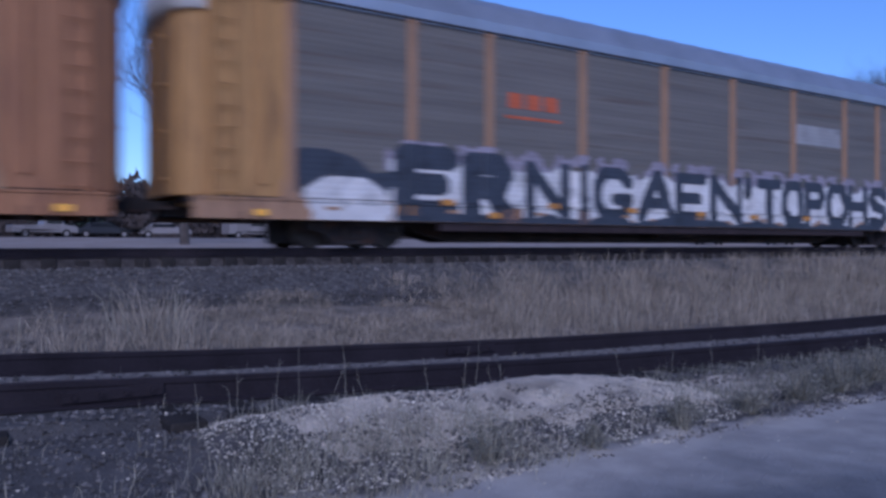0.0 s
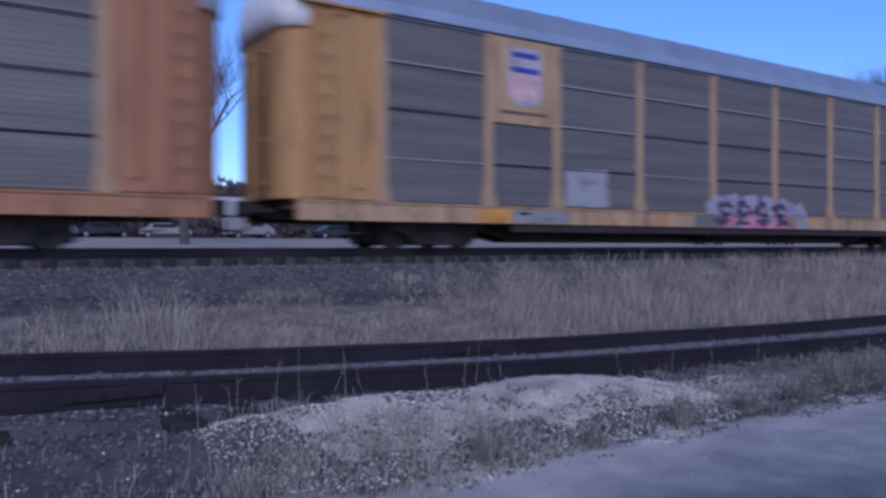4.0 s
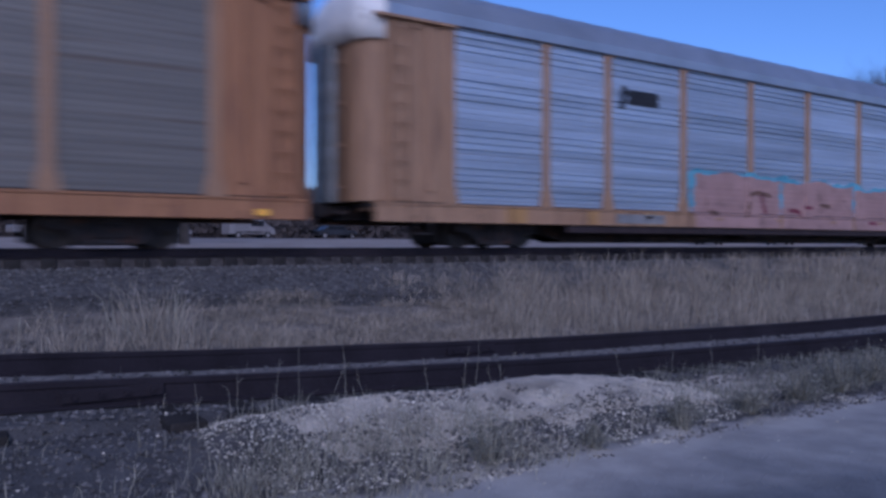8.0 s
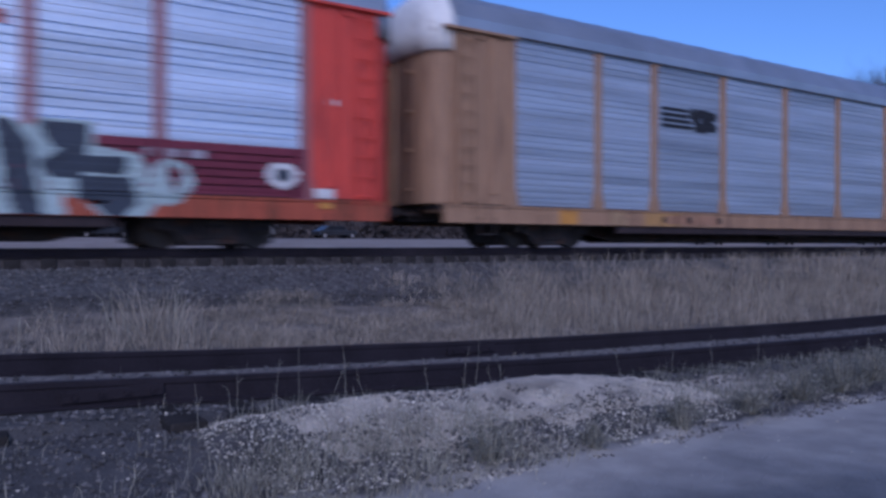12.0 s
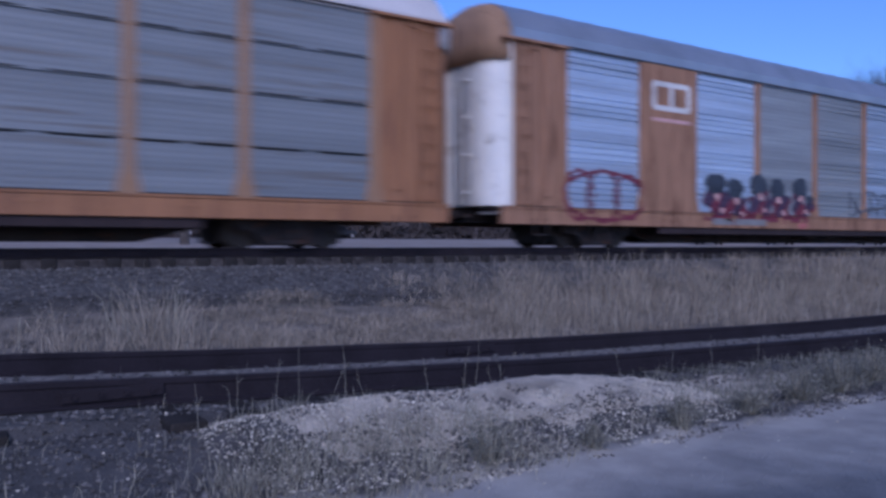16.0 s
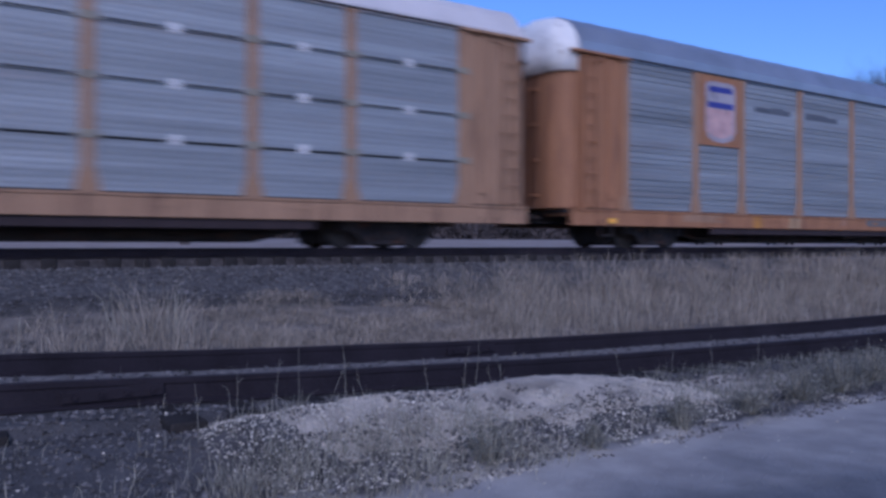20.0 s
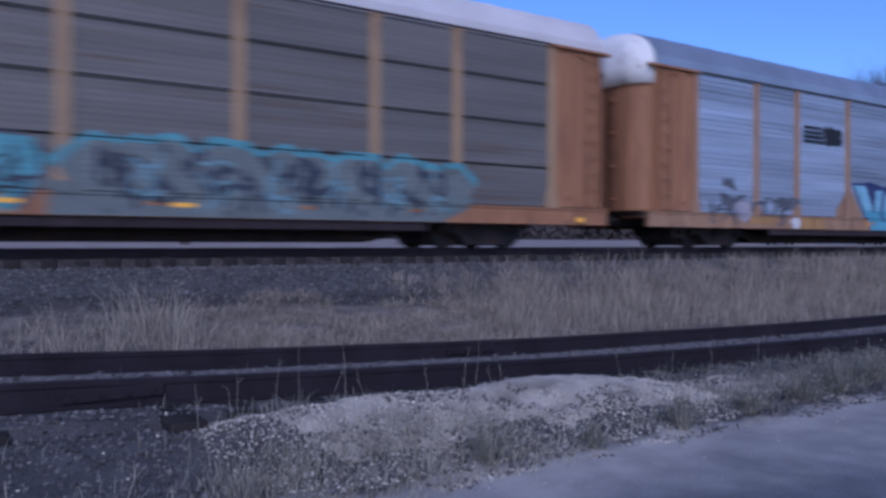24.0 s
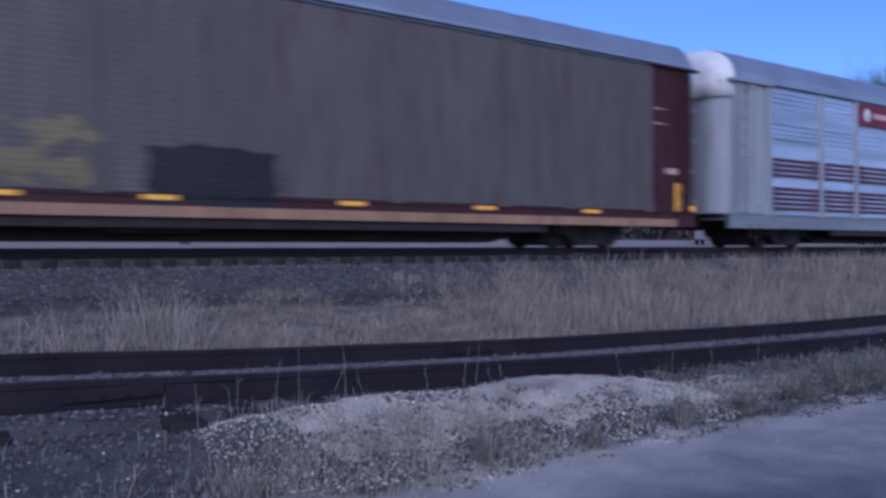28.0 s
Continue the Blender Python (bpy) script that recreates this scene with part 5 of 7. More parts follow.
def poly(*shapes):
    """True inside any of the outlines, each a list of (u, z)."""
    def f(U, Z):
        m = np.zeros(U.shape, bool)
        for pts in shapes:
            inside = np.zeros(U.shape, bool)
            for (ax, az), (bx, bz) in zip(pts, pts[1:] + pts[:1]):
                if az != bz:
                    cross = ((az > Z) != (bz > Z)) & (U < (bx - ax) * (Z - az) / (bz - az) + ax)
                    inside ^= cross
            m |= inside
        return m
    return f


def grown(shapes, width):
    """The outlines widened by a sprayed border."""
    return union(poly(*shapes), strokes([pts + pts[:1] for pts in shapes], width))


GLYPH = {
    "E": [[(1, 1), (0, 1), (0, 0), (1, 0)], [(0, .5), (.8, .5)]], "R": [[(0, 0), (0, 1), (.8, 1), (1, .8), (.8, .5), (0, .5)], [(.5, .5), (1, 0)]],
    "N": [[(0, 0), (0, 1), (1, 0), (1, 1)]], "!": [[(.5, 1), (.5, .35)], [(.5, .08), (.5, .02)]], "G": [[(1, .8), (.7, 1), (.2, 1), (0, .7), (0, .3), (.2, 0), (.8, 0), (1, .4), (.6, .4)]],
    "A": [[(0, 0), (.5, 1), (1, 0)], [(.2, .35), (.8, .35)]], "T": [[(0, 1), (1, 1)], [(.5, 1), (.5, 0)]], "O": [[(.2, 0), (0, .3), (0, .7), (.2, 1), (.8, 1), (1, .7), (1, .3), (.8, 0), (.2, 0)]],
    "P": [[(0, 0), (0, 1), (.8, 1), (1, .75), (.8, .5), (0, .5)]], "H": [[(0, 0), (0, 1)], [(1, 0), (1, 1)], [(0, .5), (1, .5)]],
    "S": [[(1, .85), (.7, 1), (.2, 1), (0, .75), (.3, .5), (.8, .45), (1, .25), (.7, 0), (0, .05)]], "'": [[(.5, 1), (.4, .7)]],
}


def glyph(ch, u0, u1, z0, z1):
    return [[(u0 + (u1 - u0) * x, z0 + (z1 - z0) * z) for x, z in line] for line in GLYPH[ch]]


def wild(u0, u1, z0, z1, step, seed):
    """Interlocked slanting strokes and arcs of an unreadable scrawl."""
    rnd = random.Random(seed)
    lines, u = [], u0
    while u < u1:
        c, r = rnd.uniform(z0 + 0.25, z1 - 0.25), rnd.uniform(0.25, 0.5) * step
        a0, span = rnd.random() * 6.283, rnd.uniform(1.5, 3.6)
        lines.append([(min(u1, max(u0, u + r * math.cos(a0 + span * i / 6))), min(z1, max(z0, c + 0.8 * r * math.sin(a0 + span * i / 6)))) for i in range(7)])
        w = rnd.uniform(-0.5, 0.7) * step
        lines.append([(u, rnd.uniform(z0, z0 + 0.25)), (min(u1, max(u0, u + w)), rnd.uniform(z1 - 0.3, z1))])
        if rnd.random() < 0.5:
            h = rnd.uniform(z0 + 0.1, z1 - 0.1)
            lines.append([(u, h), (min(u1, u + step * 0.9), h + rnd.uniform(-0.15, 0.15))])
        u += step * rnd.uniform(0.4, 0.65)
    return lines


def coat(name, color):
    return mat("spray_" + name, color, 0.6, vary=0.18, scale=2.0, fine=18, bump=0.05, dirt=tuple(c * 0.6 for c in color), dirt_amount=0.15)


C_BLACK = coat("black", (0.022, 0.022, 0.026))
C_WHITE = coat("white", (0.62, 0.62, 0.62))
C_TEAL = coat("teal", (0.105, 0.29, 0.33))
C_CYAN = coat("cyan", (0.12, 0.34, 0.45))
C_SKY = coat("pale_cyan", (0.24, 0.46, 0.58))
C_NAVY = coat("navy", (0.035, 0.045, 0.13))
C_GOLD = coat("dull_gold", (0.34, 0.22, 0.08))
C_PALE = coat("pale_tan", (0.25, 0.225, 0.175))
C_PINK = coat("pink", (0.50, 0.20, 0.28))
C_PURPLE = coat("dark_purple", (0.06, 0.04, 0.075))
C_LILAC = coat("lilac", (0.35, 0.33, 0.37))
C_SALMON = coat("salmon", (0.35, 0.22, 0.20))
C_MAROON = coat("maroon", (0.16, 0.03, 0.05))
C_STRIPE = coat("faded_maroon", (0.13, 0.06, 0.082))
C_RED = coat("red", (0.40, 0.13, 0.12))
C_GREEN = coat("pale_green", (0.215, 0.25, 0.22))
C_GREYTEAL = coat("grey_teal", (0.16, 0.26, 0.29))
C_BLUE = coat("emblem_blue", (0.05, 0.06, 0.28))
C_ROSE = coat("emblem_rose", (0.58, 0.36, 0.34))
C_ORANGE = coat("lettering_orange", (0.50, 0.12, 0.05))
C_BROWN = coat("shadow_brown", (0.13, 0.07, 0.05))
C_GREY = coat("plate_grey", (0.22, 0.22, 0.225))
C_SMOKE = coat("smoke_grey", (0.10, 0.11, 0.13))
C_OLIVE = coat("faded_yellow", (0.18, 0.155, 0.085))
C_MINT = coat("mint_grey", (0.38, 0.47, 0.47))
C_INK = coat("ink", (0.045, 0.055, 0.075))
C_SLATE = coat("slate_green", (0.15, 0.175, 0.17))
C_DUSK = coat("dusky_lilac", (0.27, 0.25, 0.30))
C_SMUDGE = coat("smudge_grey", (0.28, 0.285, 0.295))


def plate(car, name, u0, u1, z0, z1, material, label="", o=1.662, thick=0.02):
    """A flat plate fixed proud of the side."""
    bm = bmesh.new()
    add_box(bm, u0, u1, -o, -o + thick, z0, z1)
    return part(name, bm, material, car, label)


def flat(car, name, pts, material, label="", o=1.668):
    """A flat painted shape on a plate: pts is its outline (u, z)."""
    bm = bmesh.new()
    a = [bm.verts.new((u, -o, z)) for u, z in pts]
    b = [bm.verts.new((u, -o + 0.004, z)) for u, z in pts]
    bm.faces.new(a)
    bm.faces.new(b[::-1])
    for i in range(len(pts)):
        j = (i + 1) % len(pts)
        bm.faces.new((a[j], a[i], b[i], b[j]))
    bmesh.ops.recalc_face_normals(bm, faces=bm.faces[:])
    return part(name, bm, material, car, label)


def shield(car, big=False, panel=None, z_low=2.88, note=True, small=False):
    """The orange upper panel of the second bay with its shield emblem."""
    plate(car, "sign_panel", -9.30, -7.35, z_low, Z_EAVE - 0.02, panel or P_ORANGE, "orange sign panel", 1.648, 0.05)
    c = -8.32
    w, z0, z1 = (0.60, 3.05, 4.66) if big else (0.46, 3.38, 4.64)
    if small:
        w, z0, z1 = 0.36, 3.50, 4.58
    zm = z1 - (z1 - z0) * 0.46
    rim = [(c - w * 1.10, zm), (c - w * 1.12, z0 + 0.30), (c - w * 0.92, z0 + 0.06), (c - w * 0.5, z0 - 0.05), (c, z0 - 0.08), (c + w * 0.5, z0 - 0.05), (c + w * 0.92, z0 + 0.06), (c + w * 1.12, z0 + 0.30), (c + w * 1.10, zm)]
    head = [(c + w * 1.10, z1 - 0.08), (c + w * 0.9, z1 + 0.01), (c + w * 0.4, z1 + 0.05), (c, z1 + 0.02), (c - w * 0.4, z1 + 0.05), (c - w * 0.9, z1 + 0.01), (c - w * 1.10, z1 - 0.08)]
    flat(car, "emblem_ground", rim + head, C_LILAC, "pale border of the shield", 1.653)
    for k in range(7):
        a, b = c + w * (-0.98 + 0.28 * k), c + w * (-0.98 + 0.28 * k + 0.21)
        dip = 0.05 + 0.13 * (abs(k - 3) / 3) ** 2
        flat(car, "emblem_stripe", [(a, zm), (a, z0 + dip), (b, z0 + dip), (b, zm)], C_ROSE, "rose stripe of the shield", 1.658)
    for k0, k1, sx in ((0.04, 0.26, 0.94), (0.64, 0.86, 0.86)):
        za, zb = zm + (z1 - zm) * k0, zm + (z1 - zm) * k1
        flat(car, "emblem_bar", [(c - w * sx, za), (c - w * sx, zb), (c + w * sx, zb), (c + w * sx, za)], C_BLUE, "blue band of the shield", 1.660)
    if note:
        flat(car, "writing_bar", [(-9.05, z_low + 0.22), (-9.05, z_low + 0.30), (-7.6, z_low + 0.30), (-7.6, z_low + 0.22)], C_BROWN, "thin brown line of unread writing", 1.654)


def dark_emblem(car, style, u0, u1, z0, z1, board=None):
    """A dark striped emblem painted in one bay."""
    if board:
        paint(car, style, "emblem_ground", u0 - 0.1, u1 + 0.1, z0 - 0.45, z1 + 0.12, rect(u0 - 0.1, u1 + 0.1, z0 - 0.45, z1 + 0.12), board, "white painted ground of the emblem")
        paint(car, style, "emblem_band", u0 - 0.1, u1 + 0.1, z0 - 0.25, z0 - 0.08, rect(u0 - 0.1, u1 + 0.1, z0 - 0.25, z0 - 0.08), C_GREY, "", 0.009)
    m = (u0 + u1) / 2
    h = (z1 - z0)
    bars = [[(u0, z0 + h * k), (m + 0.1 - 0.3 * k, z0 + h * k)] for k in (0.1, 0.36, 0.62, 0.9)]
    right = [[(m + 0.1, z1 - 0.1), (u1 - 0.7, z0 + 0.12)], [(m + 0.35, z1 - 0.1), (u1 - 0.1, z1 - 0.14), (u1 - 0.5, z0 + h * .5), (u1 - 0.1, z0 + 0.15), (u1 - 0.8, z0 + 0.1)]]
    paint(car, style, "emblem", u0 - 0.1, u1 + 0.1, z0 - 0.05, z1 + 0.05, union(strokes(bars, 0.055), strokes(right, 0.13)), C_BLACK, "dark striped railway emblem", 0.012)


def style_of(i):
    return SPECS[i]["style"]


# first car: tall black block letters on white
c, st = CARS[0], style_of(0)
word = [("E", -9.6, -8.3), ("R", -7.9, -6.75), ("N", -6.1, -5.0), ("!", -4.65, -4.15), ("G", -3.9, -2.8), ("A", -2.35, -1.15), ("E", -0.85, 0.15), ("N", 0.6, 1.75), ("'", 2.0, 2.4),
        ("T", 2.75, 3.7), ("O", 4.0, 4.85), ("P", 5.2, 6.05), ("O", 6.4, 7.3), ("H", 7.65, 8.6), ("S", 8.95, 9.9)]
lines = []
for ch, a, b in word:
    lines += glyph(ch, a, b, 0.80, 1.90)
letters = union(strokes(lines, 0.17), strokes(glyph("E", -9.55, -8.4, 0.80, 1.95) + glyph("R", -7.8, -6.85, 0.8, 1.9), 0.25))
filled = both(union(strokes(lines, 0.30), rect(-9.6, 9.9, 0.75, 1.80, 0.05)), lambda U, Z: Z < 1.86 + 0.06 * np.sin(U * 2.3) + 0.05 * np.sin(U * 7.1))
dome = union(blob(-10.9, 0.98, 0.92, 0.50, 0.03), rect(-11.65, -9.9, 0.56, 0.9))
overspray = both(strokes(lines, 0.40), lambda U, Z: np.sin(U * 9.0 + Z * 5.0) + np.sin(U * 4.1 - Z * 11.0) > -0.5)
paint(c, st, "graffiti_haze", -12.2, 10.6, 0.97, 2.4, minus(overspray, union(filled, letters)), C_DUSK, "thin lilac overspray round the lettering", 0.004)
paint(c, st, "graffiti_ground", -12.2, 10.6, 0.565, 2.2, minus(union(filled, dome), letters), C_WHITE, "white sprayed ground of the lettering")
paint(c, st, "graffiti_letters", -12.2, 10.6, 0.565, 2.25, union(letters, rect(-9.7, 9.6, 0.565, 0.72, 0.05)), C_INK, "black sprayed block letters", 0.008)
cloud = poly([(-12.0, 1.95), (-11.3, 1.98), (-10.7, 1.85), (-10.3, 1.55), (-9.75, 1.62), (-9.7, 1.45), (-9.95, 1.12), (-10.2, 1.2), (-10.6, 1.42), (-11.2, 1.48), (-11.7, 1.25), (-12.0, 1.1)])
paint(c, st, "graffiti_shade", -12.1, -9.6, 0.9, 2.15, minus(cloud, dome), C_INK, "black sprayed cloud", 0.006)
for u, z in ((-8.48, 1.0), (-7.18, 0.74), (-5.39, 1.0), (-2.73, 0.96), (0.0, 0.93), (2.43, 0.89), (5.1, 0.9)):
    plate(c, "marker", u - 0.17, u + 0.17, z - 0.07, z + 0.06, P_AMBER, "small dull orange marker", 1.672, 0.03)
for u in (-6.55, -6.0, -5.45):
    paint(c, st, "writing_bar", u - 0.2, u + 0.2, 3.25, 3.65, rect(u - 0.2, u + 0.2, 3.25, 3.65), C_ORANGE, "orange bars of unread lettering")
paint(c, st, "writing_bar", -6.85, -5.15, 3.0, 3.1, rect(-6.85, -5.15, 3.0, 3.1), C_ORANGE, "thin orange line under the lettering")
paint(c, st, "pale_patch", 4.6, 7.1, 3.2, 3.9, rect(4.6, 7.1, 3.2, 3.9), C_SMUDGE, "pale repainted patch")

# second car: teal and black scrawl, tan patch, shield
c, st = CARS[1], style_of(1)
shield(c, note=False)
cloud = union(*[blob(-4.1 + 0.92 * k, 1.32 + 0.06 * math.sin(k * 2.1), 0.66, 0.66, 0.14, k) for k in range(8)] + [blob(-4.9, 1.2, 0.45, 0.28, 0.1, 2.0), blob(-4.5, 1.65, 0.3, 0.24)])
paint(c, st, "graffiti_ground", -5.5, 3.6, 0.97, 2.3, cloud, C_LILAC, "pale sprayed outline")
inner = union(*[blob(-3.95 + 0.91 * k, 1.29 + 0.06 * math.sin(k * 2.1), 0.62, 0.58, 0.15, k) for k in range(8)] + [rect(-3.9, 2.9, 0.97, 1.35)])
low = union(rect(-4.1, 3.1, 0.56, 1.30, 0.12, 1.0), both(inner, lambda U, Z: Z < 1.38 + 0.14 * np.sin(U * 4.3) + 0.08 * np.sin(U * 9.7)))
patch = both(inner, lambda U, Z: np.sin(U * 3.3 + 0.6) + np.sin(U * 7.9 - Z * 5.0) + 0.6 * np.sin(Z * 13.0) > 0.75)
flecks = both(inner, lambda U, Z: (np.sin(U * 5.3 + 2.0) + np.sin(Z * 9.0 + U * 2.0) > 1.25) & (Z > 1.2))
paint(c, st, "graffiti_letters", -4.7, 3.4, 0.97, 1.95, inner, C_INK, "dark sprayed letter shapes", 0.008)
paint(c, st, "graffiti_fill", -4.3, 3.4, 0.565, 1.75, low, C_TEAL, "teal sprayed fill", 0.011)
paint(c, st, "graffiti_shade", -4.3, 3.4, 0.6, 1.7, both(low, lambda U, Z: np.sin(U * 6.1) + 0.9 * np.sin(Z * 9.0 + U * 3.1) < -0.75), C_SMOKE, "smoky gaps in the sprayed fill", 0.014)
paint(c, st, "graffiti_patch", -4.3, 3.4, 1.0, 1.9, patch, C_GREYTEAL, "dull green-teal sprayed patches", 0.014)
paint(c, st, "graffiti_detail", -4.3, 3.4, 1.0, 1.9, flecks, C_LILAC, "pale sprayed flecks", 0.017)
for u0, u1 in ((-3.5, -2.8), (-1.5, -0.8), (0.6, 1.3), (2.5, 3.1)):
    paint(c, st, "bare_sill", u0 - 0.1, u1 + 0.1, 0.57, 0.92, rect(u0, u1, 0.57, 0.90, 0.03, u0), C_PALE, "tan sill showing through the paint", 0.018)
paint(c, st, "tan_patch", 3.1, 9.9, 0.565, 2.0, rect(3.3, 9.8, 0.56, 1.88, 0.03), C_PALE, "pale tan sprayed patch")
paint(c, st, "tan_scribble", 4.1, 9.6, 0.7, 1.7, strokes(wild(4.3, 9.5, 0.8, 1.5, 0.8, 5), 0.035), C_GREY, "faint grey scribble", 0.009)

# third car: pink and dark scrawl, shield
c, st = CARS[2], style_of(2)
shield(c, panel=P_YELLOW)
def squeeze(f):
    return lambda U, Z: f((U - 0.75) * 1.22 + 0.9, 0.565 + (Z - 0.565) * 1.22)


cloud = union(*[blob(-1.3 + 0.85 * k, 1.15 - 0.03 * k, 0.75, 0.62, 0.16, 1.3 * k) for k in range(6)] + [rect(-2.0, 3.3, 0.56, 1.1, 0.1, 1.0), blob(3.5, 0.8, 0.5, 0.3, 0.2, 1.0)])
paint(c, st, "graffiti_ground", -2.4, 4.2, 0.565, 2.0, squeeze(cloud), C_DUSK, "pale lilac sprayed ground")
paint(c, st, "graffiti_fill", -1.8, 3.0, 0.565, 1.15, squeeze(both(rect(-1.4, 2.6, 0.56, 1.0, 0.06), lambda U, Z: np.sin(U * 4.1) + np.sin(Z * 11 + U) > -0.5)), C_PINK, "pink sprayed base", 0.008)
dark = union(*[minus(blob(-1.15 + 1.05 * k, 1.22, 0.40 + 0.05 * math.sin(k * 3), 0.30, 0.22, 2.0 * k), blob(-1.05 + 1.05 * k, 1.2, 0.17, 0.11, 0.3, k)) for k in range(4)]
             + [blob(-1.35 + 1.2 * k, 0.78, 0.36, 0.15, 0.3, 3.0 * k) for k in range(4)])
paint(c, st, "graffiti_letters", -2.0, 3.4, 0.57, 1.75, squeeze(dark), C_PURPLE, "dark purple rounded letter shapes", 0.011)
paint(c, st, "pale_patch", -7.1, -5.5, 0.98, 2.0, rect(-7.0, -5.6, 0.97, 1.95, 0.03), C_SMUDGE, "pale grey smudge")
plate(c, "sill_plate", -8.6, -6.9, 0.60, 0.88, C_GREY, "grey sill plate", 1.632)

# fourth car: shield, small black and white scrawl
c, st = CARS[3], style_of(3)
shield(c, small=True, panel=P_YELLOW)
paint(c, st, "graffiti_ground", -4.4, -0.9, 0.565, 2.1, union(blob(-2.6, 1.15, 1.05, 0.85, 0.14, 2.0), rect(-4.0, -1.3, 0.56, 0.95, 0.1), blob(-3.6, 1.2, 0.5, 0.4, 0.2, 1.0)), C_INK, "black sprayed ground")
ink = strokes(wild(-3.9, -1.3, 0.6, 1.9, 0.55, 51), 0.10)
paint(c, st, "graffiti_patch", -4.2, -1.0, 0.565, 1.95, both(union(blob(-2.6, 1.15, 0.95, 0.75, 0.2, 4.0), rect(-3.7, -1.6, 0.6, 0.9, 0.1)), ink), C_SMOKE, "smoky grey sprayed swirls", 0.009)
paint(c, st, "graffiti_letters", -4.2, -1.0, 0.565, 1.95, both(strokes(wild(-3.8, -1.4, 0.6, 1.75, 0.7, 52), 0.06), lambda U, Z: np.sin(U * 6 + Z * 8) + 0.6 * np.sin(U * 13.0 - Z * 9.0) > -0.1), C_SMUDGE, "white sprayed letter shapes", 0.012)
paint(c, st, "pale_patch", -11.6, -10.2, 1.2, 1.8, both(rect(-11.5, -10.3, 1.25, 1.75, 0.1), lambda U, Z: np.sin(Z * 19.0 + U * 2.0) + 0.7 * np.sin(U * 8.0 + Z * 5.0) > 0.2), C_GREY, "faint grey smear")
plate(c, "sill_plate", -8.3, -7.2, 0.62, 0.88, C_GREY, "grey sill plate", 1.632)
plate(c, "sill_plate", -6.9, -5.5, 0.62, 0.88, C_GREY, "grey sill plate", 1.632)

# fifth car: long salmon patch with a cyan rim
c, st = CARS[4], style_of(4)
body = union(blob(-2.2, 1.2, 1.9, 0.95, 0.05, 1.0), rect(-3.9, -0.0, 0.56, 2.03, 0.03), blob(2.1, 1.2, 1.85, 0.88, 0.03, 2.0), rect(0.14, 4.08, 0.56, 1.96, 0.03, 1.0), rect(4.2, 8.0, 0.56, 1.88, 0.04, 2.0), blob(6.1, 1.1, 1.9, 0.8, 0.03))
rim = union(rect(-4.2, 0.5, 0.9, 2.14, 0.05), rect(-0.4, 4.5, 0.9, 2.08, 0.05, 1.0), rect(3.8, 8.2, 0.9, 1.98, 0.05, 2.0))
paint(c, st, "graffiti_rim", -4.5, 8.6, 1.1, 2.35, minus(rim, body), C_CYAN, "cyan sprayed rim")
paint(c, st, "graffiti_fill", -4.4, 8.4, 0.565, 2.3, body, C_SALMON, "salmon sprayed fill", 0.007)
for k, line in enumerate([[(-3.3, 1.0), (-3.0, 0.95)], [(-0.9, 1.5), (-0.7, 1.0)], [(-1.5, 1.55), (-1.1, 1.62), (-0.5, 1.55)], [(0.5, 1.15), (1.0, 1.1), (1.1, 0.95)], [(2.2, 1.33), (2.7, 1.3)], [(1.3, 1.25), (1.7, 1.22)], [(-1.65, 0.9), (-1.55, 1.3)], [(5.1, 0.8), (5.5, 0.78)]]):
    paint(c, st, "graffiti_mark", -4.0, 8.2, 0.7, 1.9, strokes([line], 0.06), C_MAROON if k % 2 else C_BROWN, "dark smeared mark", 0.011)
paint(c, st, "emblem", -6.9, -5.1, 3.5, 4.2, strokes([[(-6.5, 4.0), (-5.5, 4.0)], [(-6.5, 3.8), (-5.5, 3.8)], [(-6.8, 3.65), (-6.7, 4.1)]], 0.10), C_BLACK, "dark bars of an unread emblem")
plate(c, "sill_plate", -7.0, -5.2, 0.62, 0.86, C_GREY, "grey sill plate", 1.632)

# grey block added at the rear doors to close the sky gap between cars
gap_strip = plate(c, "end_seal", -BODY_END - 0.44, -BODY_END - 0.16, 1.0, 4.42, P_SILVER_D, "grey upright strip filling the gap at the end doors", 0.30, 0.60)
boxes("seal_seam", [(-BODY_END - 0.45, -BODY_END - 0.38, -0.306, -0.302, 1.0, 4.42)], M_GEAR, gap_strip, "dark vertical seam", 0.0)

# sixth car
c, st = CARS[5], style_of(5)
shield(c, big=True, note=False)
plate(c, "sill_plate", -6.9, -5.9, 0.62, 0.86, C_GREY, "grey sill plate", 1.632)

# seventh car
c, st = CARS[6], style_of(6)
dark_emblem(c, st, -6.95, -4.75, 3.22, 3.82)
for u in (-6.9, -5.9, -4.6):
    plate(c, "bolt_boss", u - 0.07, u + 0.07, 0.66, 0.82, M_GEAR, "dark round boss", 1.635)
plate(c, "sill_plate", -6.8, -4.7, 0.62, 0.86, P_BROWN, "", 1.630)

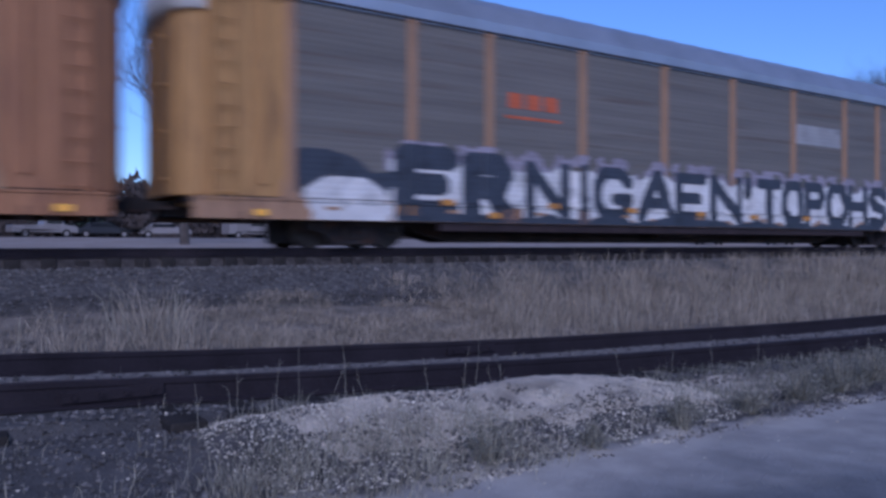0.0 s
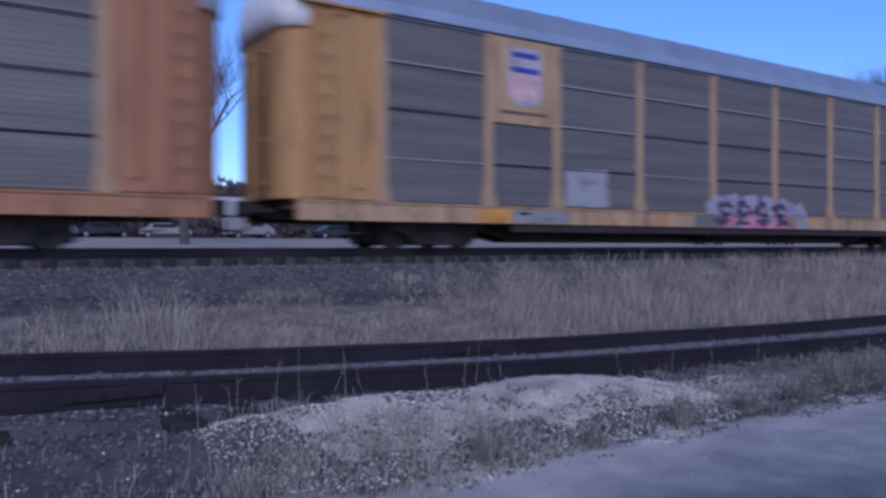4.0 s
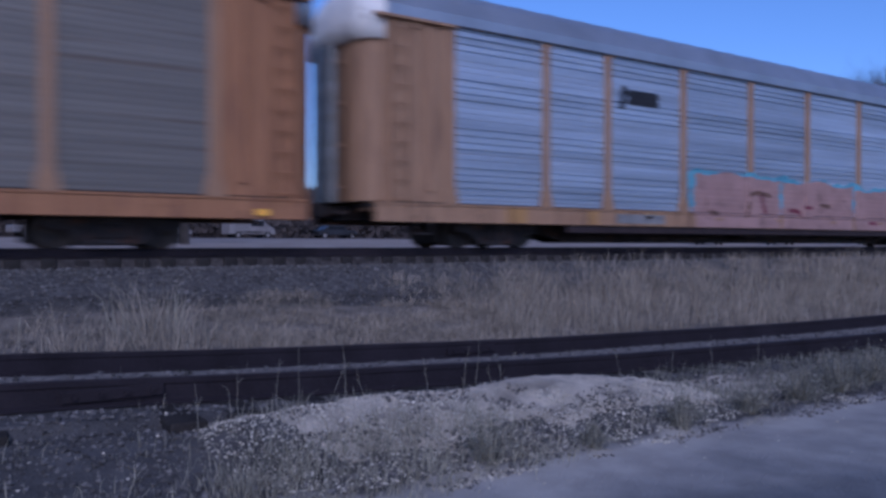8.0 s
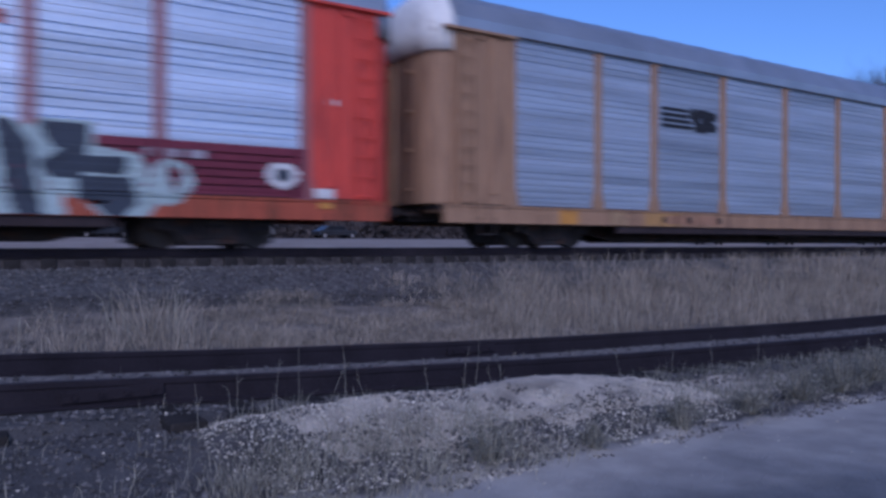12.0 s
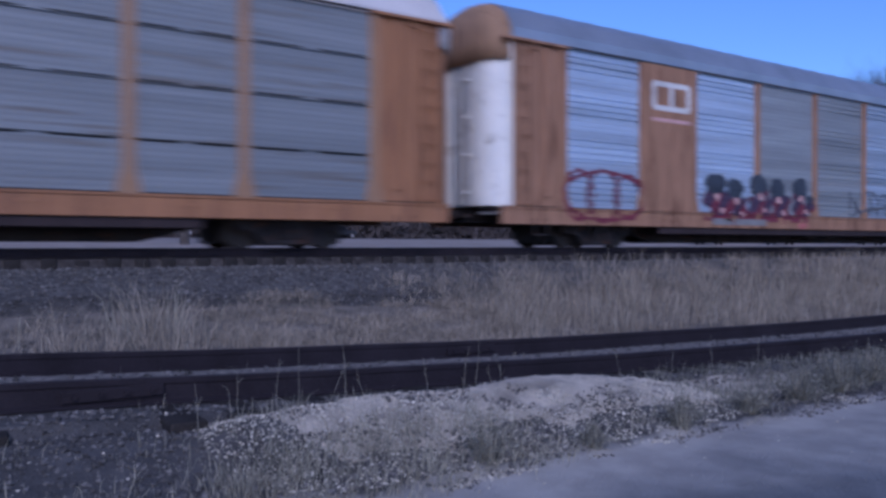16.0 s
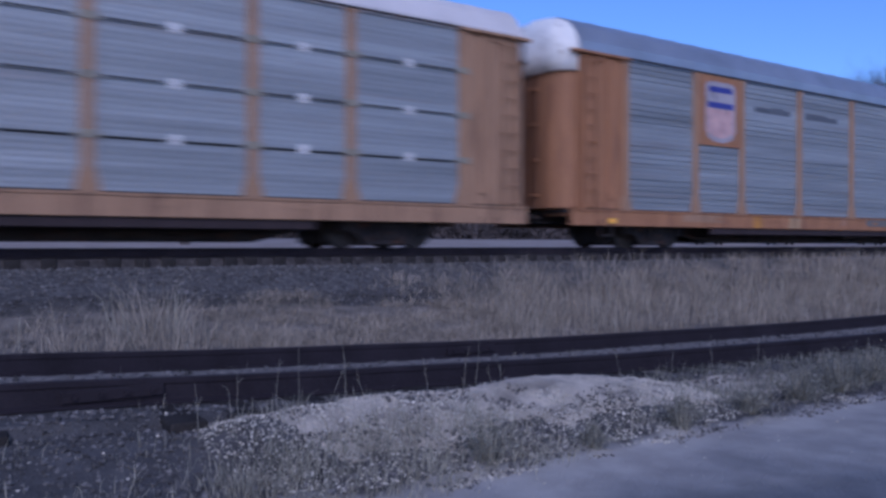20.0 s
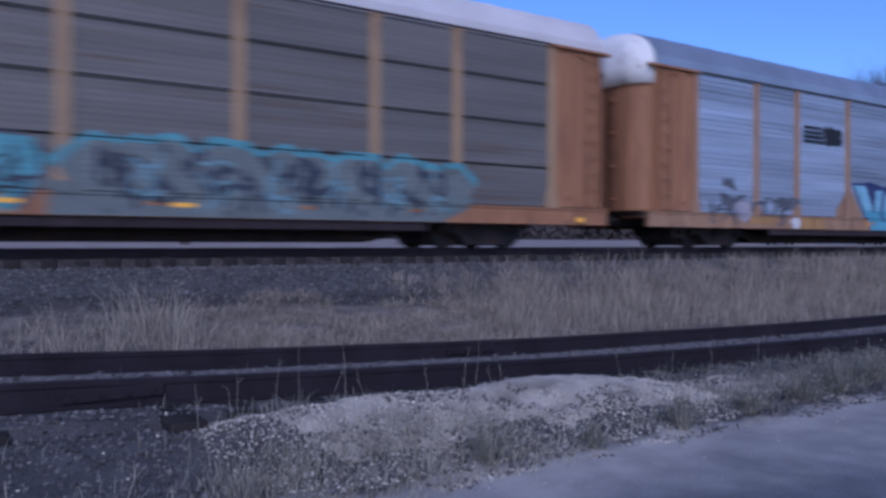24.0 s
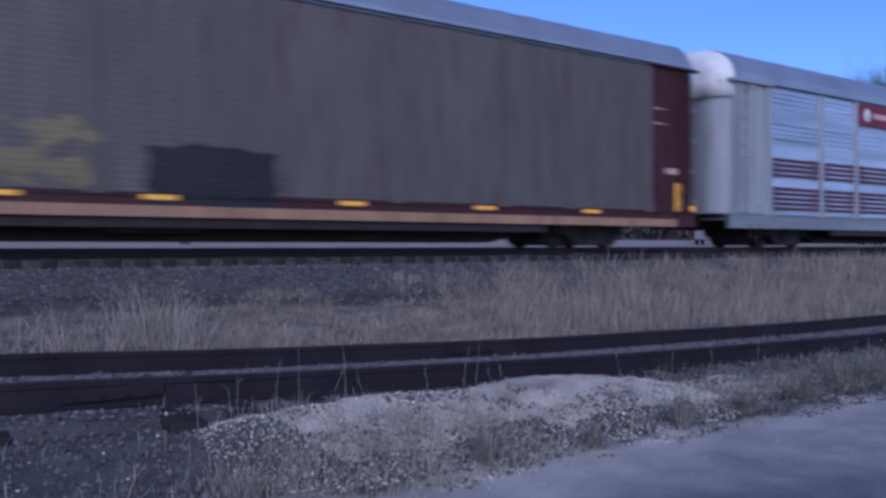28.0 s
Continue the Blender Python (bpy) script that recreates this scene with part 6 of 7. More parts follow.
# eighth car: red lower band, grey-green and black scrawl, cyan bubble, yellow and white scrawl
c, st = CARS[7], style_of(7)
paint(c, st, "red_band", -12.08, 12.08, 0.968, 1.95, lambda U, Z: Z < 1.95, C_MAROON, "dark red lower band of the sides", 0.003, 0.05, False)
paint(c, st, "writing_bar", 4.75, 7.0, 3.6, 3.85, rect(4.75, 7.0, 3.62, 3.85), C_RED, "red bar of unread lettering")
paint(c, st, "writing_shade", 4.75, 6.6, 3.48, 3.58, rect(4.75, 6.6, 3.48, 3.58), C_BLACK, "black bar under the lettering")
inked = [[(3.43, 2.09), (3.67, 2.11), (3.64, 1.44), (3.36, 1.29), (3.31, 1.05), (2.99, 0.99), (3.02, 1.36), (3.34, 1.48)],
         [(3.23, 0.76), (4.14, 0.78), (4.14, 0.58), (3.23, 0.57)],
         [(3.89, 1.96), (4.14, 1.96), (4.28, 1.42), (4.37, 1.04), (4.03, 0.99), (3.69, 1.12), (3.45, 1.36), (3.69, 1.39), (4.03, 1.28)],
         [(4.62, 2.01), (4.79, 1.98), (5.09, 1.74), (5.85, 1.59), (5.78, 1.49), (5.44, 1.38), (5.49, 1.14), (5.49, 0.91), (4.85, 0.87), (4.55, 0.57), (4.61, 0.99), (4.97, 1.06), (5.03, 1.23), (4.85, 1.5)],
         [(4.49, 1.43), (4.73, 1.52), (4.8, 1.28), (4.49, 1.3)]]
inked += [[(5.74, 2.13), (5.91, 2.1), (6.24, 1.93), (6.71, 1.84), (6.64, 1.42), (5.98, 1.18), (5.74, 1.35), (6.37, 1.58), (5.74, 1.61)],
          [(5.74, 1.03), (6.11, 1.04), (6.64, 0.94), (6.64, 0.57), (6.24, 0.6), (5.85, 0.74)],
          [(6.85, 2.05), (7.03, 2.04), (7.27, 1.69), (7.34, 1.08), (7.46, 0.57), (7.13, 0.56), (6.99, 1.07), (6.92, 1.55)],
          [(7.51, 2.07), (8.15, 2.05), (8.12, 1.61), (8.04, 1.23), (7.63, 1.24), (7.49, 1.39), (7.85, 1.66), (7.63, 1.77)],
          [(8.1, 1.51), (8.76, 1.54), (8.72, 1.32), (8.15, 1.34)], [(8.07, 1.17), (8.84, 1.2), (8.92, 0.82), (8.69, 0.57), (8.53, 0.59), (8.3, 0.8), (8.07, 0.88)]]
ground_shape = [(2.89, 0.93), (2.96, 1.56), (3.36, 2.11), (3.8, 2.17), (4.14, 2.07), (4.67, 2.16), (5.03, 1.79), (5.65, 1.72), (5.72, 2.18), (6.11, 2.15), (6.64, 1.89), (6.85, 2.17), (7.27, 1.99), (7.49, 2.16), (8.3, 2.15), (8.3, 1.74), (9.0, 1.65), (9.24, 1.21), (9.49, 1.03), (9.16, 0.565), (2.94, 0.565)]
bare = poly([(7.78, 0.91), (8.07, 0.83), (8.4, 0.56), (7.85, 0.56)], [(5.25, 1.9), (5.5, 1.78), (5.6, 1.66), (5.2, 1.72)])
shadow = union(*[rect(a, b, z0, z1) for a, b, z0, z1 in ((3.0, 3.5, 1.55, 1.75), (3.6, 3.85, 0.85, 0.95), (4.2, 4.55, 1.1, 1.3), (6.0, 6.5, 1.05, 1.15))])
paint(c, st, "graffiti_ground", 2.6, 9.8, 0.565, 2.3, minus(poly(ground_shape), bare), C_MINT, "pale grey-green sprayed outline", 0.007, 0.04)
paint(c, st, "graffiti_shade", 2.6, 9.8, 0.565, 2.3, both(minus(poly(ground_shape), bare), shadow), C_SMOKE, "smoky sprayed shading", 0.009, 0.04)
paint(c, st, "graffiti_letters", 2.6, 9.8, 0.565, 2.25, both(grown(inked, 0.05), poly(ground_shape)), C_INK, "dark blue-black sprayed letter shapes", 0.012, 0.04)
paint(c, st, "graffiti_tail", 9.1, 10.0, 0.6, 1.8, minus(blob(9.55, 1.2, 0.36, 0.42, 0.06, 1.0), blob(9.6, 1.28, 0.14, 0.2, 0.1)), C_MINT, "pale grey-green sprayed loop", 0.008)
paint(c, st, "small_tag", 9.0, 10.5, 1.55, 1.9, both(rect(9.1, 10.25, 1.62, 1.80, 0.02), lambda U, Z: np.sin(U * 14.0) > -0.6), C_LILAC, "row of pale unread letters", 0.008)
paint(c, st, "bare_sill", 1.9, 2.9, 0.565, 0.96, rect(1.95, 2.85, 0.565, 0.95), P_RUST_RED, "")
bubbles = union(*[blob(u, 1.38, r, 0.86, 0.03, u) for u, r in ((-4.85, 0.8), (-3.6, 0.78), (-2.35, 0.8), (-1.15, 0.78), (-0.05, 0.8), (1.1, 0.9))] + [rect(-5.2, 0.9, 0.565, 2.1, 0.05)])
paint(c, st, "graffiti_bubble", -5.9, 2.1, 0.565, 2.3, both(bubbles, lambda U, Z: Z > 1.42 + 0.05 * np.sin(U * 5.0)), C_SKY, "pale cyan sprayed tops of the bubble letters", 0.007)
paint(c, st, "graffiti_bubble", -5.9, 2.1, 0.565, 2.3, both(bubbles, lambda U, Z: Z <= 1.42 + 0.05 * np.sin(U * 5.0)), C_CYAN, "deeper cyan sprayed feet of the bubble letters", 0.007)
cores = [[(-0.07, 2.11), (0.1, 2.12), (0.07, 1.51), (-0.09, 1.5)], [(0.41, 1.72), (0.78, 1.7), (0.87, 1.54), (0.65, 1.48)], [(1.23, 1.73), (1.46, 1.72), (1.5, 1.13), (1.29, 1.12)],
         [(0.74, 1.2), (0.91, 1.25), (1.0, 1.02), (0.78, 1.03)], [(0.15, 1.21), (0.32, 1.22), (0.37, 0.99), (0.2, 0.98)], [(0.56, 2.13), (0.87, 2.0), (1.18, 2.28), (0.91, 2.19)], [(0.01, 0.65), (0.3, 0.8), (0.47, 0.65), (0.6, 0.57), (0.22, 0.57)]]
cores += [[(u, 1.95), (u + 0.2, 1.95), (u + 0.16, 1.2), (u + 0.02, 1.2)] for u in (-1.35, -2.5, -3.75, -4.7)] + [[(u, 0.8), (u + 0.4, 0.75), (u + 0.25, 0.57), (u + 0.05, 0.57)] for u in (-1.0, -2.2, -3.3, -4.4)]
paint(c, st, "graffiti_detail", -5.6, 1.9, 0.57, 2.3, poly(*cores), C_NAVY, "navy sprayed gaps between the bubbles", 0.012, 0.04)
gold = [[(-12.01, 1.11), (-11.22, 1.93), (-10.49, 1.91), (-10.54, 1.18)], [(-10.38, 1.83), (-9.35, 1.87), (-9.34, 1.14), (-10.43, 1.15)], [(-9.11, 1.88), (-8.26, 1.88), (-8.2, 1.15), (-9.17, 1.15)], [(-8.08, 1.84), (-7.19, 1.82), (-6.27, 1.14), (-8.08, 1.14)]]
pale = [[(-12.0, 1.13), (-11.35, 0.96), (-11.3, 0.63), (-11.57, 0.59)], [(-10.95, 1.07), (-10.4, 1.08), (-10.54, 0.72), (-10.2, 0.61), (-9.75, 1.03), (-9.34, 1.07), (-9.34, 0.57), (-10.95, 0.57)],
        [(-9.22, 1.07), (-7.89, 1.11), (-7.73, 0.57), (-9.22, 0.57)], [(-7.64, 1.08), (-6.6, 1.06), (-5.72, 0.83), (-6.93, 0.78), (-6.99, 0.57), (-7.63, 0.57)]]
holes = [[(-11.46, 1.25), (-11.03, 1.27), (-11.09, 1.0), (-11.36, 0.99)], [(-10.32, 0.98), (-9.86, 0.99), (-10.09, 0.71)], [(-8.99, 0.94), (-8.38, 0.95), (-8.5, 0.74), (-8.93, 0.76)], [(-10.0, 1.55), (-9.7, 1.55), (-9.75, 1.35), (-9.95, 1.35)], [(-8.8, 1.6), (-8.55, 1.6), (-8.6, 1.35), (-8.8, 1.35)], [(-7.6, 1.55), (-7.3, 1.5), (-7.4, 1.35), (-7.6, 1.35)]]
paint(c, st, "graffiti_shade", -12.1, -5.5, 0.565, 2.2, grown(gold + pale, 0.14), C_NAVY, "navy sprayed border", 0.006)
paint(c, st, "graffiti_fill", -12.1, -6.0, 1.05, 2.0, minus(poly(*gold), poly(*holes)), C_GOLD, "dull gold sprayed letter shapes", 0.010)
paint(c, st, "graffiti_letters", -12.1, -5.5, 0.565, 1.3, minus(poly(*pale), poly(*holes)), C_LILAC, "white sprayed letter shapes", 0.010)
paint(c, st, "small_tag", 11.2, 12.08, 1.0, 1.8, minus(blob(11.62, 1.41, 0.33, 0.26, 0.04), blob(11.64, 1.40, 0.14, 0.14, 0.04)), C_WHITE, "white sprayed ring", 0.010)
paint(c, st, "small_tag", 11.4, 12.08, 1.2, 1.6, blob(11.64, 1.40, 0.14, 0.14, 0.04), C_INK, "dark centre of the ring", 0.010)
plate(c, "sticker", 12.30, 12.72, 0.88, 1.18, C_WHITE, "torn white sticker", 1.612)
plate(c, "sticker", 12.38, 12.66, 0.78, 0.90, P_AMBER, "yellowed strip under the sticker", 1.650)
plate(c, "white_mark", 12.55, 12.80, 2.86, 2.98, C_WHITE, "small white mark", 1.612)

# ninth car: solid brown bays with white emblem, mixed panels, red and black figures
c, st = CARS[8], style_of(8)
for i in (1, 7):
    plate(c, "solid_panel", BAY_EDGES[i] - 0.03, BAY_EDGES[i + 1] + 0.03, 0.97, Z_EAVE - 0.01, P_BROWN, "solid brown painted panel", 1.664, 0.06)
for k, (u0, u1, z0, z1) in enumerate(((-9.0, -7.55, 4.30, 4.44), (-9.0, -7.55, 3.66, 3.80), (-9.05, -8.88, 3.74, 4.36), (-7.67, -7.50, 3.74, 4.36), (-8.36, -8.20, 3.80, 4.30))):
    flat(c, "emblem_stroke", [(u0, z0), (u0, z1), (u1, z1), (u1, z0)], C_WHITE, "white bar of an emblem", 1.670 + 0.002 * (k > 1))
flat(c, "writing_bar", [(-9.05, 3.36), (-9.05, 3.46), (-7.5, 3.46), (-7.5, 3.36)], C_ROSE, "pale line of unread writing", 1.670)
flat(c, "pale_patch", [(7.45, 1.75), (7.45, 1.92), (8.7, 1.92), (8.7, 1.75)], C_WHITE, "white strip of unread writing", 1.670)
ring = [[(cu + ru * math.cos(a * 0.42), 1.30 + rz * math.sin(a * 0.42)) for a in range(16)] for cu, ru, rz in ((-11.6, 0.5, 0.62), (-10.75, 0.55, 0.66), (-9.85, 0.5, 0.58), (-10.7, 1.45, 0.62))]
paint(c, st, "graffiti_outline", -12.3, -9.38, 0.6, 2.1, strokes(ring, 0.042), C_MAROON, "dark red sprayed bubble outline", 0.009)
spots = ((-6.34, 1.80, 0.46), (-5.45, 1.70, 0.38), (-4.37, 1.86, 0.42), (-3.42, 1.78, 0.38), (-2.25, 1.86, 0.40))
heads = union(*[blob(u, z, r, 0.30, 0.08, u) for u, z, r in spots] + [blob(-1.75, 1.5, 0.18, 0.14, 0.1)])
torsos = union(*[blob(u + 0.12, z - 0.55, r + 0.16, 0.42, 0.16, 2 * u) for u, z, r in spots])
flecks = union(*[blob(u + 0.05, z - 0.36, 0.13, 0.10, 0.2, u) for u, z, r in spots] + [blob(u + 0.3, z - 0.75, 0.10, 0.07, 0.2, u) for u, z, r in spots])
paint(c, st, "graffiti_fill", -7.4, -1.3, 0.58, 1.75, both(union(torsos, rect(-6.9, -1.8, 0.75, 1.10, 0.08)), lambda U, Z: np.sin(U * 6.0 + Z * 7.0) + np.sin(U * 11.0 - Z * 4.0) > -1.1), C_MAROON, "maroon sprayed figure bodies", 0.008)
paint(c, st, "graffiti_shade", -7.4, -1.3, 0.9, 1.8, both(torsos, lambda U, Z: np.sin(U * 9.0 - Z * 6.0) + (Z - 1.15) * 2.0 > 0.1), C_PURPLE, "dark sprayed shading of the figures", 0.011)
paint(c, st, "graffiti_letters", -7.25, -1.2, 0.97, 2.25, heads, C_INK, "black sprayed round tops", 0.014)
paint(c, st, "graffiti_detail", -7.25, -1.2, 0.75, 1.8, flecks, C_ROSE, "pale pink sprayed flecks", 0.017)
paint(c, st, "graffiti_detail", -2.5, -1.7, 0.565, 0.8, blob(-2.12, 0.66, 0.26, 0.09), C_RED, "red sprayed foot on the sill", 0.008)
paint(c, st, "graffiti_outline", -1.0, 6.8, 1.0, 1.9, strokes(wild(0.6, 6.8, 1.05, 1.85, 1.1, 21), 0.035), C_SMOKE, "thin dark sprayed outline letters", 0.009)
paint(c, st, "graffiti_outline", 9.5, 12.0, 1.0, 1.9, strokes(wild(9.5, 12.0, 1.05, 1.8, 1.1, 22), 0.035), C_SMOKE, "thin dark sprayed outline letters", 0.009)
plate(c, "sill_plate", -6.5, -5.6, 0.64, 0.82, C_GREY, "grey sill plate", 1.632)
plate(c, "sill_plate", -5.5, -4.0, 0.64, 0.82, C_GREY, "grey sill plate", 1.632)

# tenth car
c, st = CARS[9], style_of(9)
dark_emblem(c, st, -6.95, -4.75, 3.36, 3.92, board=C_WHITE)
# eleventh car
c, st = CARS[10], style_of(10)
shield(c, big=True, note=False)
paint(c, st, "writing_bar", -7.0, -4.6, 3.98, 4.3, rect(-6.7, -4.9, 4.02, 4.2, 0.02), C_SMOKE, "dark bar of unread lettering")
paint(c, st, "writing_bar", -4.2, -1.7, 3.98, 4.3, rect(-4.1, -2.3, 4.02, 4.2, 0.02), C_SMOKE, "dark bar of unread lettering")
# twelfth car: pale tabs on the seams
c, st = CARS[11], style_of(11)
for i in range(9):
    m = (BAY_EDGES[i] + BAY_EDGES[i + 1]) / 2
    for z in (1.93, 2.93, 3.93):
        plate(c, "seam_tab", m - 0.09, m + 0.09, z - 0.08, z + 0.10, C_WHITE, "white seam tab", 1.612)
for u in BAY_EDGES[1:]:
    for z in (1.93, 2.93, 3.93):
        plate(c, "post_tab", u - 0.16, u + 0.16, z - 0.06, z + 0.08, C_PALE, "pale patch across the post", 1.664)
# thirteenth car: dark emblem, teal scrawl
c, st = CARS[12], style_of(12)
dark_emblem(c, st, -6.9, -4.8, 3.3, 3.85)
vee = [[(-4.01, 2.06), (-3.31, 2.06), (-2.75, 1.19), (-2.67, 1.93), (-2.2, 1.92), (-2.36, 1.12), (-2.14, 0.57), (-2.93, 0.57)], [(-2.05, 1.79), (-1.61, 2.07), (-1.28, 1.83), (-1.27, 1.15), (-1.5, 0.57), (-2.1, 0.57), (-2.2, 1.12)],
       [(-1.14, 2.0), (-0.71, 2.06), (-0.54, 1.34), (-0.13, 2.01), (0.34, 1.98), (0.16, 1.18), (0.05, 0.57), (-0.33, 0.57), (-0.48, 0.91), (-0.75, 0.57), (-1.22, 0.57)]]
back = [(-4.18, 2.13), (-2.93, 2.2), (-2.15, 2.09), (0.1, 2.2), (1.32, 1.93), (1.01, 1.38), (0.6, 0.7), (-3.0, 0.57)]
paint(c, st, "graffiti_patch", -5.3, -2.9, 0.565, 2.2, poly([(-5.12, 1.17), (-4.3, 2.02), (-3.18, 0.61), (-5.12, 0.89)]), P_TAN, "tan overpainted wedge")
paint(c, st, "graffiti_shade", -4.4, 1.5, 0.565, 2.3, both(poly(back), lambda U, Z: (Z > 1.55) | (U < 0.45)), C_NAVY, "dark navy sprayed shadow", 0.007)
paint(c, st, "graffiti_letters", -4.2, 0.6, 0.565, 2.15, both(minus(poly(*vee), blob(-1.62, 1.45, 0.12, 0.2)), lambda U, Z: Z > 1.25), C_SKY, "pale cyan sprayed letter tops", 0.011, 0.04)
paint(c, st, "graffiti_letters", -4.2, 0.6, 0.565, 2.15, both(union(poly(*vee), rect(-3.0, 0.0, 0.565, 0.85)), lambda U, Z: Z <= 1.25), C_CYAN, "cyan sprayed letter feet", 0.011, 0.04)
paint(c, st, "white_spot", -7.8, -6.9, 0.565, 0.96, blob(-7.35, 0.74, 0.26, 0.19), C_WHITE, "white sprayed spot on the sill", 0.008)
paint(c, st, "brown_smear", -11.4, -9.5, 0.97, 2.3, both(blob(-10.65, 1.45, 0.34, 0.6, 0.1), lambda U, Z: np.sin(Z * 11.0 + U * 3.0) > -0.3), C_SMOKE, "brown smeared figure", 0.006)
paint(c, st, "brown_smear", -8.6, -7.0, 1.1, 1.7, blob(-7.8, 1.35, 0.55, 0.2, 0.2), C_SMOKE, "dark smudge", 0.006)
rl = wild(4.3, 8.5, 0.6, 1.8, 1.1, 27)
paint(c, st, "graffiti_ground", 4.0, 9.0, 0.565, 2.0, strokes(rl, 0.09), C_WHITE, "white sprayed letter shapes", 0.007)
paint(c, st, "small_tag", -11.6, -7.6, 0.62, 1.8, strokes(wild(-11.4, -8.0, 0.7, 1.5, 1.1, 28), 0.035), C_SMOKE, "thin dark scribbles", 0.008)
paint(c, st, "pale_patch", -10.4, -9.6, 0.7, 1.4, blob(-9.94, 1.08, 0.42, 0.30), C_LILAC, "small white sprayed dome", 0.010)
# fourteenth car: white burst, green to teal scrawl
c, st = CARS[13], style_of(13)
shield(c, small=True, panel=P_YELLOW)
burst = both(blob(-10.9, 1.35, 0.80, 0.72, 0.16, 1.0), lambda U, Z: np.sin(Z * 15 + 2.2 * np.sin(U * 3.1 + Z) + U * 1.5) + 0.8 * np.sin(U * 9.0 - Z * 5.0) + 0.5 * np.sin(U * 17.0 + Z * 13.0) > -0.5)
paint(c, st, "graffiti_burst", -12.0, -9.6, 0.565, 2.2, union(burst, strokes([[(-11.6, 1.95), (-10.3, 2.0)], [(-11.3, 0.62), (-10.4, 0.7)]], 0.05)), C_SMUDGE, "white sprayed burst")
green = [(-5.62, 1.35), (-5.5, 1.5), (-5.16, 1.75), (-4.9, 1.95), (-4.39, 1.92), (-4.1, 2.0), (-3.36, 1.87), (-2.9, 1.95), (-1.77, 1.87), (-1.22, 1.82), (-1.22, 0.7), (-2.01, 0.6), (-3.2, 0.63), (-4.29, 0.57), (-5.07, 0.89), (-5.6, 0.95), (-5.53, 1.1)]
teal = [(-1.28, 1.95), (-0.64, 2.03), (-0.2, 1.85), (0.3, 1.85), (1.01, 1.83), (1.31, 1.48), (0.94, 0.97), (0.7, 0.6), (0.03, 0.8), (-1.28, 0.7)]
holes = [[(-4.88, 1.21), (-4.73, 1.44), (-4.56, 1.36), (-4.54, 1.01), (-4.73, 0.95)], [(-3.87, 1.76), (-3.63, 1.79), (-3.6, 1.59), (-3.8, 1.55)], [(-3.15, 1.68), (-2.59, 1.62), (-2.65, 1.51), (-3.04, 1.51)],
         [(-3.38, 1.39), (-2.7, 1.34), (-2.73, 1.25), (-3.31, 1.27)], [(-3.94, 1.08), (-3.78, 1.26), (-3.63, 1.27), (-3.73, 1.09)], [(-2.3, 1.35), (-1.65, 1.36), (-1.71, 1.11), (-2.01, 1.16)], [(-1.89, 1.64), (-1.59, 1.68), (-1.55, 1.55), (-1.83, 1.53)]]
holes += [[(-3.68, 0.73), (-3.25, 0.78), (-2.48, 0.74), (-3.26, 0.65)], [(-1.71, 0.84), (-1.3, 0.83), (-1.4, 0.72), (-1.67, 0.73)], [(-4.34, 1.88), (-4.24, 1.85), (-3.99, 1.43), (-4.12, 1.33)], [(-5.2, 1.45), (-4.95, 1.62), (-4.85, 1.55), (-5.1, 1.36)],
          [(-1.22, 1.61), (-0.96, 1.65), (-0.84, 1.54), (-1.15, 1.5)], [(-0.77, 1.55), (-0.58, 1.45), (-0.64, 1.21), (-0.77, 1.32)], [(-0.58, 1.65), (-0.11, 1.65), (0.03, 1.54), (-0.24, 1.55)], [(1.01, 1.89), (1.23, 1.72), (1.19, 1.53), (1.04, 1.65)], [(0.8, 1.11), (1.23, 1.29), (1.19, 1.1)], [(0.1, 1.3), (0.5, 1.35), (0.45, 1.1), (0.2, 1.15)]]
g3 = wild(2.0, 9.0, 0.7, 1.8, 0.62, 35)
thin = strokes(wild(-5.5, 1.2, 0.7, 1.9, 0.7, 33), 0.035)
sill_gap = poly([(-5.25, 0.96), (-4.29, 0.96), (-4.39, 0.565), (-5.16, 0.565)])
mass = union(*[blob(2.3 + 0.95 * k, 1.22, 0.85, 0.68 - 0.02 * k, 0.08, 1.7 * k) for k in range(8)] + [rect(1.2, 9.0, 0.56, 1.2, 0.05)])
crown = union(*[blob(2.3 + 0.95 * k, 1.32, 0.92, 0.72 - 0.02 * k, 0.10, 1.7 * k) for k in range(8)])
paint(c, st, "graffiti_shade", -6.2, 1.6, 0.6, 2.25, both(grown([green, teal], 0.09), lambda U, Z: np.sin(U * 5.0 + Z * 3.0) > -0.5), C_SMOKE, "smoky sprayed edge", 0.004)
paint(c, st, "graffiti_letters", -6.2, -0.9, 0.565, 2.1, minus(minus(poly(green), poly(*holes)), union(thin, sill_gap)), C_GREEN, "pale green sprayed letter shapes", 0.010, 0.04)
paint(c, st, "graffiti_letters", -1.4, 1.5, 0.565, 2.1, minus(minus(poly(teal), poly(*holes)), thin), C_TEAL, "teal sprayed letter shapes", 0.010, 0.04)
paint(c, st, "graffiti_ground", -6.0, 1.5, 0.565, 2.1, minus(both(union(poly(green), poly(teal)), union(poly(*holes), thin)), sill_gap), C_INK, "dark gaps between the sprayed letters", 0.007, 0.04)
paint(c, st, "graffiti_rim", 1.2, 10.0, 0.97, 2.2, minus(crown, mass), C_TEAL, "teal sprayed rim", 0.006)
paint(c, st, "graffiti_ground", 1.2, 10.0, 0.565, 2.1, mass, C_SLATE, "grey-green sprayed ground", 0.008)
paint(c, st, "graffiti_letters", 1.6, 9.6, 0.6, 2.0, both(strokes(g3, 0.055), lambda U, Z: np.sin(U * 3.7 + Z * 4) > -0.6), C_INK, "dark interlaced sprayed letter shapes", 0.012)
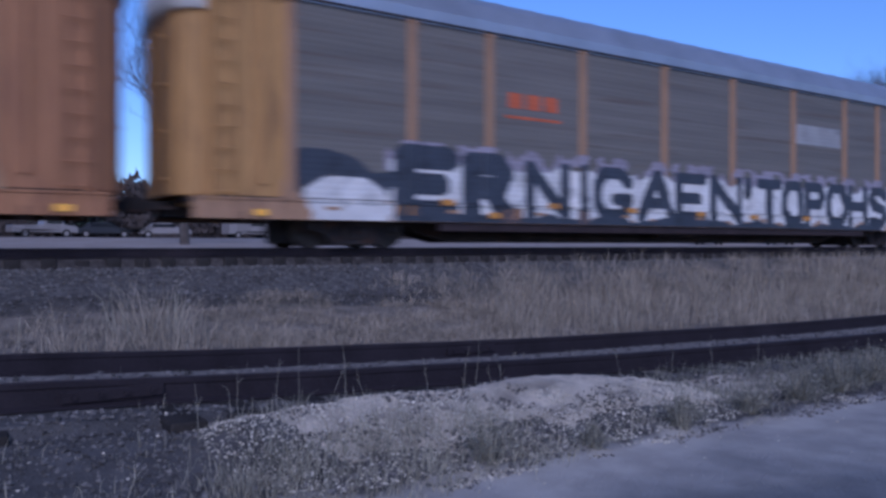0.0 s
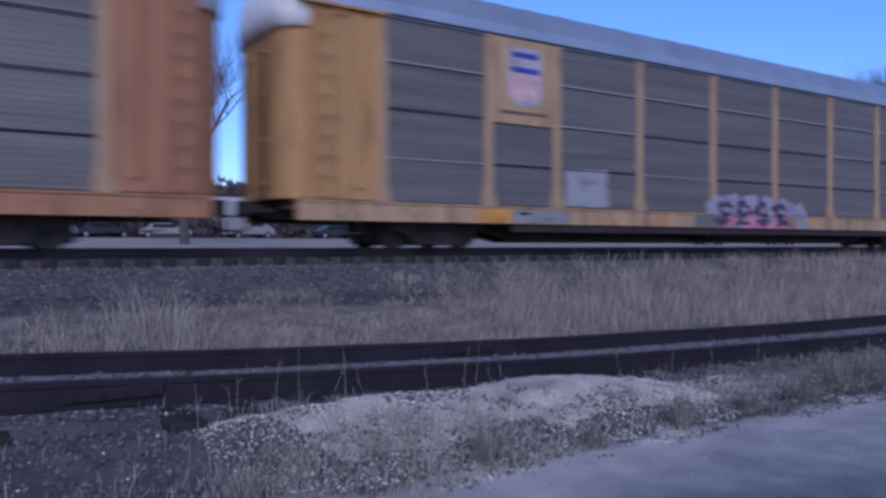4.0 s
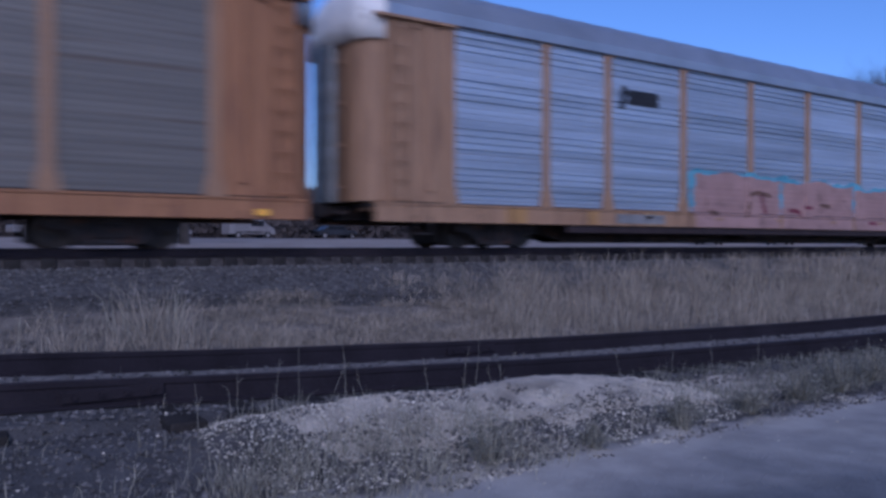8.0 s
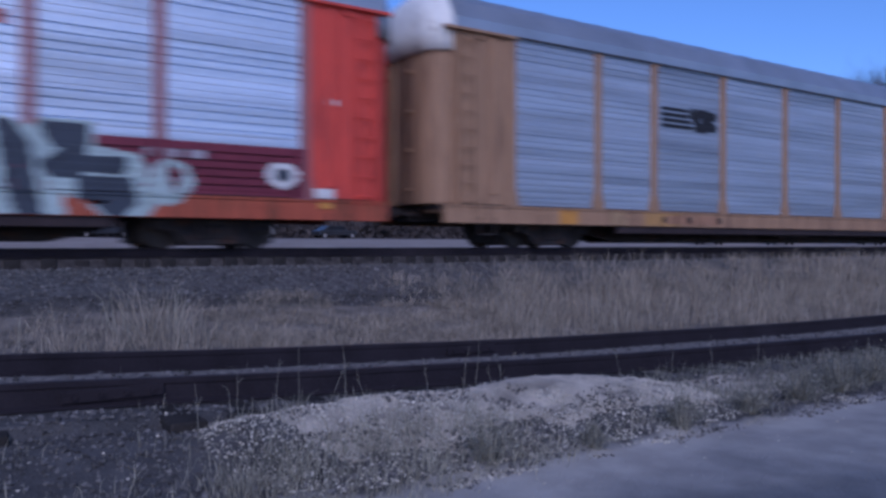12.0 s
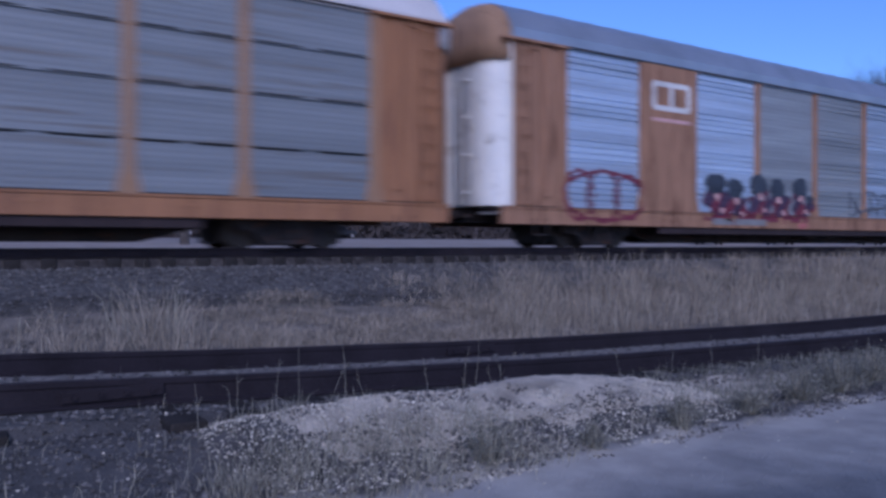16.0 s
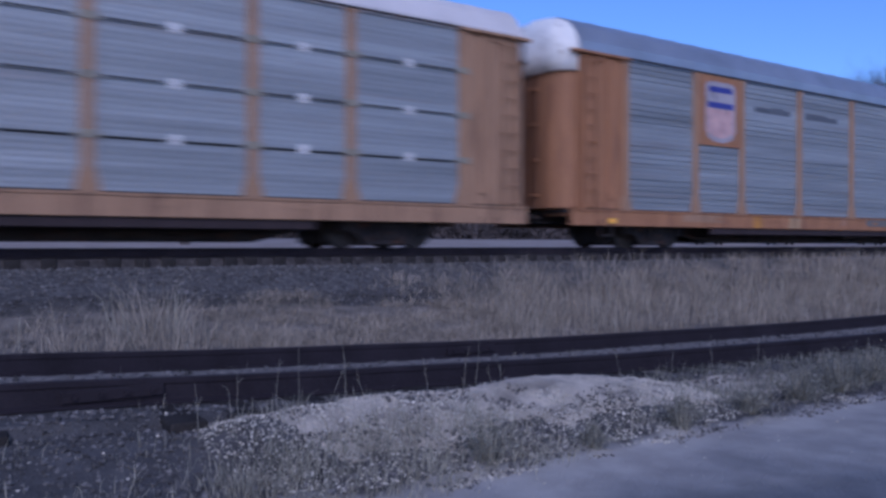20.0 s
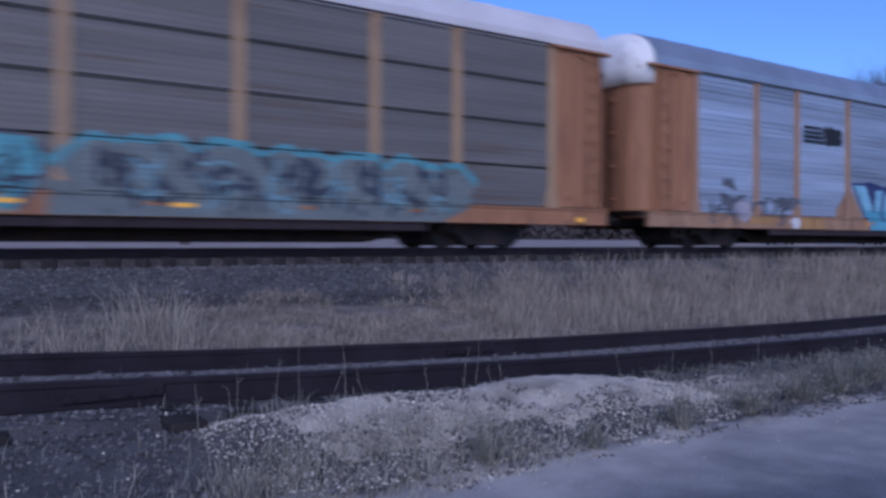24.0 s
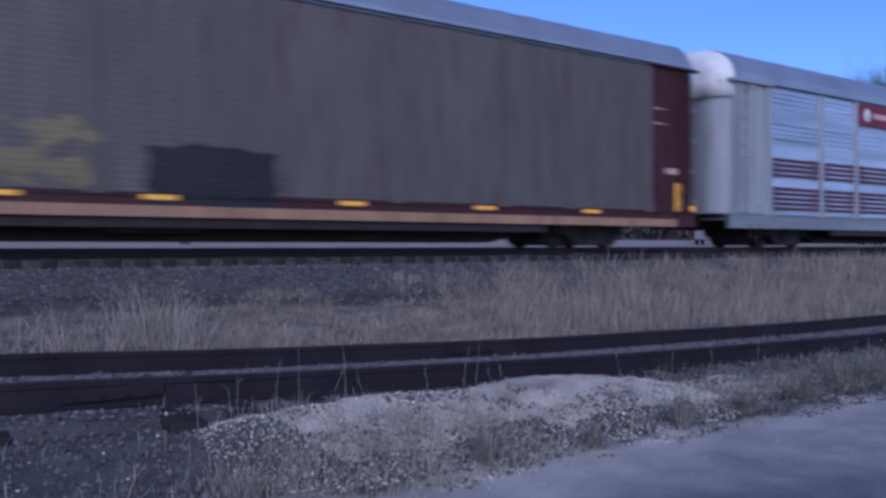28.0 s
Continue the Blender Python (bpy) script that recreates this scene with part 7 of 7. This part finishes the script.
paint(c, st, "graffiti_detail", 1.8, 9.6, 0.6, 1.9, both(strokes(wild(2.2, 9.3, 0.7, 1.7, 1.3, 36), 0.04), lambda U, Z: np.sin(U * 5.1) > 0.1), C_GREYTEAL, "dull teal sprayed highlights", 0.016)
plate(c, "sill_plate", -8.3, -7.4, 0.62, 0.86, C_GREY, "grey sill plate", 1.632)
plate(c, "sill_plate", -7.1, -5.8, 0.62, 0.86, C_GREY, "grey sill plate", 1.632)
for u in (-3.6, -1.6, 0.6, 3.4):
    plate(c, "reflector", u - 0.22, u + 0.22, 0.74, 0.82, M_REFL, "yellow reflector", 1.634)
# fifteenth car: maroon bands and sign
c, st = CARS[14], style_of(14)
for i in range(9):
    a, b = BAY_EDGES[i] + 0.14, BAY_EDGES[i + 1] - 0.14
    for z0, z1 in ((1.16, 1.80), (2.16, 2.68)):
        for k in range(5 if z0 < 2 else 4):
            zz = (1.16 + 0.15 * k if z0 < 2 else 2.18 + 0.155 * k) - 0.002
            paint(c, st, "maroon_stripe", a, b, zz - 0.035, zz + 0.085, lambda U, Z: Z > 0, C_STRIPE, "dull maroon painted stripe", 0.003, 0.6, False)
plate(c, "sign_panel", -7.15, -4.75, 4.10, 4.84, C_MAROON, "maroon sign board", 1.668, 0.03)
flat(c, "emblem", [(-6.9 + 0.22 + 0.22 * math.cos(a * 0.63), 4.47 + 0.22 * math.sin(a * 0.63)) for a in range(10)], C_WHITE, "white round emblem", 1.674)
flat(c, "writing_bar", [(-6.3, 4.38), (-6.3, 4.56), (-5.0, 4.56), (-5.0, 4.38)], C_ROSE, "pale bar of unread writing", 1.674)
# sixteenth car
c, st = CARS[15], style_of(15)
paint(c, st, "graffiti_fill", -4.2, -1.2, 0.968, 2.3, both(union(rect(-4.2, -1.6, 1.05, 2.15, 0.06), strokes(wild(-4.2, -1.3, 1.0, 2.2, 0.8, 41), 0.09)), lambda U, Z: np.sin(U * 7.0 + 2.0 * np.sin(Z * 6.0)) + np.sin(Z * 9.0 + U * 2.0) > -0.35), C_OLIVE, "dull yellow sprayed letter shapes")
paint(c, st, "graffiti_block", -0.7, 2.0, 0.565, 1.95, rect(-0.6, 1.75, 0.56, 1.85, 0.04), C_BLACK, "black sprayed block")
for u in (-9.0, -6.0, -2.9, -0.4, 3.36, 6.7, 10.0):
    plate(c, "reflector", u - 0.30, u + 0.30, 0.86, 0.95, M_REFL, "yellow reflector", 1.652)
plate(c, "yellow_plate", 13.1, 13.34, 0.98, 1.74, M_REFL, "upright yellow plate", 1.645)
plate(c, "yellow_plate", 13.78, 13.98, 0.99, 1.15, M_REFL, "small yellow plate on the corner post", 1.60)
plate(c, "writing_bar", 12.7, 13.3, 1.98, 2.14, C_ROSE, "white bar of unread writing", 1.612)
for z in (3.3, 3.7):
    plate(c, "writing_bar", 12.3, 12.8, z, z + 0.04, C_ROSE, "thin pale line of unread writing", 1.612)
plate(c, "lower_sill", -13.2, 13.2, 0.56, 0.76, P_TAN, "tan lower sill", 1.632, 0.02)


# ---- motion ----
TRAIN_X = [-11.46, 3.58, 18.79, 33.80, 49.01, 64.26, 79.35, 94.10, 109.20, 124.31, 139.47, 154.59, 169.71, 184.64, 199.54,
           214.54, 229.79, 245.00, 260.17, 275.46, 290.68, 305.88, 321.15, 336.51, 351.93, 367.42, 382.78, 398.29, 413.81]
CAR_SHIFT = [-0.06, -0.05, 0.09, -0.20, 0.21, 0.09, 0.0, -0.04, 0.11, 0.0, -0.05, -0.08, 0.04, -0.13, 0.11, -0.02]


def train_at(t):
    """How far along x the centre of the second car stands at t seconds: a smooth curve through whole seconds."""
    i = min(27, max(0, int(t)))
    k = t - i
    p1, p2 = TRAIN_X[i], TRAIN_X[i + 1]
    p0 = TRAIN_X[i - 1] if i else 2 * p1 - p2
    p3 = TRAIN_X[i + 2] if i < 27 else 2 * p2 - p1
    m1, m2 = (p2 - p0) / 2, (p3 - p1) / 2
    return (2 * k ** 3 - 3 * k * k + 1) * p1 + (k ** 3 - 2 * k * k + k) * m1 + (3 * k * k - 2 * k ** 3) * p2 + (k ** 3 - k * k) * m2


def motions():
    times = [float(i) for i in range(29)]
    for k, car in enumerate(CARS):
        walk(car, [(t, pose(train_at(t) - PITCH * (k - 1) + CAR_SHIFT[k], MAIN_Y, 0)) for t in times])
    # the wheels roll: one turn of keys for each axle place, shared by alike wheelsets
    first = {}
    for w, dx in WHEELS:
        if dx not in first:
            rows, turned, t = [], 0.0, 0.0
            n = 28 * 30
            for i in range(n + 1):
                t = 28.0 * i / n
                rows.append((t, pose(dx, 0, 0.42, 0, math.degrees((train_at(t) - train_at(0)) / 0.42), 0)))
            walk(w, rows)
            first[dx] = w
        else:
            keys = w.animation_data_create()
            w.rotation_mode = "QUATERNION"
            keys.action = first[dx].animation_data.action
            keys.action_slot = first[dx].animation_data.action_slot


motions()
